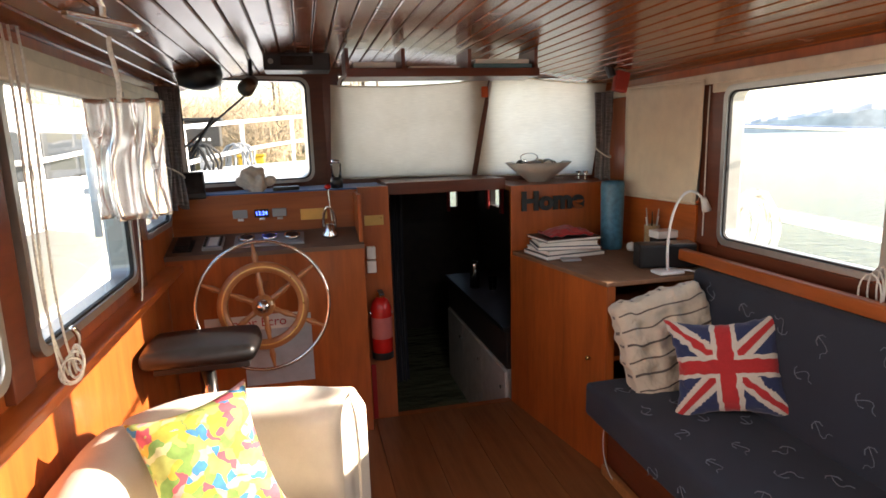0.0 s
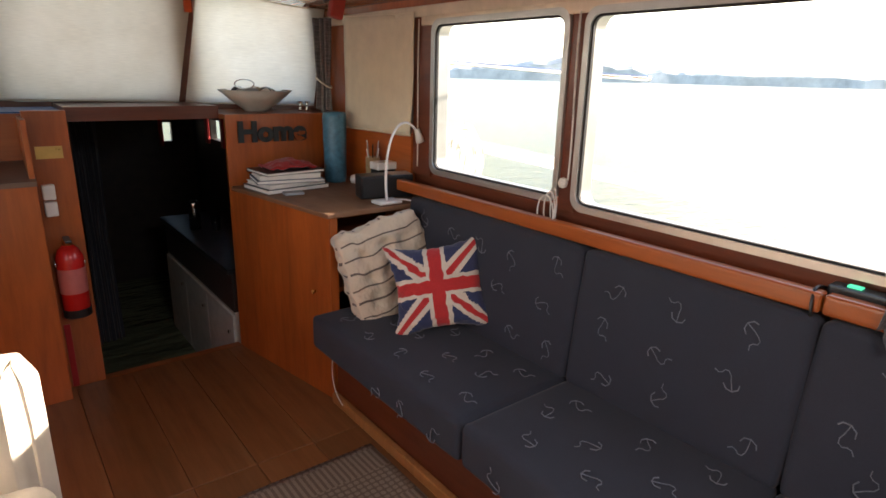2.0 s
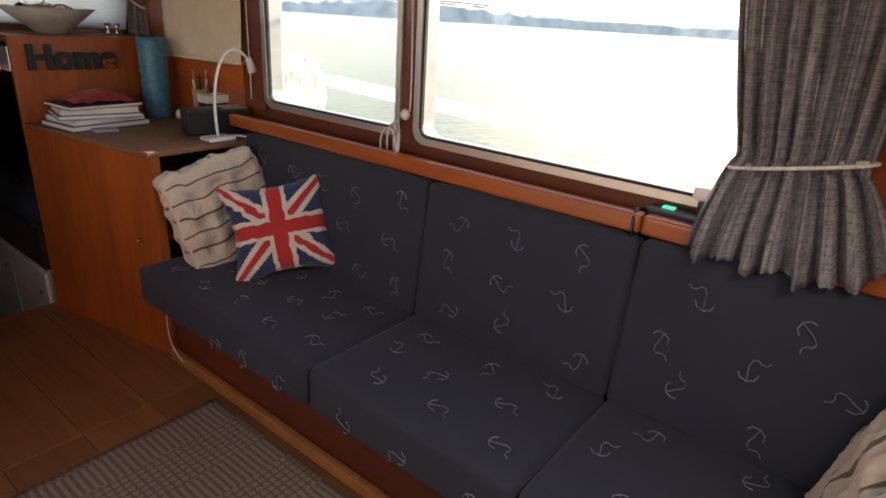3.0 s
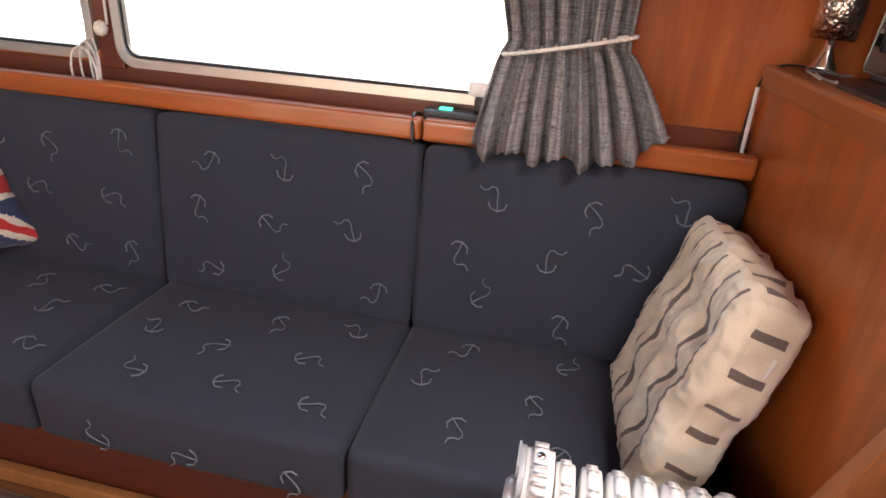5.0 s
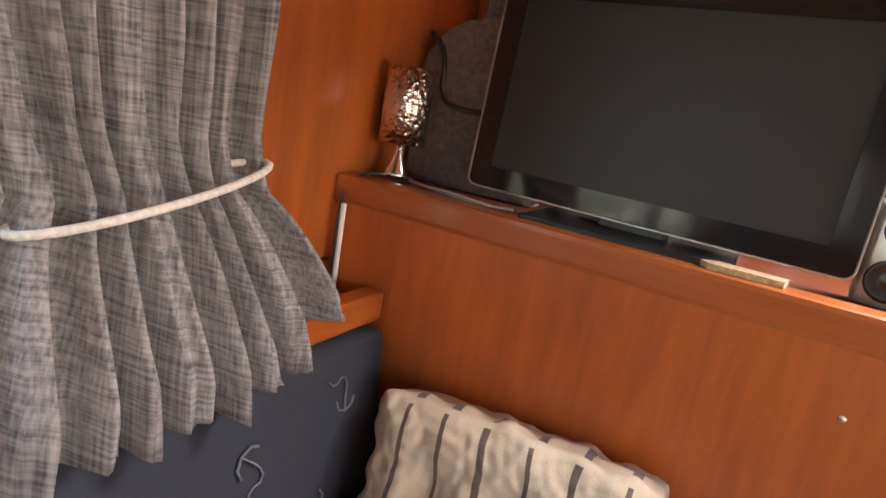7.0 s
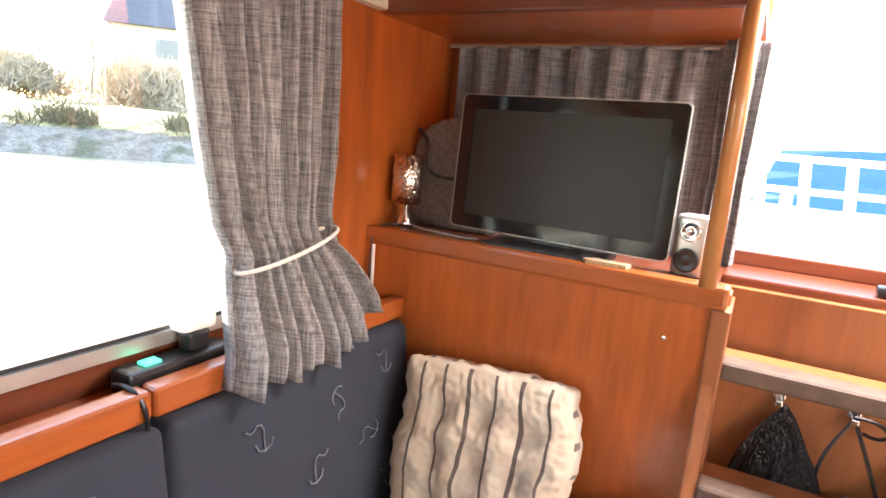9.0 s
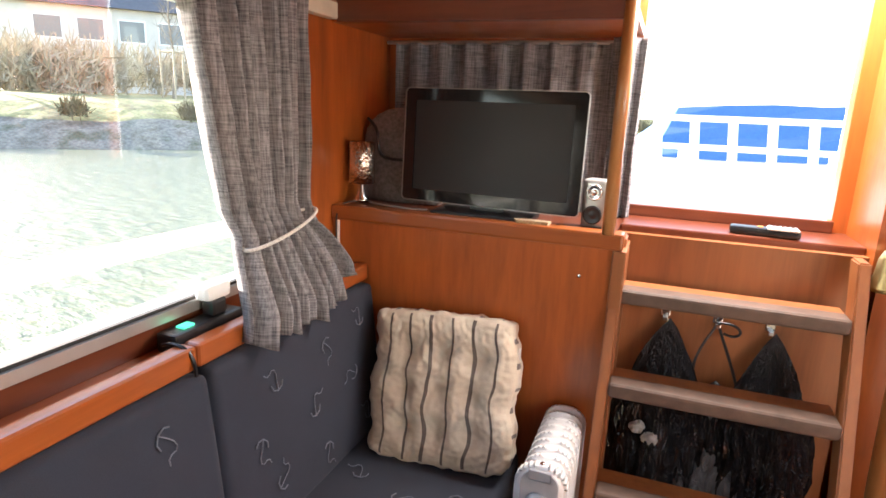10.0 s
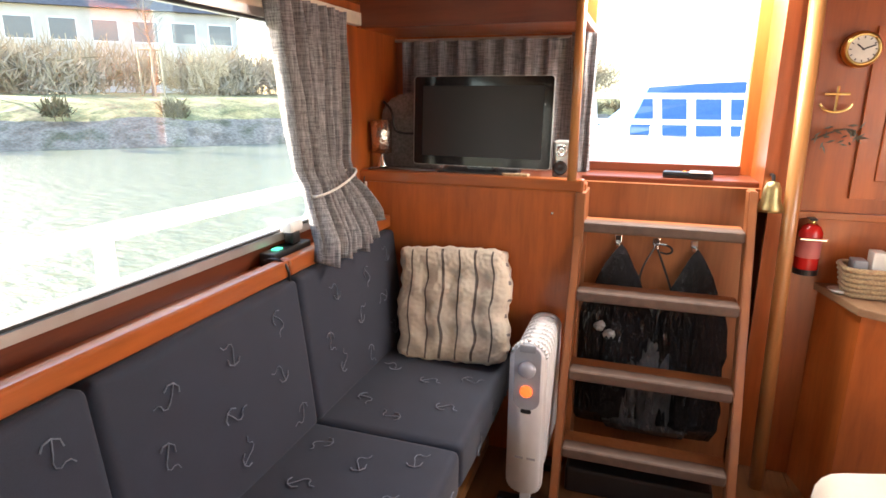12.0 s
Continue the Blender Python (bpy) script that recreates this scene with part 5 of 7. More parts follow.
for k, (x, z, size) in enumerate(((0.685, 0.565, 0.018), (0.655, 0.535, 0.020), (0.68, 0.36, 0.016))):
    own = bmesh.new()
    bmesh.ops.create_icosphere(own, subdivisions=5, radius=size)
    for v in own.verts:
        p = v.co.copy()
        v.co *= 1 + 0.6 * noise.noise(p * 40 + Vector((k, 0, 0))) + 0.5 * (0.4 - abs(noise.noise(p * 110 + Vector((0, k, 0)))))
        v.co.y *= 0.5
    own.transform(pose(x, 2.708, z, 0, 35 * k, 0))
    single("crumpled_tissue", own, TISSUE, "crumpled pale paper showing in the bag", "paper", "crumpled papers", smooth=True)
single("storage_box", box((0.27, 2.70, 0.0), (0.76, 2.93, 0.10), 0.012), BLACKP, "low black box under the ladder", "box")
# remote control on the sill
ob = thing("remote_control", (0.44, 2.50, 1.10), "black and silver remote control with pale buttons", "remote control")
m = pose(0.43, 2.53, 1.112, 0, 0, -4)
part("body", turned(box((-0.085, -0.022, -0.011), (0.085, 0.022, 0.011), 0.008), m), BLACKP, ob)
part("keypad", turned(box((-0.080, -0.018, 0.008), (-0.005, 0.024, 0.0135), 0.002), m), plain("keypad_white", (0.62, 0.6, 0.55), 0.5), ob, "pale button field")
for i in range(3):
    for j in range(6):
        part("button", turned(box((-0.076 + 0.012 * j, -0.014 + 0.011 * i, 0.0135), (-0.068 + 0.012 * j, -0.007 + 0.011 * i, 0.016)), m), GREYP, ob)
part("key", turned(box((0.004, -0.008, 0.010), (0.018, 0.008, 0.0135), 0.002), m), plain("orange_plastic", (0.8, 0.22, 0.02), 0.4), ob, "orange key")

# ---- oil heater ----
ob = thing("oil_heater", (0.88, 3.06, 0), "white oil-filled radiator with a grey control panel and red switch", "heater")
HX0, HX1 = 0.82, 0.935
for k in range(9):
    y = 3.075 - 0.037 * k
    bm = bmesh.new()
    f = bm.faces.new([bm.verts.new((x * 1.0, 0, z)) for x, z in rounded(HX1 - HX0, 0.48, 0.045)])
    ex = bmesh.ops.extrude_face_region(bm, geom=[f])
    for v in ex["geom"]:
        if isinstance(v, bmesh.types.BMVert):
            v.co.y = 0.026
    bmesh.ops.recalc_face_normals(bm, faces=bm.faces[:])
    bmesh.ops.bevel(bm, geom=bm.edges[:], offset=0.006, segments=2, affect='EDGES')
    bm.transform(pose((HX0 + HX1) / 2, y - 0.026, 0.37))
    part("fin", bm, WHITEP, ob, smooth=True)
bm = bmesh.new()
f = bm.faces.new([bm.verts.new((x, 0, z)) for x, z in rounded(HX1 - HX0 + 0.006, 0.545, 0.05)])
ex = bmesh.ops.extrude_face_region(bm, geom=[f])
for v in ex["geom"]:
    if isinstance(v, bmesh.types.BMVert):
        v.co.y = 0.04
bmesh.ops.recalc_face_normals(bm, faces=bm.faces[:])
bmesh.ops.bevel(bm, geom=bm.edges[:], offset=0.01, segments=3, affect='EDGES')
bm.transform(pose((HX0 + HX1) / 2, 3.08, 0.36))
front = part("end_cover", bm, WHITEP, ob, smooth=True)
bm = prism(rounded(0.085, 0.22, 0.035), 0, 0.008, None, 0.002)
bm.transform(pose((HX0 + HX1) / 2, 3.1205, 0.520, 90, 0, 180))
panel = part("control_panel", bm, plain("silver_grey", (0.42, 0.43, 0.44), 0.35, 0.2), ob, "silver grey control panel")
part("switch", lathe([(0.02, 0), (0.02, 0.006), (0.016, 0.010), (0, 0.011)], (0.878, 3.128, 0.475), 20, None, (0, 1, 0)), glow("orange_switch", (0.9, 0.10, 0.02), 0.35), panel, "round orange-red switch", True)
part("dial", lathe([(0.028, 0), (0.028, 0.008), (0.02, 0.016), (0, 0.017)], (0.878, 3.128, 0.55), 24, None, (0, 1, 0)), plain("dial_grey", (0.55, 0.56, 0.57), 0.3, 0.3), panel, "round thermostat dial", True)
part("slot", turned(box((-0.026, 0, -0.012), (0.026, 0.004, 0.012), 0.004), pose(0.878, 3.128, 0.62)), GREYP, panel)
part("cover_screw", lathe([(0.007, 0), (0.006, 0.003), (0, 0.0035)], (0.878, 3.10, 0.6325), 12), STEEL, ob, smooth=True)
part("badge", turned(prism(rounded(0.035, 0.016, 0.008), 0, 0.002), pose(0.878, 3.1205, 0.40, 90, 0, 180)), BLACKP, ob, "small dark oval badge")
for x in (0.855, 0.895):
    part("printed_bar", box((x - 0.014, 3.12, 0.225), (x + 0.014, 3.1212, 0.233)), GREYP, ob)
for y in (2.82, 3.06):
    part("foot", box((HX0 - 0.04, y - 0.02, 0.0), (HX1 + 0.04, y + 0.02, 0.03), 0.006), BLACKP, ob)
    part("foot_bracket", box((HX0 + 0.04, y - 0.015, 0.03), (HX1 - 0.04, y + 0.015, 0.14), 0.004), WHITEP, ob)


def words(name, text, size, m, mat, parent, depth=0.002, bold=0.0):
    cu = bpy.data.curves.new(name, 'FONT')
    cu.body, cu.size, cu.extrude, cu.align_x, cu.align_y = text, size, depth, 'CENTER', 'CENTER'
    cu.offset = bold
    tmp = bpy.data.objects.new(name, cu)
    scene.collection.objects.link(tmp)
    me = bpy.data.meshes.new_from_object(tmp.evaluated_get(bpy.context.evaluated_depsgraph_get()))
    bpy.data.objects.remove(tmp)
    bm = bmesh.new()
    bm.from_mesh(me)
    bpy.data.meshes.remove(me)
    bm.transform(m)
    return part(name, bm, mat, parent)


# ---- desk at the starboard bow corner ----
DZ = 0.848
ob = thing("desk", (1.3, 5.5, 0), "varnished mahogany desk unit with an open end shelf", "desk")
bm = bmesh.new()
o = [(1.105, 5.10), (0.965, 5.86), (0.985, 5.864), (1.125, 5.10)]
part("side_panel", prism(o, 0.0, DZ - 0.02), MAHOG, ob)
part("top", prism([(1.085, 5.075), (XS - 0.002, 5.075), (XS - 0.002, 5.86), (0.97, 5.86)], DZ - 0.02, DZ, None, 0.004), wood("worn_desk_top", (0.16, 0.075, 0.035), (0.26, 0.13, 0.065), (1, 0.1, 1), 0.5), ob, "worn brown desk top")
part("front_stile", box((1.10, 5.088, 0.0), (1.135, 5.10, DZ - 0.021), 0.002), MAHOG, ob)
part("shelf", box((1.125, 5.10, 0.50), (XS - 0.002, 5.5, 0.52), 0.002), MAHOG_X, ob)
part("back_panel", box((1.10, 5.50, 0.0), (XS - 0.002, 5.515, DZ - 0.021)), DARKWOOD, ob)
part("door_knob", lathe([(0.006, 0), (0.006, 0.008), (0.010, 0.016), (0.0, 0.02)], (1.077, 5.19, 0.49), 14, None, (-1, -0.2, 0)), BRASS, ob, "small brass knob", True)
single("forward_shelf", prism([(0.965, 5.885), (XS - 0.002, 5.885), (XS - 0.002, 6.10), (0.965, 6.32)], 1.165, 1.188), MAHOG_X, "varnished shelf under the windscreen", "shelf")
ob = thing("name_board", (1.28, 5.87, DZ), "varnished board carrying dark letters that read Home", "board")
part("board", box((0.965, 5.862, -0.55), (1.60, 5.884, 1.188), 0.002), MAHOG, ob)
words("letters", "Home", 0.133, pose(1.192, 5.853, 1.10, 90, 0, 0) @ Matrix.Diagonal((1.05, 1.0, 1, 1)), plain("dark_letters", (0.018, 0.022, 0.024), 0.5), ob, 0.006, 0.006)
# books and papers
rng = random.Random(2)
z = DZ
for k, (w, d, h, mt, lab) in enumerate(((0.33, 0.24, 0.02, BLACKP, "black folder"), (0.30, 0.22, 0.018, PAPER, "stack of loose papers"), (0.31, 0.23, 0.016, plain("blue_grey_cover", (0.08, 0.10, 0.13), 0.5), "dark covered book"), (0.29, 0.21, 0.022, PAPER, "white paperback"), (0.30, 0.22, 0.014, BLACKP, "dark magazine"))):
    m = pose(1.185, 5.70, z, 0, 0, rng.uniform(-12, 8))
    t = thing("book", (1.185, 5.70, z), lab + " in the pile on the desk", "book", "books on the desk")
    part("page_block", turned(box((-w / 2 + 0.004, -d / 2, 0.002), (w / 2 - 0.004, d / 2 - 0.004, h - 0.002)), m), PAPER, t)
    part("cover", turned(box((-w / 2, -d / 2 - 0.001, h - 0.002), (w / 2, d / 2, h)), m), mt, t)
    part("cover", turned(box((-w / 2, -d / 2 - 0.001, 0), (w / 2, d / 2, 0.002)), m), mt, t)
    z += h + 0.001
bm = bmesh.new()
bmesh.ops.create_grid(bm, x_segments=24, y_segments=18, size=1)
for v in bm.verts:
    a, b = v.co.x, v.co.y
    v.co = Vector((1.20 + 0.115 * a, 5.71 + 0.08 * b, z + 0.012 + 0.03 * max(0, 1 - a * a) * max(0, 1 - b * b) + 0.014 * noise.noise(Vector((a * 3, b * 3, 0)))))
bm.normal_update()
bmesh.ops.solidify(bm, geom=bm.faces[:], thickness=0.008)
single("red_cloth", bm, REDCLOTH, "crumpled red cloth lying on the books", "cloth", smooth=True)
single("phone", turned(box((-0.045, -0.03, 0), (0.045, 0.03, 0.012), 0.004), pose(1.14, 5.52, DZ + 0.001, 0, 0, -8)), GREYP, "small grey gadget on the desk", "gadget")
VASE = plain("blue_glaze", (0.06, 0.20, 0.31), 0.35, vary=0.3, scale=40, grain=0.3)
single("tall_vase", lathe([(0.052, 0), (0.056, 0.02), (0.060, 0.33), (0.056, 0.35), (0.050, 0.35), (0.050, 0.30), (0, 0.30)], (1.475, 5.74, DZ), 28), VASE, "tall blue ribbed cylinder vase", "vase", smooth=True)
# radio, lamp, pens, box
ob = thing("radio", (1.47, 5.25, DZ), "black table radio with a silver top", "radio")
m = pose(1.475, 5.27, DZ, 0, 0, -14)
part("case", turned(box((-0.125, -0.05, 0.001), (0.125, 0.05, 0.105), 0.008), m), BLACKP, ob)
part("top_panel", turned(box((0.02, -0.045, 0.105), (0.12, 0.045, 0.108)), m), ALU, ob, "silver top plate")
part("grille", turned(box((-0.115, -0.053, 0.012), (0.0, -0.05, 0.095), 0.001), m), RUBBER, ob)
ob = thing("desk_lamp", (1.40, 5.14, DZ), "white desk lamp with a bent gooseneck", "lamp")
part("base", box((1.345, 5.095, DZ + 0.001), (1.46, 5.175, DZ + 0.016), 0.006), WHITEP, ob, smooth=True)
neck = bezier((1.40, 5.13, DZ + 0.016), (1.37, 5.13, DZ + 0.30), (1.50, 5.16, DZ + 0.42), (1.585, 5.16, DZ + 0.29), 26)
part("neck", tube(neck, 0.0055, 10), WHITEP, ob, smooth=True)
part("head", rod(neck[-1] + Vector((-0.008, 0, 0.02)), neck[-1] + Vector((0.012, 0, -0.035)), 0.012, 0.02, 16), WHITEP, ob, smooth=True)
part("cord", tube(bezier((1.46, 5.15, DZ + 0.01), (1.56, 5.05, DZ + 0.02), (1.585, 5.05, 0.80), (1.57, 5.04, 0.66)), 0.004, 6), WHITEP, ob)
ob = thing("pen_cup", (1.56, 5.50, DZ), "pale wooden cup full of pens", "pen cup")
part("cup", lathe([(0.034, 0), (0.036, 0.10), (0.032, 0.10), (0.030, 0.01), (0, 0.01)], (1.555, 5.5, DZ + 0.05), 18), WICKER, ob, smooth=True)
part("plinth", box((1.50, 5.44, DZ + 0.001), (1.60, 5.56, DZ + 0.05), 0.003), MAHOG, ob)
for k in range(6):
    a = k * 1.05
    part("pen", rod((1.555 + 0.012 * math.cos(a), 5.5 + 0.012 * math.sin(a), DZ + 0.06), (1.555 + 0.034 * math.cos(a), 5.5 + 0.03 * math.sin(a), DZ + 0.19 + 0.02 * (k % 3)), 0.004, 0.003, 6), [WHITEP, BLACKP, GREYP][k % 3], ob)
single("white_box", box((1.50, 5.36, DZ + 0.105), (1.61, 5.44, DZ + 0.14), 0.004), WHITEP, "small white cardboard box", "box")
single("box_support", box((1.50, 5.37, DZ + 0.001), (1.615, 5.43, DZ + 0.104), 0.003), BLACKP, "black speaker beside the radio", "speaker")
single("white_ball", lathe([(0.0, 0), (0.02, 0.006), (0.026, 0.024), (0.02, 0.042), (0, 0.05)], (1.52, 5.62, DZ + 0.0), 18), WHITEP, "small white round ornament", "ornament", smooth=True)
tagged(part("trim_desk_back", box((XS - 0.028, 5.24, DZ), (XS - 0.002, 5.86, 1.12), 0.003), MAHOG_Y), "varnished board behind the desk", "board", kind="structure")
bm = tube(bezier((1.10, 5.05, 0.30), (1.03, 5.03, 0.2), (1.06, 5.0, 0.05), (1.10, 4.98, 0.01)), 0.002, 6)
single("white_cable", bm, WHITEP, "white cable hanging beside the bench", "cable")
# bowl with oddments
ob = thing("fruit_bowl", (1.20, 6.08, 1.19), "wide pale bowl heaped with small oddments", "bowl")
part("bowl", lathe([(0.06, 0), (0.065, 0.008), (0.12, 0.05), (0.185, 0.105), (0.18, 0.107), (0.11, 0.055), (0.0, 0.02)], (1.20, 6.07, 1.189), 30), plain("grey_ceramic", (0.52, 0.50, 0.46), 0.4), ob, smooth=True)
rng = random.Random(6)
for k in range(12):
    a, r = rng.uniform(0, 6.28), rng.uniform(0.0, 0.11)
    own = bmesh.new()
    bmesh.ops.create_icosphere(own, subdivisions=2, radius=rng.uniform(0.02, 0.036))
    for v in own.verts:
        v.co = Vector((v.co.x * 1.3, v.co.y, v.co.z * 0.8)) * (1 + 0.3 * noise.noise(v.co * 40 + Vector((k, 0, 0))))
    own.transform(pose(1.20 + r * math.cos(a), 6.07 + r * math.sin(a), 1.285, 0, 0, rng.uniform(0, 180)))
    part("oddment", own, [PAPER, BLACKP, GREYP, WICKER][k % 4], ob, smooth=True)
part("glasses_frame", tube([(1.13 + 0.05 * math.cos(q), 6.03, 1.325 + 0.022 * math.sin(q)) for q in [k * 0.4 for k in range(16)]], 0.003, 6, None, True), STEEL, ob)
for k, x in enumerate((1.42, 1.46)):
    single("egg_cup", lathe([(0.014, 0), (0.006, 0.012), (0.006, 0.025), (0.017, 0.05), (0.014, 0.05), (0, 0.03)], (x, 6.02, 1.189), 14), STEEL, "small metal egg cup on the shelf", "cup", "egg cups", smooth=True)


# ---- blinds ----
def sheet(name, corners, mat, label, sag=0.012, n=18, category="blind", thick=0.0):
    """A hung cloth between four corners: low-left, low-right, top-right, top-left."""
    a, b, c, d = map(Vector, corners)
    bm = bmesh.new()
    out = (b - a).cross(d - a).normalized()
    rows = []
    for j in range(n + 1):
        v = j / n
        rows.append([bm.verts.new(a.lerp(b, i / n).lerp(d.lerp(c, i / n), v) + out * 0.010 * noise.noise(Vector((i * 0.25, v * 2, 5))) - Vector((0, 0, sag * v * 4 * (i / n) * (1 - i / n)))) for i in range(n + 1)])
    for p, q in zip(rows, rows[1:]):
        for i in range(n):
            bm.faces.new((p[i], p[i + 1], q[i + 1], q[i]))
    if thick:
        bm.normal_update()
        bmesh.ops.solidify(bm, geom=bm.faces[:], thickness=thick)
        bmesh.ops.recalc_face_normals(bm, faces=bm.faces[:])
    ob = thing(name, a.lerp(b, 0.5), label, category, "window blinds")
    part("cloth", bm, mat, ob, smooth=True)
    edge = lambda p, q, v: [p.lerp(q, i / n) + out * 0.010 * noise.noise(Vector((i * 0.25, v * 2, 5))) - Vector((0, 0, sag * v * 4 * (i / n) * (1 - i / n))) for i in range(n + 1)]
    part("hem", tube(edge(a, b, 0), 0.004, 8), mat, ob)
    part("top_hem", tube(edge(d, c, 1), 0.004, 8), mat, ob)
    return ob


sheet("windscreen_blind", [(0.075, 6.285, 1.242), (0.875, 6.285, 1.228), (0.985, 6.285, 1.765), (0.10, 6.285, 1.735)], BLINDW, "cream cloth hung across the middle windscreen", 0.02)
sheet("windscreen_blind", [(0.905, 6.275, 1.225), (1.525, 6.07, 1.215), (1.605, 6.07, 1.71), (1.01, 6.26, 1.80)], BLINDLIT, "cream cloth hung across the windscreen, backlight put into its colour", 0.015)
sheet("roller_blind", [(1.590, 5.83, 1.115), (1.590, 5.225, 1.125), (1.590, 5.20, 1.645), (1.590, 5.83, 1.665)], BLIND, "cream roller blind pulled down over a side window", 0.0, thick=0.002)
bm = box((1.60, 3.0, 1.592), (1.628, 5.17, 1.640), 0.004)
single("blind_cassette", bm, bpy.data.materials["cream_trim"], "long cream blind cassette above the side windows", "blind")
bm = box((XP + 0.002, 3.0, 1.585), (XP + 0.05, 5.9, 1.640), 0.006)
single("blind_cassette", bm, bpy.data.materials["cream_trim"], "long cream blind cassette above the side windows", "blind")
single("clip", box((0.935, 6.24, 1.66), (0.97, 6.265, 1.72), 0.006), plain("orange_clip", (0.75, 0.13, 0.03), 0.5), "orange clothes peg holding the blind", "clip")

# ---- overhead things ----
ob = thing("overhead_shelf", (0.55, 5.62, 1.70), "narrow dark overhead shelf holding papers and charts", "shelf")
part("board", box((0.13, 5.52, 1.70), (0.98, 5.72, 1.714), 0.003), DARKWOOD, ob)
for x in (0.135, 0.37, 0.66, 0.965):
    part("bracket", box((x - 0.008, 5.52, 1.714), (x + 0.008, 5.72, 1.815), 0.002), DARKWOOD, ob)
part("lip", box((0.13, 5.514, 1.70), (0.98, 5.522, 1.735), 0.003), DARKWOOD, ob)
for x0, x1, h, mt in ((0.16, 0.34, 0.045, PAPER), (0.40, 0.62, 0.03, PAPER), (0.68, 0.95, 0.04, plain("teal_cover", (0.12, 0.24, 0.27), 0.5)), (0.69, 0.94, 0.06, PAPER)):
    single("chart_book", box((x0, 5.53 + 0.01 * (h > 0.05), 1.7145), (x1, 5.70, 1.7145 + h), 0.003), mt, "folded charts lying on the overhead shelf", "charts", "overhead charts")
ob = thing("marine_radio", (-0.05, 5.66, 1.72), "black marine radio under the ceiling", "radio")
part("case", box((-0.20, 5.58, 1.735), (0.07, 5.74, 1.805), 0.006), BLACKP, ob)
part("knob", lathe([(0.011, 0), (0.010, 0.014), (0, 0.015)], (-0.17, 5.58, 1.77), 12, None, (0, -1, 0)), GREYP, ob)
part("display", box((-0.13, 5.577, 1.755), (0.0, 5.581, 1.79)), SCREEN, ob)
ob = thing("ceiling_speaker", (-0.47, 5.7, 1.66), "black round speaker in the windscreen corner", "speaker")
part("housing", lathe([(0.03, 0), (0.085, 0.02), (0.095, 0.06), (0.09, 0.10), (0, 0.10)], (-0.47, 5.72, 1.67), 24), BLACKP, ob, smooth=True)
part("bracket", rod((-0.47, 5.72, 1.77), (-0.47, 5.72, 1.80), 0.02, None, 10), BLACKP, ob)
ob = thing("spotlight", (-0.27, 5.68, 1.66), "small brown ceiling spotlight", "lamp")
part("head", rod((-0.28, 5.62, 1.665), (-0.26, 5.70, 1.70), 0.034, 0.03, 16), plain("bronze", (0.12, 0.07, 0.035), 0.35, 0.8), ob, smooth=True)
part("lens", lathe([(0.026, 0), (0.0, 0.006)], (-0.281, 5.618, 1.664), 16, None, (-0.24, -0.9, -0.4)), CLEARG, ob)
part("stem", rod((-0.26, 5.69, 1.70), (-0.26, 5.69, 1.79), 0.009, None, 8), BLACKP, ob)
ob = thing("red_holder", (1.46, 5.66, 1.64), "dull red plastic holder under the ceiling", "holder")
part("holder", turned(box((-0.035, -0.02, -0.05), (0.035, 0.02, 0.05), 0.01), pose(1.46, 5.66, 1.685, 0, 12, 0)), plain("dull_red_plastic", (0.42, 0.05, 0.035), 0.45), ob)
part("bracket", rod((1.42, 5.67, 1.71), (1.40, 5.68, 1.765), 0.02, None, 10), BLACKP, ob)
ob = thing("ceiling_fitting", (-0.49, 4.52, 1.74), "chrome ceiling fitting with a hanging white strap", "handle")
part("plate", turned(prism(rounded(0.16, 0.05, 0.02), 0, 0.012, None, 0.003), pose(-0.49, 4.53, roof(-0.49) - 0.035, 0, 8, 20)), STEEL, ob)
part("stem", rod((-0.49, 4.53, roof(-0.49) - 0.03), (-0.49, 4.53, roof(-0.49) + 0.005), 0.012, None, 10), STEEL, ob)
part("strap", tube(bezier((-0.48, 4.53, 1.69), (-0.49, 4.53, 1.66), (-0.47, 4.56, 1.60), (-0.49, 4.58, 1.55), 10), 0.006, 6), ROPE, ob)
# foil shade
foil = thing("foil_shade", (-0.49, 4.60, 1.262), "silver foil strips hanging from the ceiling strap", "sunshade")
for i0, i1 in ((0, 11), (11, 24), (24, 33), (33, 40)):
    bm = bmesh.new()
    rows = []
    for j in range(25):
        v = j / 24
        rows.append([bm.verts.new((-0.57 + 0.165 * (i - 0.25 * (i == i1)) / 40, 4.60 + 0.020 * math.sin(i * 0.36 + 1.2 * math.sin(v * 5)) + 0.014 * noise.noise(Vector((i * 0.12, v * 3, 0))), 1.262 + 0.295 * v + 0.004 * math.sin(i0) * (j == 0))) for i in range(i0, i1 + 1)])
    for p, q in zip(rows, rows[1:]):
        for i in range(i1 - i0):
            bm.faces.new((p[i], p[i + 1], q[i + 1], q[i]))
    bm.normal_update()
    bmesh.ops.solidify(bm, geom=bm.faces[:], thickness=0.001)
    part("strip", bm, FOIL, foil, smooth=True)
# port cords
for k, (y, x0) in enumerate(((4.40, -0.63), (4.415, -0.62), (4.38, -0.635))):
    pts = bezier((x0, y, 1.69), (x0 + 0.01, y + 0.02, 1.4), (x0 - 0.01, y - 0.05, 1.15), (x0 + 0.01, y + 0.03 * k - 0.02, 0.93))
    single("hanging_rope", tube(pts, 0.0028, 6), ROPE, "white twisted blind cord hanging by the window", "cord", "blind cords", smooth=True)
bm = bmesh.new()
for k in range(4):
    tube([(-0.61 + 0.006 * k + 0.018 * math.sin(q), 4.40 + 0.02 * math.sin(q + k), 0.945 + 0.03 * math.cos(q) + 0.01 * k) for q in [i * 0.42 for i in range(15)]], 0.003, 5, bm, True)
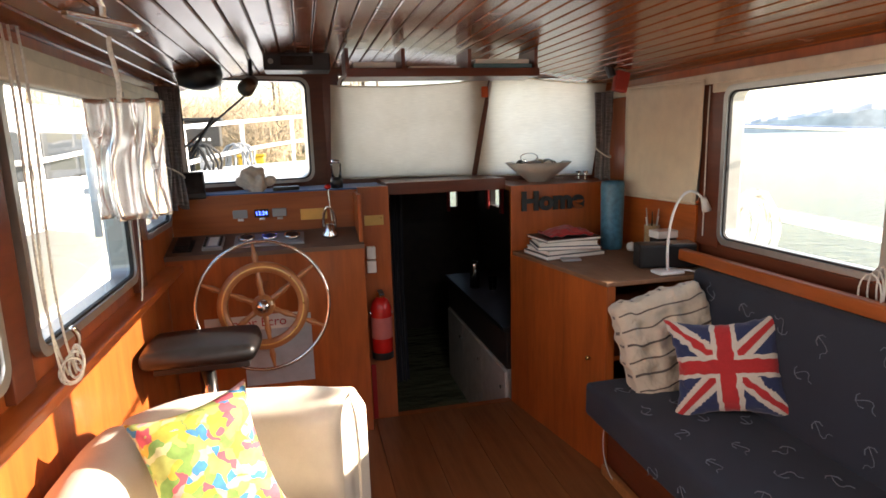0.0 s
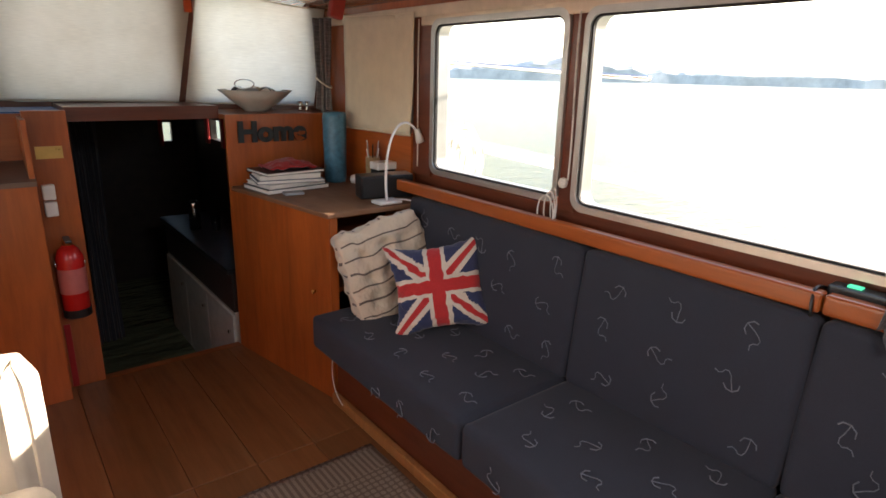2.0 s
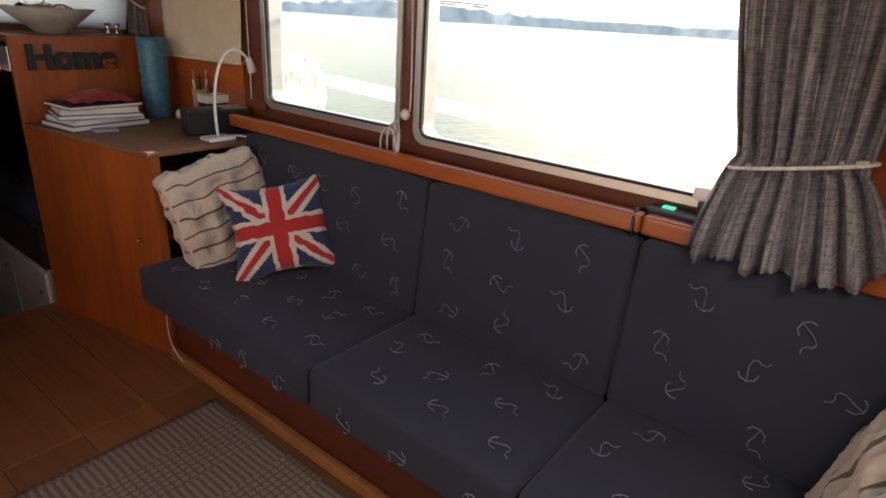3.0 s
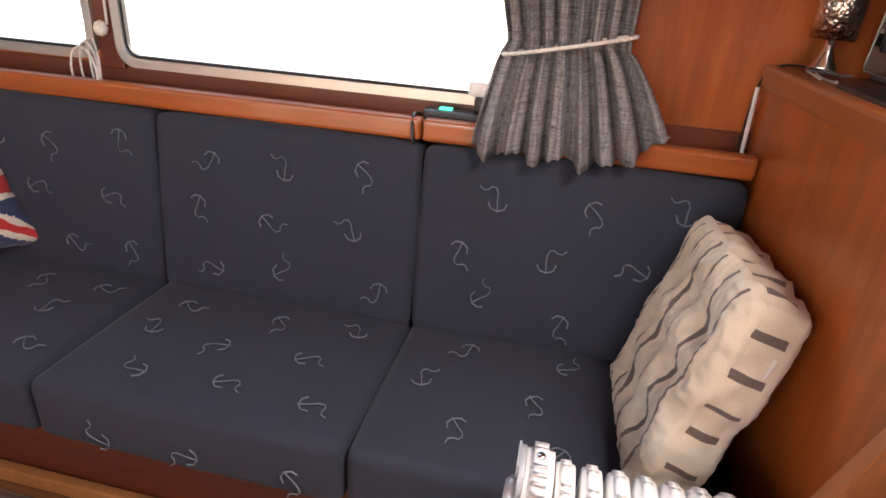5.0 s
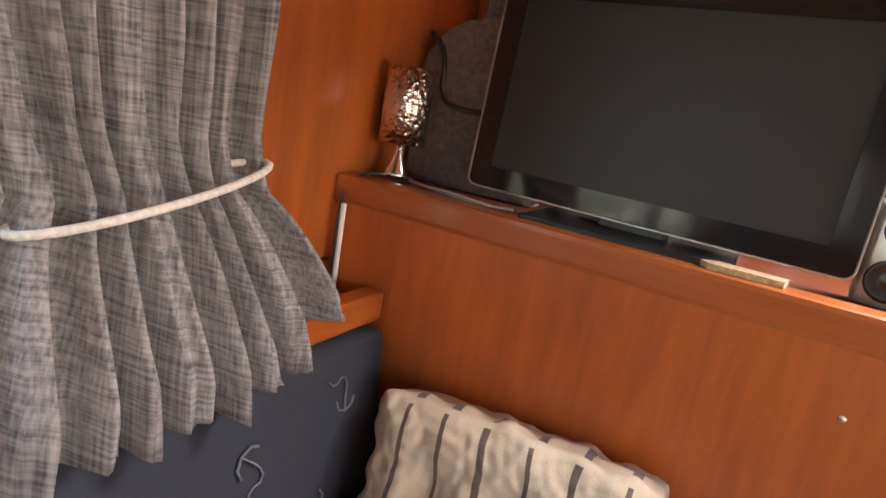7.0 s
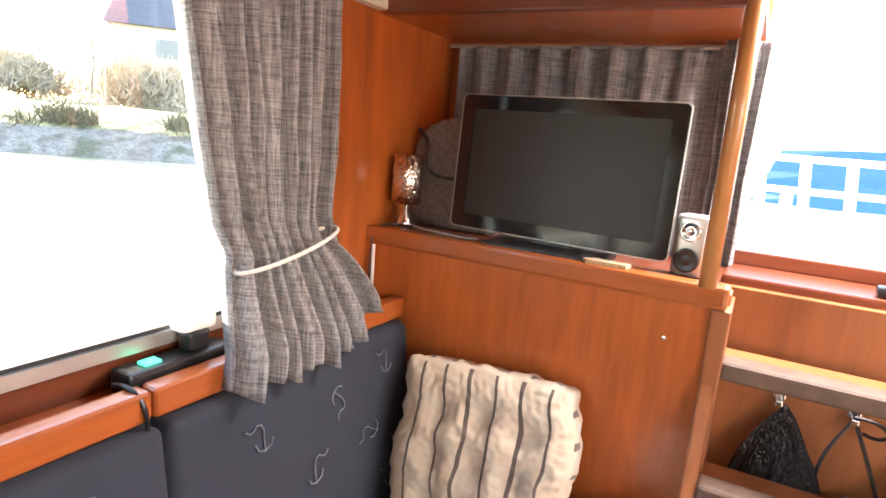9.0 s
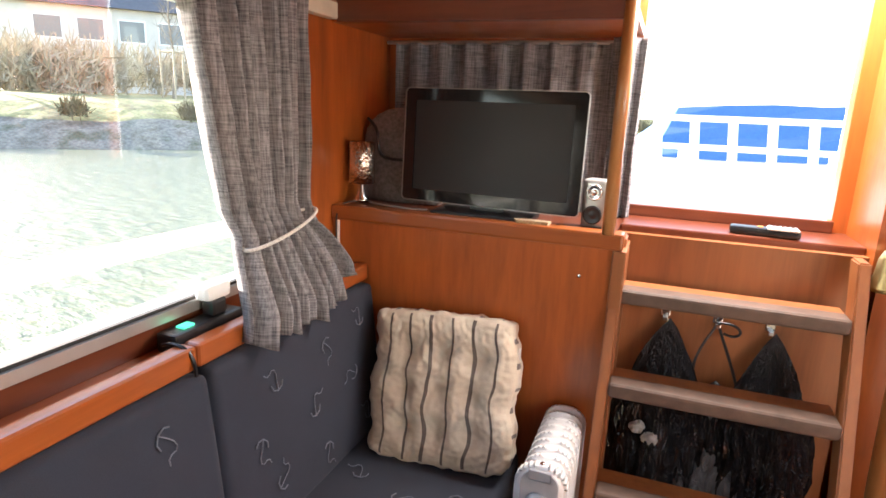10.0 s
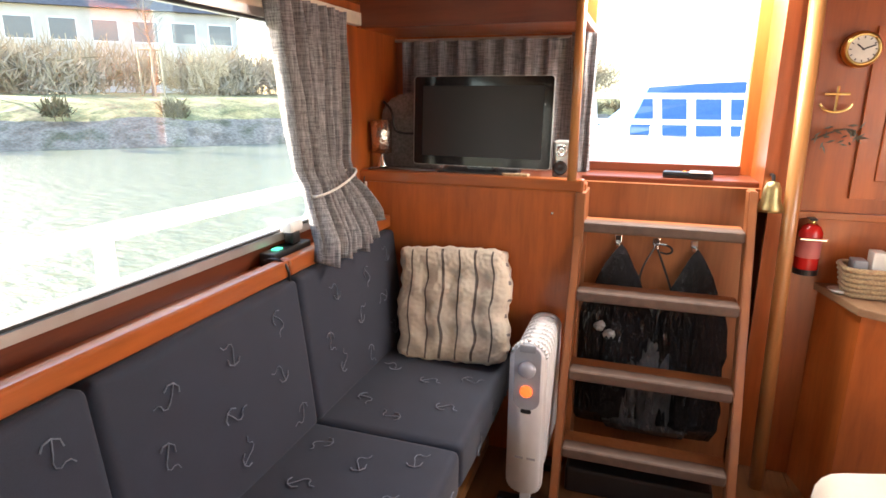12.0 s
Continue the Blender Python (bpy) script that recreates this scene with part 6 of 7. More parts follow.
single("cord_hank", bm, ROPE, "bundle of white cord tied on the ledge", "cord", "cord hanks", smooth=True)
pts = bezier((-0.63, 5.17, 1.62), (-0.63, 5.17, 1.3), (-0.62, 5.12, 1.0), (-0.63, 5.08, 0.93))
single("hanging_rope", tube(pts, 0.0028, 6), ROPE, "white twisted blind cord hanging by the window", "cord", "blind cords", smooth=True)
ob = thing("chrome_latch", (-0.63, 4.53, 0.915), "polished chrome window latch", "latch")
part("base", lathe([(0.014, 0), (0.014, 0.006), (0.007, 0.012), (0.007, 0.02)], (-0.645, 4.53, 0.916), 14), STEEL, ob, smooth=True)
part("lever", tube(bezier((-0.645, 4.53, 0.935), (-0.64, 4.53, 0.97), (-0.62, 4.52, 0.99), (-0.635, 4.50, 1.02)), 0.007, 8), STEEL, ob, smooth=True)
# starboard cords at the mullion
ob = thing("blind_chain", (1.60, 4.30, 0.94), "white blind chain with a knotted cord at the mullion", "cord")
part("chain", tube(bezier((1.598, 4.305, 1.60), (1.597, 4.31, 1.4), (1.597, 4.29, 1.2), (1.598, 4.30, 1.06)), 0.0035, 6), ROPE, ob, smooth=True)
part("knot", lathe([(0.0, 0), (0.014, 0.006), (0.018, 0.02), (0.012, 0.034), (0, 0.04)], (1.592, 4.315, 1.03), 14), ROPE, ob, smooth=True)
bm = bmesh.new()
for k in range(3):
    tube([(1.575 - 0.02 * k + 0.01 * math.sin(q), 4.335 + (0.022 + 0.012 * k) * math.sin(q), 0.965 + 0.065 * math.cos(q) - 0.01 * k) for q in [i * 0.45 for i in range(14)]], 0.003, 5, bm, True)
part("loop", bm, ROPE, ob, smooth=True)
single("blind_chain", tube(bezier((1.60, 5.185, 1.62), (1.597, 5.19, 1.4), (1.598, 5.18, 1.2), (1.60, 5.185, 0.99)), 0.003, 6), ROPE, "thin white blind chain", "cord", smooth=True)

# ---- helm ----
ob = thing("helm_console", (-0.25, 5.9, 0), "varnished mahogany steering console with instruments", "console")
part("front_panel", box((XP + 0.002, 5.755, 0.0), (0.185, 5.775, 0.955), 0.003), MAHOG, ob)
part("side_panel", box((0.166, 5.775, 0.0), (0.185, 5.99, 1.19), 0.002), MAHOG, ob)
bm = bmesh.new()
v = [bm.verts.new(q) for q in ((XP + 0.002, 5.745, 0.957), (0.187, 5.745, 0.957), (0.187, 5.98, 1.012), (XP + 0.002, 5.98, 1.012), (XP + 0.002, 5.745, 0.937), (0.187, 5.745, 0.937), (0.187, 5.98, 0.992), (XP + 0.002, 5.98, 0.992))]
for f in ((0, 1, 2, 3), (7, 6, 5, 4), (0, 4, 5, 1), (1, 5, 6, 2), (2, 6, 7, 3), (3, 7, 4, 0)):
    bm.faces.new([v[i] for i in f])
part("desk_top", bm, wood("console_top", (0.13, 0.075, 0.05), (0.20, 0.12, 0.08), (0.1, 1, 1), 0.45), ob, "dark worn console top")
part("riser", box((XP + 0.002, 5.98, 1.0), (0.185, 6.0, 1.185), 0.002), MAHOG_X, ob)
part("top_board", prism([(XP + 0.004, 5.978), (0.335, 5.978), (0.335, 6.33), (0.06, 6.33), (XP + 0.004, 6.115)], 1.185, 1.2), MAHOG_X, ob)
single("dashboard_mat", prism([(XP + 0.01, 5.99), (0.33, 5.985), (0.325, 6.32), (0.06, 6.32), (XP + 0.01, 6.105)], 1.2005, 1.207), BLUEMAT, "blue cloth mat lying on the dashboard", "mat")
SL = pose(0, 5.745, 0.957, math.degrees(math.atan2(0.055, 0.235)), 0, 0)
for x0, x1, y0, y1, h, mt, nm in ((-0.66, -0.60, 0.05, 0.16, 0.03, BLACKP, "handset"), (-0.545, -0.455, 0.04, 0.17, 0.018, GREYP, "switch_panel"), (-0.41, -0.09, 0.05, 0.19, 0.01, GREYP, "gauge_panel")):
    p = part(nm, turned(box((x0, y0, 0.0), (x1, y1, h), 0.004), SL), mt, ob)
    if nm == "switch_panel":
        part("paper_label", turned(box((x0 + 0.025, y0 + 0.02, h), (x1 - 0.025, y1 - 0.01, h + 0.001)), SL), PAPER, p, "white printed label")
        for k in range(6):
            for x in (x0 + 0.006, x1 - 0.018):
                part("switch", turned(box((x, y0 + 0.012 + 0.019 * k, h), (x + 0.012, y0 + 0.024 + 0.019 * k, h + 0.008), 0.002), SL), BLACKP, p)
    if nm == "gauge_panel":
        for k in range(3):
            part("gauge", turned(lathe([(0.038, 0), (0.038, 0.014), (0.034, 0.016), (0.031, 0.011), (0, 0.011)], (x0 + 0.055 + 0.105 * k, y0 + 0.08, h), 22), SL), [STEEL], p, "chrome rimmed gauge", True)
            part("gauge_face", turned(lathe([(0.030, 0), (0.0, 0.0005)], (x0 + 0.055 + 0.105 * k, y0 + 0.08, h + 0.0125), 22), SL), BLACKP, p)
    if nm == "handset":
        part("cradle", turned(box((x0 - 0.012, y0 - 0.01, 0.0), (x1 + 0.012, y1 + 0.01, 0.008), 0.003), SL), BLACKP, p)
for k, (x, mt) in enumerate(((-0.385, GREYP), (-0.285, BLACKP), (-0.20, GREYP))):
    p = part("instrument", box((x - 0.034, 5.968, 1.085), (x + 0.034, 5.981, 1.125), 0.003), mt, ob)
    if k == 1:
        words("clock_digits", "12:24", 0.026, pose(x, 5.9665, 1.105, 90, 0, 0), glow("blue_digits", (0.05, 0.12, 1.0), 3.0), p, 0.0005)
    part("button", box((x - 0.012, 5.964, 1.072), (x + 0.014, 5.981, 1.083), 0.002), WHITEP, p)
part("brass_plate", box((-0.10, 5.974, 1.06), (0.03, 5.981, 1.115), 0.002), BRASS, ob)
th = part("throttle", turned(lathe([(0.04, 0), (0.038, 0.012), (0.022, 0.03), (0.018, 0.06), (0, 0.062)], (0.035, 0.14, 0.0), 20), SL), STEEL, ob, smooth=True)
for s in (-0.028, 0.028):
    part("lever", tube(bezier((0.035 + s, 5.885, 1.03), (0.035 + s, 5.87, 1.08), (0.035 + s, 5.86, 1.11), (0.03, 5.85, 1.135)), 0.007, 8), STEEL, th, smooth=True)
part("lever_knob", lathe([(0, 0), (0.016, 0.008), (0.016, 0.022), (0, 0.03)], (0.04, 5.96, 1.205), 14), REDPAINT, ob, "small red knob", True)
part("lever_rod", rod((0.05, 5.95, 1.05), (0.04, 5.96, 1.21), 0.003, None, 6), STEEL, ob)
part("notice", box((-0.40, 5.751, 0.31), (-0.085, 5.7555, 0.645)), plain("pale_grey_sheet", (0.42, 0.44, 0.46), 0.5), ob, "pale grey notice sheet")
sg = part("sign", box((-0.56, 5.746, 0.585), (-0.13, 5.7512, 0.655)), PAPER, ob, "white name strip with red letters")
words("sign_letters", "Motor Ecro", 0.062, pose(-0.345, 5.7445, 0.62, 90, 0, 0), plain("red_print", (0.45, 0.03, 0.03), 0.5), sg, 0.0005)
# steering wheel
HUB = Vector((-0.274, 5.50, 0.765))
WM = Matrix.Translation(HUB) @ Matrix.Rotation(radians(82), 4, 'X')
ob = thing("steering_wheel", HUB, "wooden spoked steering wheel with a steel outer ring", "steering wheel")
def circle(r, n=48):
    return [(r * math.cos(2 * math.pi * k / n), r * math.sin(2 * math.pi * k / n), 0) for k in range(n)]
part("outer_ring", turned(tube(circle(0.272, 64), 0.0075, 10, None, True), WM), STEEL, ob, "polished steel ring", True)
WHEELWOOD = wood("wheel_teak", (0.30, 0.11, 0.035), (0.46, 0.20, 0.07), (1, 1, 1), 0.3, coat=0.4)
part("rim", turned(lathe([(0.148, -0.014), (0.182, -0.014), (0.187, -0.006), (0.187, 0.008), (0.182, 0.016), (0.148, 0.016), (0.143, 0.008), (0.143, -0.006), (0.148, -0.014)], (0, 0, 0), 56), WM), WHEELWOOD, ob, smooth=True)
part("rim_groove", turned(lathe([(0.162, 0.0165), (0.168, 0.0165), (0.168, 0.0175), (0.162, 0.0175), (0.162, 0.0165)], (0, 0, 0), 48), WM), BRASS, ob)
for k in range(6):
    a = radians(96 + 60 * k)
    sp = lathe([(0.009, 0.03), (0.013, 0.05), (0.010, 0.075), (0.014, 0.10), (0.009, 0.13), (0.010, 0.19), (0.013, 0.215), (0.008, 0.24), (0.006, 0.265)], (0, 0, 0), 12)
    part("spoke", turned(sp, WM @ Matrix.Rotation(a, 4, 'Z') @ Matrix.Rotation(radians(90), 4, 'Y')), WHEELWOOD, ob, smooth=True)
part("hub", turned(lathe([(0.045, -0.02), (0.048, 0.0), (0.045, 0.02), (0.0, 0.022)], (0, 0, 0), 28), WM), WHEELWOOD, ob, smooth=True)
part("hub_cap", turned(lathe([(0.028, 0.02), (0.030, 0.035), (0.022, 0.05), (0.0, 0.055)], (0, 0, 0), 24), WM), STEEL, ob, "chrome hub cap", True)
part("shaft", rod(HUB, HUB + Vector((0, 0.25, 0.035)), 0.018, None, 12), STEEL, ob)
# things on the dashboard
own = bmesh.new()
bmesh.ops.create_icosphere(own, subdivisions=4, radius=0.055)
for v in own.verts:
    p = v.co.copy()
    v.co = Vector((p.x * 1.15, p.y * 0.8, p.z * 0.95 + (0.02 if p.z > 0 else 0))) * (1 + 0.45 * noise.noise(p * 26))
for sx, tilt in ((-0.062, 24), (0.066, -20)):
    bmesh.ops.create_icosphere(own, subdivisions=3, radius=0.026, matrix=pose(sx, -0.004, 0.002, 0, tilt, 0) @ Matrix.Diagonal((1.35, 0.7, 1.0, 1)))
own.transform(pose(-0.305, 6.04, 1.255))
single("white_ornament", own, plain("rough_white_stone", (0.62, 0.57, 0.49), 0.9, vary=0.15, scale=60, grain=0.4), "rough pale stone ornament on the dashboard", "ornament", smooth=True)
ob = thing("chart_plotter", (-0.60, 6.0, 1.207), "black plotter screen on a bracket", "plotter")
part("case", turned(box((-0.055, -0.015, 0.0), (0.055, 0.015, 0.13), 0.008), pose(-0.585, 5.965, 1.19, -14, 0, 12)), BLACKP, ob)
part("screen", turned(box((-0.045, -0.018, 0.025), (0.045, -0.0145, 0.12)), pose(-0.585, 5.965, 1.19, -14, 0, 12)), SCREEN, ob)
part("foot", box((-0.61, 5.96, 1.2072), (-0.56, 6.01, 1.215)), BLACKP, ob)
ob = thing("pepper_mill", (0.09, 6.05, 1.207), "clear mill with a black base on the dashboard", "mill")
part("base", lathe([(0.030, 0), (0.032, 0.035), (0.026, 0.055), (0, 0.055)], (0.09, 6.03, 1.2075), 20), BLACKP, ob, smooth=True)
part("jar", lathe([(0.025, 0.055), (0.027, 0.12), (0.024, 0.125), (0.0, 0.125)], (0.09, 6.03, 1.2075), 20), CLEARG, ob, smooth=True)
part("cap", lathe([(0.022, 0.125), (0.024, 0.14), (0, 0.145)], (0.09, 6.03, 1.2075), 20), STEEL, ob, smooth=True)
single("sunglasses_case", turned(prism(rounded(0.13, 0.05, 0.02), 0, 0.02, None, 0.005), pose(-0.16, 6.02, 1.2075, 0, 0, 12)), BLACKP, "small black case on the blue mat", "case")
ob = thing("wiper", (-0.5, 6.25, 1.3), "black windscreen wiper arm outside", "wiper")
part("arm", rod((-0.66, 6.2, 1.42), (-0.28, 6.32, 1.74), 0.006, None, 6), BLACKP, ob)
part("blade", rod((-0.62, 6.21, 1.40), (-0.50, 6.24, 1.58), 0.008, None, 6), RUBBER, ob)
# extinguisher and sockets on the jamb
def extinguisher(at, r, h, label):
    ob = thing("fire_extinguisher", at, label, "fire extinguisher", "extinguishers")
    b = Vector(at)
    part("cylinder", lathe([(r * 0.9, 0), (r, 0.01), (r, h * 0.72), (r * 0.75, h * 0.82), (r * 0.35, h * 0.87), (0, h * 0.87)], b, 24), REDPAINT, ob, smooth=True)
    part("valve", lathe([(r * 0.33, 0), (r * 0.33, h * 0.08), (0, h * 0.09)], b + Vector((0, 0, h * 0.86)), 14), BRASS, ob, smooth=True)
    part("lever", box(b + Vector((-0.012, -r * 1.3, h * 0.93)), b + Vector((0.012, r * 0.5, h * 0.96)), 0.003), BLACKP, ob)
    part("label", lathe([(r + 0.0008, h * 0.3), (r + 0.0008, h * 0.6)], b, 24, None, None, False), plain("pale_red_label", (0.50, 0.14, 0.12), 0.5), ob, "printed label", True)
    part("bracket", box(b + Vector((-r - 0.004, -0.004, h * 0.62)), b + Vector((r + 0.004, r + 0.012, h * 0.66)), 0.002), STEEL, ob)
    part("foot_band", lathe([(r + 0.002, 0.0), (r + 0.002, h * 0.1)], b, 24, None, None, False), BLACKP, ob)
    return ob


extinguisher((0.258, 5.815, 0.36), 0.052, 0.36, "red fire extinguisher with a black base on the jamb")
for z in (0.79, 0.86):
    single("wall_socket", box((0.205, 5.845, z), (0.25, 5.879, z + 0.062), 0.006), WHITEP, "white plastic wall socket", "socket", "wall sockets")
single("red_strap", box((0.20, 5.872, 0.0), (0.225, 5.8795, 0.30), 0.002), REDCLOTH, "red webbing strap hanging down the jamb", "strap")
single("brass_jamb_plate", prism([(0.205, 0), (0.30, 0), (0.30, 0.05), (0.205, 0.05)], 0, 0.003), BRASS, "dull brass plate on the jamb", "plate").matrix_basis = pose(0.2525, 5.88, 1.075, 90, 0, 0) @ pose(0, -0.025, 0)
# helm seat
ob = thing("helm_stool", (-0.48, 5.27, 0), "black leather helm seat on a steel post", "seat")
part("cushion", slab((-0.68, 5.12, 0.660), (-0.29, 5.40, 0.722), 0.028, 0.018), BLACKL, ob, smooth=True)
part("pan", box((-0.64, 5.14, 0.635), (-0.31, 5.38, 0.656), 0.004), BLACKP, ob)
part("post", rod((-0.48, 5.27, 0.0), (-0.48, 5.27, 0.636), 0.03, None, 14), STEEL, ob, smooth=True)
part("flange", lathe([(0.11, 0), (0.11, 0.01), (0.04, 0.02)], (-0.48, 5.27, 0), 20), STEEL, ob, smooth=True)

# ---- armchair ----
ob = thing("armchair", (-0.3, 4.4, 0), "ivory upholstered tub armchair with a loose cover", "armchair")
part("base", slab((-0.52, 4.00, 0.05), (0.02, 4.58, 0.30), 0.04, 0.01), BEIGE, ob, smooth=True)
part("seat_cushion", slab((-0.47, 3.95, 0.29), (0.045, 4.50, 0.46), 0.06, 0.03), BEIGE, ob, smooth=True)


def rolled_back(line, tops, half, foot):
    """A stuffed chair back swept along a plan line, with a rounded top; tops: its height at each point."""
    bm = bmesh.new()
    rows = []
    n = len(line)
    for i, (x, y) in enumerate(line):
        a, b = line[max(0, i - 1)], line[min(n - 1, i + 1)]
        d = Vector((b[0] - a[0], b[1] - a[1], 0)).normalized()
        side = Vector((-d.y, d.x, 0))
        squeeze = 1 - 0.35 * (i in (0, n - 1))
        prof = [(-1, foot), (-1.04, 0.3)] + [(-math.cos(radians(q)), tops[i] - half * 0.85 + half * 0.85 * math.sin(radians(q)) * squeeze) for q in range(0, 181, 15)] + [(1.04, 0.3), (1, foot)]
        rows.append([bm.verts.new(Vector((x, y, z)) + side * half * u * squeeze + 0.007 * noise.noise_vector(Vector((x, y, z)) * 8)) for u, z in prof])
    for a, b in zip(rows, rows[1:]):
        for k in range(len(a) - 1):
            bm.faces.new((a[k], a[k + 1], b[k + 1], b[k]))
        bm.faces.new((a[-1], a[0], b[0], b[-1]))
    bm.faces.new(rows[0][::-1])
    bm.faces.new(rows[-1])
    bmesh.ops.recalc_face_normals(bm, faces=bm.faces[:])
    return bm


BACKLINE = [(0.02, 4.585)] + [(p.x, p.y) for p in bezier((0.015, 4.59, 0), (-0.22, 4.66, 0), (-0.45, 4.68, 0), (-0.55, 4.52, 0), 14)]
ARMLINE = [(p.x, p.y) for p in bezier((-0.54, 4.55, 0), (-0.605, 4.38, 0), (-0.595, 4.18, 0), (-0.55, 3.96, 0), 14)] + [(-0.549, 3.955)]
part("backrest", rolled_back(BACKLINE, [0.74 + 0.012 * (i / 15) for i in range(16)], 0.095, 0.08), BEIGE, ob, smooth=True)
part("armrest", rolled_back(ARMLINE, [0.752 - 0.07 * (i / 15) ** 1.5 for i in range(16)], 0.095, 0.08), BEIGE, ob, smooth=True)
part("seam", tube([(0.025, 4.50, 0.16), (0.027, 4.50, 0.60), (0.023, 4.512, 0.69), (0.015, 4.55, 0.728), (0.015, 4.62, 0.728), (0.021, 4.67, 0.68)], 0.004, 6), BEIGE, ob, smooth=True)
for x in (-0.48, -0.02):
    for y in (4.04, 4.54):
        part("leg", rod((x, y, 0.0), (x, y, 0.08), 0.018, 0.024, 10), DARKWOOD, ob)


def floral():
    m, n, b = base("floral_print", 0.85)
    v = mapped(n, (1, 1, 1))
    vo = n.nodes.new("ShaderNodeTexVoronoi")
    vo.inputs["Scale"].default_value = 44
    vo.inputs["Randomness"].default_value = 1.0
    ws = noise_tex(n, v, 9, 3)
    mv = mix(n, v, ws, 0.12)
    n.links.new(mv, vo.inputs["Vector"])
    sep = n.nodes.new("ShaderNodeSeparateColor")
    n.links.new(vo.outputs["Color"], sep.inputs[0])
    r = n.nodes.new("ShaderNodeValToRGB")
    r.color_ramp.interpolation = 'CONSTANT'
    e = r.color_ramp.elements
    cols = [(0.0, (0.42, 0.45, 0.12)), (0.26, (0.62, 0.58, 0.30)), (0.44, (0.62, 0.10, 0.13)), (0.56, (0.70, 0.40, 0.05)), (0.66, (0.05, 0.22, 0.42)), (0.78, (0.20, 0.34, 0.08)), (0.9, (0.72, 0.36, 0.33))]
    while len(e) < len(cols):
        e.new(0.5)
    for k, (p, c) in zip(e, cols):
        k.position, k.color = p, (*c, 1)
    n.links.new(sep.outputs[0], r.inputs[0])
    pet = noise_tex(n, v, 34, 4)
    n.links.new(mix(n, r.outputs[0], ramp(n, pet, [(0.3, (0.6, 0.6, 0.6)), (0.65, (0.95, 0.95, 0.92))]), 1.0, 'MULTIPLY'), b.inputs["Base Color"])
    return m


ob = thing("floral_cushion", (-0.36, 4.38, 0.45), "bright floral cushion with reds, greens and blues on the armchair", "cushion")
m = pose(-0.335, 4.365, 0.685) @ Matrix.Rotation(radians(20), 4, 'Z') @ Matrix.Rotation(radians(-26), 4, 'X') @ Matrix.Rotation(radians(-8), 4, 'Y')
part("cover", turned(pad(0.285, 0.33, 0.13, None, lambda u, v, s: 0, 40, pinch=0.15), m), floral(), ob)
ob = thing("footstool", (-0.3, 3.5, 0), "low ivory upholstered footstool", "footstool")
bm = slab((-0.62, 3.14, 0.06), (0.10, 3.72, 0.45), 0.07, 0.02)
for v in bm.verts:
    if v.co.y < 3.35 and v.co.x > -0.2:
        v.co.y += 0.10 * max(0, (v.co.x + 0.2) / 0.3) * (3.35 - v.co.y) / 0.21
part("cover", bm, BEIGE, ob, smooth=True)
for x in (-0.56, 0.02):
    for y in (3.3, 3.66):
        part("leg", rod((x, y, 0.0), (x, y, 0.09), 0.018, 0.022, 10), DARKWOOD, ob)

# ---- front cabin ----
ob = thing("galley_cabinet", (1.1, 6.7, -0.55), "pale grey cabinet with a dark worktop in the front cabin", "cabinet")
part("body", box((0.975, 5.97, -0.55), (1.52, 7.35, 0.14), 0.003), plain("pale_laminate", (0.50, 0.49, 0.46), 0.5), ob)
# added dark block, fills the unlit stretch between pale body and worktop
part("drawer_front", box((0.972, 5.972, 0.142), (1.52, 7.348, 0.359), 0.003), SHADEDARK, ob, "dark band standing in for shade under the worktop")
part("worktop", box((0.95, 5.965, 0.36), (1.54, 7.37, 0.39), 0.004), BLACKP, ob)
for y in (5.975, 6.435, 6.895):
    d = part("door", box((0.961, y, -0.50), (0.975, y + 0.452, 0.125), 0.003), plain("cabinet_door", (0.58, 0.57, 0.53), 0.45), ob)
    part("handle", lathe([(0.008, 0), (0.012, 0.014), (0, 0.018)], (0.961, y + 0.05, 0.02), 12, None, (-1, 0, 0)), STEEL, d)
single("steel_flask", lathe([(0.035, 0), (0.035, 0.17), (0.028, 0.19), (0, 0.19)], (1.06, 6.9, 0.391), 18), STEEL, "steel flask on the worktop", "flask", smooth=True)
single("glass_tumbler", lathe([(0.025, 0), (0.032, 0.09), (0.030, 0.09), (0.023, 0.004), (0, 0.004)], (1.16, 6.8, 0.391), 18), CLEARG, "clear tumbler on the worktop", "glass", smooth=True)
drape("berth_curtain", (0.55, 7.3, 0), 0.16, 0.12, 0.16, -0.45, 0.3, 1.13, (1, 0, 0), (0, -1, 0), cloth("dark_blue_cloth", (0.06, 0.065, 0.085), (0.04, 0.04, 0.06), 300), "dark grey curtain hanging in the front cabin", 4, False, 0.02)
for y in (7.69, 8.08):
    single("red_curtain", box((1.52, y - 0.035, 0.80), (1.546, y + 0.035, 1.10), 0.01), REDCLOTH, "small red curtain beside the cabin window", "curtain", "red curtains")
single("red_curtain", box((1.26, 8.52, 0.74), (1.295, 8.546, 1.05), 0.01), REDCLOTH, "small red curtain beside the cabin window", "curtain", "red curtains")
tagged(part("step_1", box((0.36, 5.93, -0.32), (0.80, 6.16, -0.28), 0.004), DARKWOOD), "dark step down to the front cabin", "step", kind="structure")

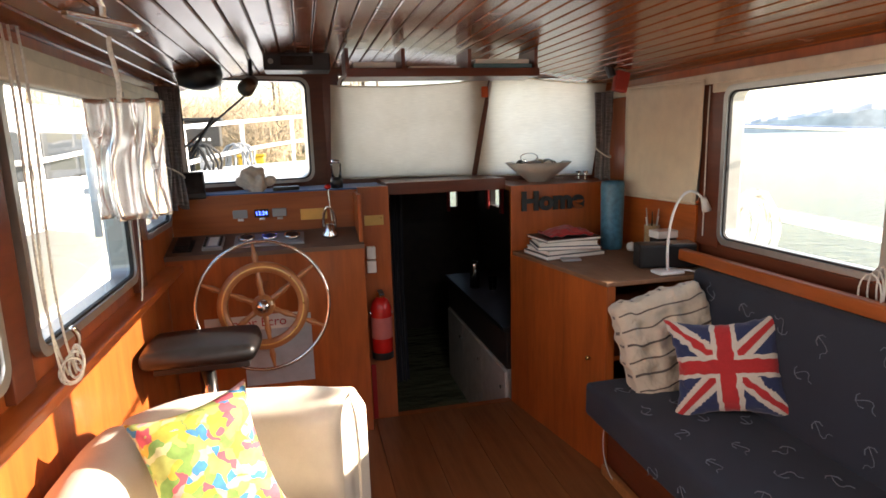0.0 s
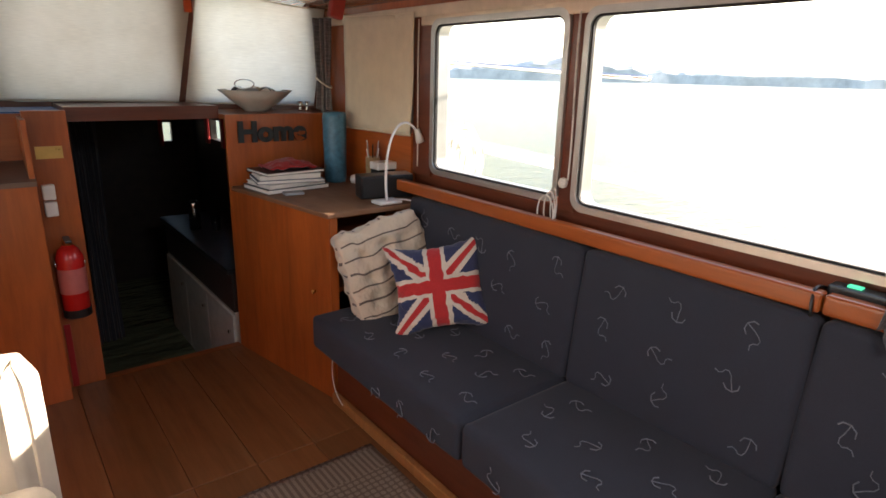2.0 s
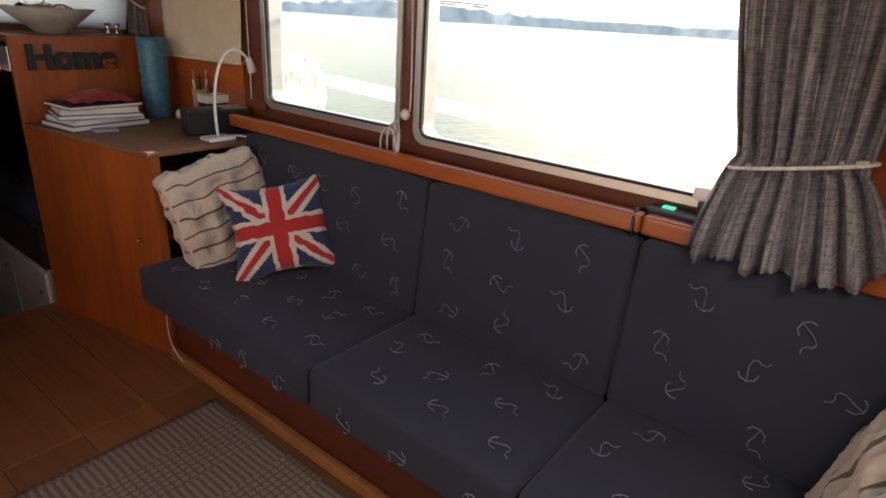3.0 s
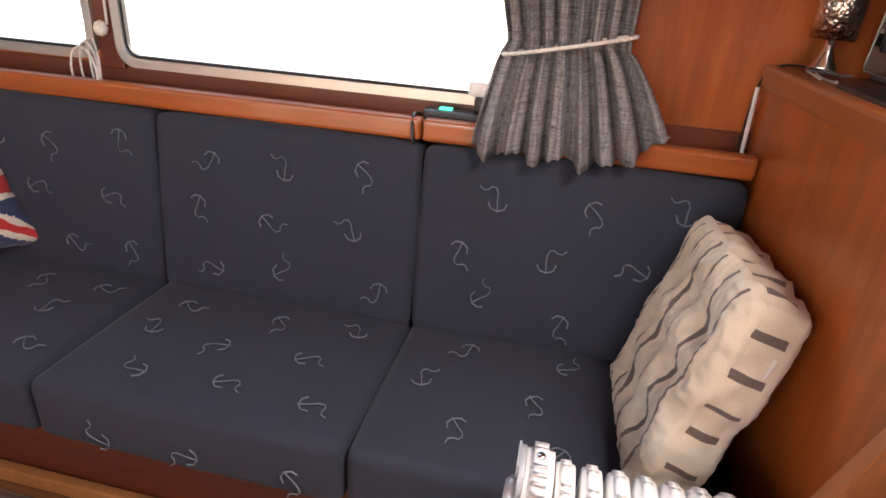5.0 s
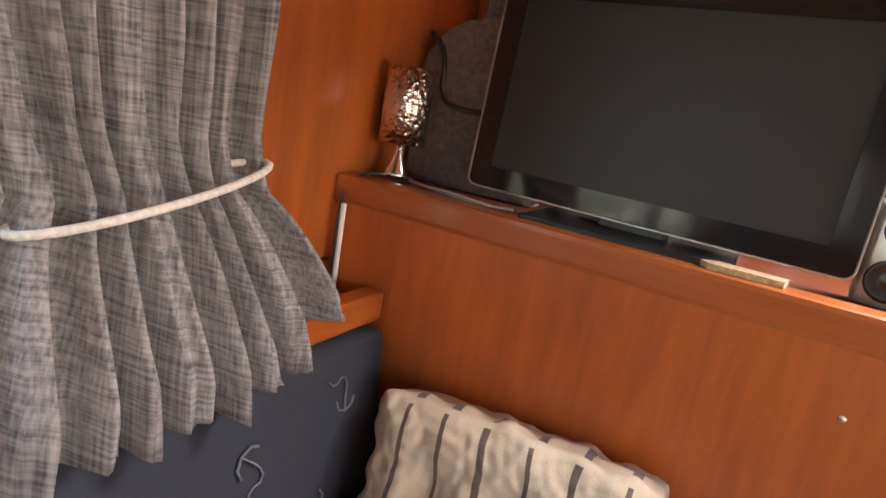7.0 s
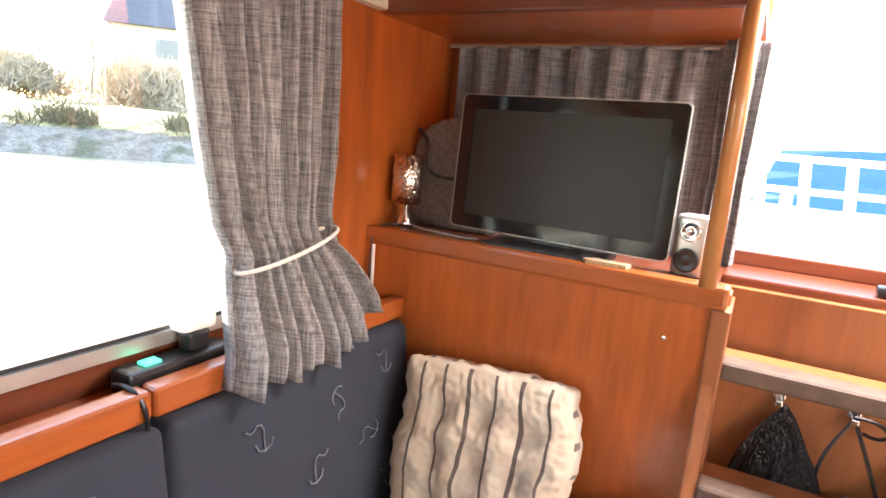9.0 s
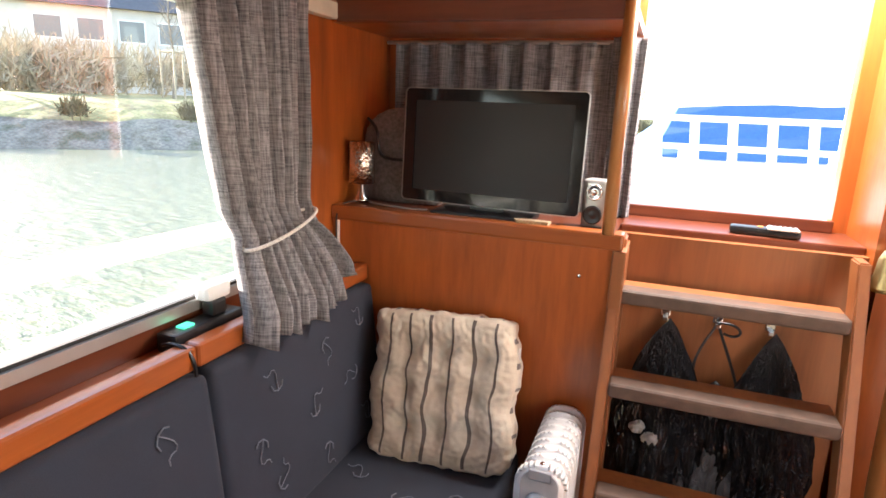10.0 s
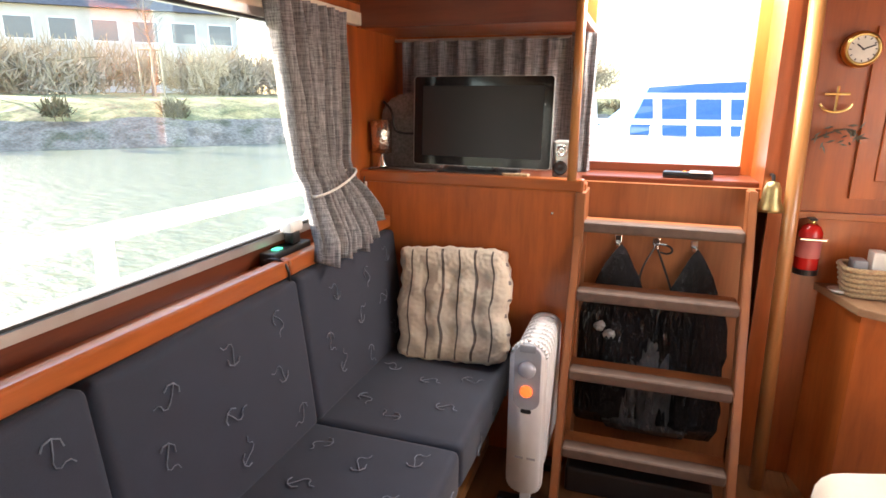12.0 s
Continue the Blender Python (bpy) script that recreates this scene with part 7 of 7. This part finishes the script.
# ---- port aft corner ----
ob = thing("galley_counter", (-0.4, 2.75, 0), "varnished mahogany counter cabinet", "cabinet")
out = [(-0.03, 2.555), (-0.09, 2.80), (-0.30, 2.93), (XP + 0.002, 2.95), (XP + 0.002, 2.555)]
part("body", prism(out, 0.0, 0.735), MAHOG, ob)
part("worktop", prism([(-0.015, 2.553), (-0.075, 2.81), (-0.295, 2.945), (XP + 0.002, 2.965), (XP + 0.002, 2.553)], 0.735, 0.762, None, 0.004), wood("brown_worktop", (0.22, 0.12, 0.06), (0.34, 0.20, 0.11), (1, 0.1, 1), 0.4), ob, "brown counter top")
ob = thing("wicker_basket", (-0.18, 2.64, 0.762), "pale wicker basket holding jars and packets", "basket")
for k in range(6):
    part("weave_row", turned(tube([(x * (0.9 + 0.025 * k), y * (0.9 + 0.025 * k), 0) for x, y in rounded(0.24, 0.12, 0.03)], 0.0085, 6, None, True), pose(-0.18, 2.66, 0.772 + 0.0165 * k)), WICKER, ob, smooth=True)
part("bottom", box((-0.28, 2.61, 0.763), (-0.08, 2.71, 0.772)), WICKER, ob)
for k in range(4):
    part("packet", box((-0.27 + 0.05 * k, 2.63, 0.773), (-0.23 + 0.05 * k, 2.69, 0.88 + 0.015 * (k % 3)), 0.005), [WHITEP, BLACKP, PAPER, GREYP][k], ob)
single("ring_dish", lathe([(0.02, 0), (0.035, 0.012), (0.033, 0.013), (0, 0.004)], (-0.06, 2.66, 0.7625), 18), PAPER, "small pale dish on the counter", "dish", smooth=True)
extinguisher((0.03, 2.592, 0.80), 0.036, 0.20, "small red spray extinguisher on the locker wall")
tagged(part("trim_locker_rail", box((XP, 2.55, 0.985), (0.07, 2.568, 1.01), 0.003), MAHOG_X), "horizontal locker trim", "trim", kind="structure")
ob = thing("locker_door", (-0.34, 2.56, 1.05), "mahogany locker door with a raised panel", "door")
part("leaf", box((-0.62, 2.551, 1.06), (-0.07, 2.564, 1.60), 0.002), MAHOG, ob)
part("raised_panel", box((-0.56, 2.564, 1.12), (-0.13, 2.570, 1.54), 0.004), MAHOG, ob)
def dial(x, z, r, label):
    ob = thing("wall_clock", (x, 2.575, z), label, "clock", "brass dials")
    part("case", lathe([(r * 1.15, 0), (r * 1.15, 0.012), (r, 0.03), (r * 0.86, 0.03), (r * 0.84, 0.022), (0, 0.022)], (x, 2.565, z), 32, None, (0, 1, 0)), BRASS, ob, smooth=True)
    f = part("face", lathe([(r * 0.84, 0), (0, 0.0005)], (x, 2.589, z), 28, None, (0, 1, 0)), plain("ivory_face", (0.78, 0.75, 0.66), 0.4), ob)
    for k in range(12):
        a = radians(30 * k)
        part("hour_mark", turned(box((-0.0015, 0, r * 0.66), (0.0015, 0.0008, r * 0.8)), pose(x, 2.5898, z) @ Matrix.Rotation(a, 4, 'Y')), BLACKP, f)
    for a, l in ((50, 0.5), (-70, 0.72)):
        part("hand_pointer", turned(box((-0.002, 0, -0.004), (0.002, 0.0015, r * l)), pose(x, 2.5902, z) @ Matrix.Rotation(radians(a), 4, 'Y')), BLACKP, f)
    return ob


dial(-0.03, 1.53, 0.048, "round brass ship's clock with a pale face")
dial(-0.20, 1.53, 0.048, "round brass barometer with a pale face")
# dried sprig on a small anchor hook
ob = thing("dried_sprig", (0.01, 2.58, 1.25), "dried grey-green sprig hung on a brass anchor", "dried plant")
part("brass_anchor", tube([(0.015, 2.575, 1.42), (0.015, 2.575, 1.34)], 0.004, 6), BRASS, ob)
part("crossbar", tube([(-0.02, 2.575, 1.395), (0.05, 2.575, 1.395)], 0.004, 6), BRASS, ob)
part("fluke", tube(bezier((-0.03, 2.575, 1.365), (-0.02, 2.575, 1.33), (0.05, 2.575, 1.33), (0.06, 2.575, 1.365)), 0.004, 6), BRASS, ob)
rng = random.Random(12)
LEAF = plain("dry_leaf", (0.14, 0.14, 0.11), 0.8, vary=0.4, scale=60)
part("stem", tube(bezier((-0.05, 2.58, 1.28), (0.0, 2.59, 1.30), (0.04, 2.59, 1.26), (0.07, 2.585, 1.25)), 0.003, 6), BARK, ob)
for k in range(26):
    c = Vector((-0.055 + 0.13 * rng.random(), 2.585 + rng.uniform(0, 0.03), 1.265 + rng.uniform(-0.03, 0.035)))
    d = Vector((rng.gauss(0, 1), rng.uniform(0, 1), rng.gauss(0, 1))).normalized()
    s = d.orthogonal().normalized()
    bm = bmesh.new()
    v = [bm.verts.new(q) for q in (c, c + d * 0.014 + s * 0.006, c + d * 0.032, c + d * 0.014 - s * 0.006, c + d * 0.015 + d.cross(s) * 0.004)]
    for f in ((0, 1, 4), (1, 2, 4), (2, 3, 4), (3, 0, 4), (0, 3, 2, 1)):
        bm.faces.new([v[i] for i in f])
    part("leaf", bm, LEAF, ob)
# ship's bell
ob = thing("ship_bell", (0.185, 2.66, 1.02), "tarnished brass bell beside the companionway", "bell")
part("bell", lathe([(0.042, 0), (0.040, 0.012), (0.030, 0.035), (0.026, 0.075), (0.018, 0.095), (0, 0.10)], (0.178, 2.665, 1.02), 26), plain("old_brass", (0.40, 0.31, 0.14), 0.38, 0.9, 0.3, 30), ob, smooth=True)
part("hanger", tube([(0.178, 2.665, 1.115), (0.178, 2.655, 1.135), (0.178, 2.60, 1.135)], 0.006, 8), BLACKP, ob)

# ---- rug and floor boards ----
def rug_mat():
    m, n, b = base("woven_rug", 0.95)
    def waves(turn, sc, dist):
        w = n.nodes.new("ShaderNodeTexWave")
        w.inputs["Scale"].default_value, w.inputs["Distortion"].default_value = sc, dist
        n.links.new(mapped(n, (1, 1, 1), (0, 0, turn)), w.inputs["Vector"])
        return w.outputs[1]
    a = mix(n, waves(0.785, 9, 0.6), waves(-0.785, 9, 0.6), 1.0, 'DIFFERENCE')
    band = n.nodes.new("ShaderNodeTexWave")
    band.inputs["Scale"].default_value = 1.1
    band.bands_direction = 'Y'
    n.links.new(mapped(n, (1, 1, 1)), band.inputs["Vector"])
    c = ramp(n, a, [(0.30, (0.16, 0.115, 0.085)), (0.46, (0.27, 0.215, 0.165))])
    c2 = ramp(n, waves(0.0, 14, 0.3), [(0.4, (0.16, 0.115, 0.085)), (0.55, (0.27, 0.215, 0.165))])
    c = mix(n, c, c2, ramp(n, band.outputs[1], [(0.62, (0, 0, 0)), (0.64, (1, 1, 1))]))
    wv = noise_tex(n, mapped(n, (1, 1, 1)), 260, 2)
    n.links.new(mix(n, c, ramp(n, wv, [(0.3, (0.7, 0.7, 0.7)), (0.7, (1, 1, 1))]), 1.0, 'MULTIPLY'), b.inputs["Base Color"])
    bump(n, b, wv, 0.4, 0.003)
    return m


bm = bmesh.new()
bmesh.ops.create_grid(bm, x_segments=20, y_segments=40, size=1)
for v in bm.verts:
    v.co = Vector((0.69 + 0.37 * v.co.x, 3.92 + 0.80 * v.co.y, 0.006 + 0.0025 * noise.noise(v.co * 6)))
bm.normal_update()
bmesh.ops.solidify(bm, geom=bm.faces[:], thickness=0.005)
single("rug", bm, rug_mat(), "flat woven beige and brown patterned rug", "rug", smooth=True)
rng = random.Random(21)
SHARED = {}
for r0, r1 in ((2.32, 3.55), (3.55, 4.86), (4.86, 5.87)):
    x, k = XP + 0.002, 0
    while x < 1.11:
        w = min(0.2265, 1.113 - x)
        key = (round(w, 3), r0)
        if key not in SHARED:
            bm = box((0.0012, 0.0015, -0.006), (w - 0.0012, r1 - r0 - 0.0015, 0.0), 0.0012, seg=1)
            me = bpy.data.meshes.new("plank")
            bm.to_mesh(me)
            bm.free()
            me.materials.append(FLOORWOOD)
            SHARED[key] = me
        p = new("plank", SHARED[key])
        p.parent = FLOOR
        p.location = (x, r0, 0.0)
        x += w
        k += 1
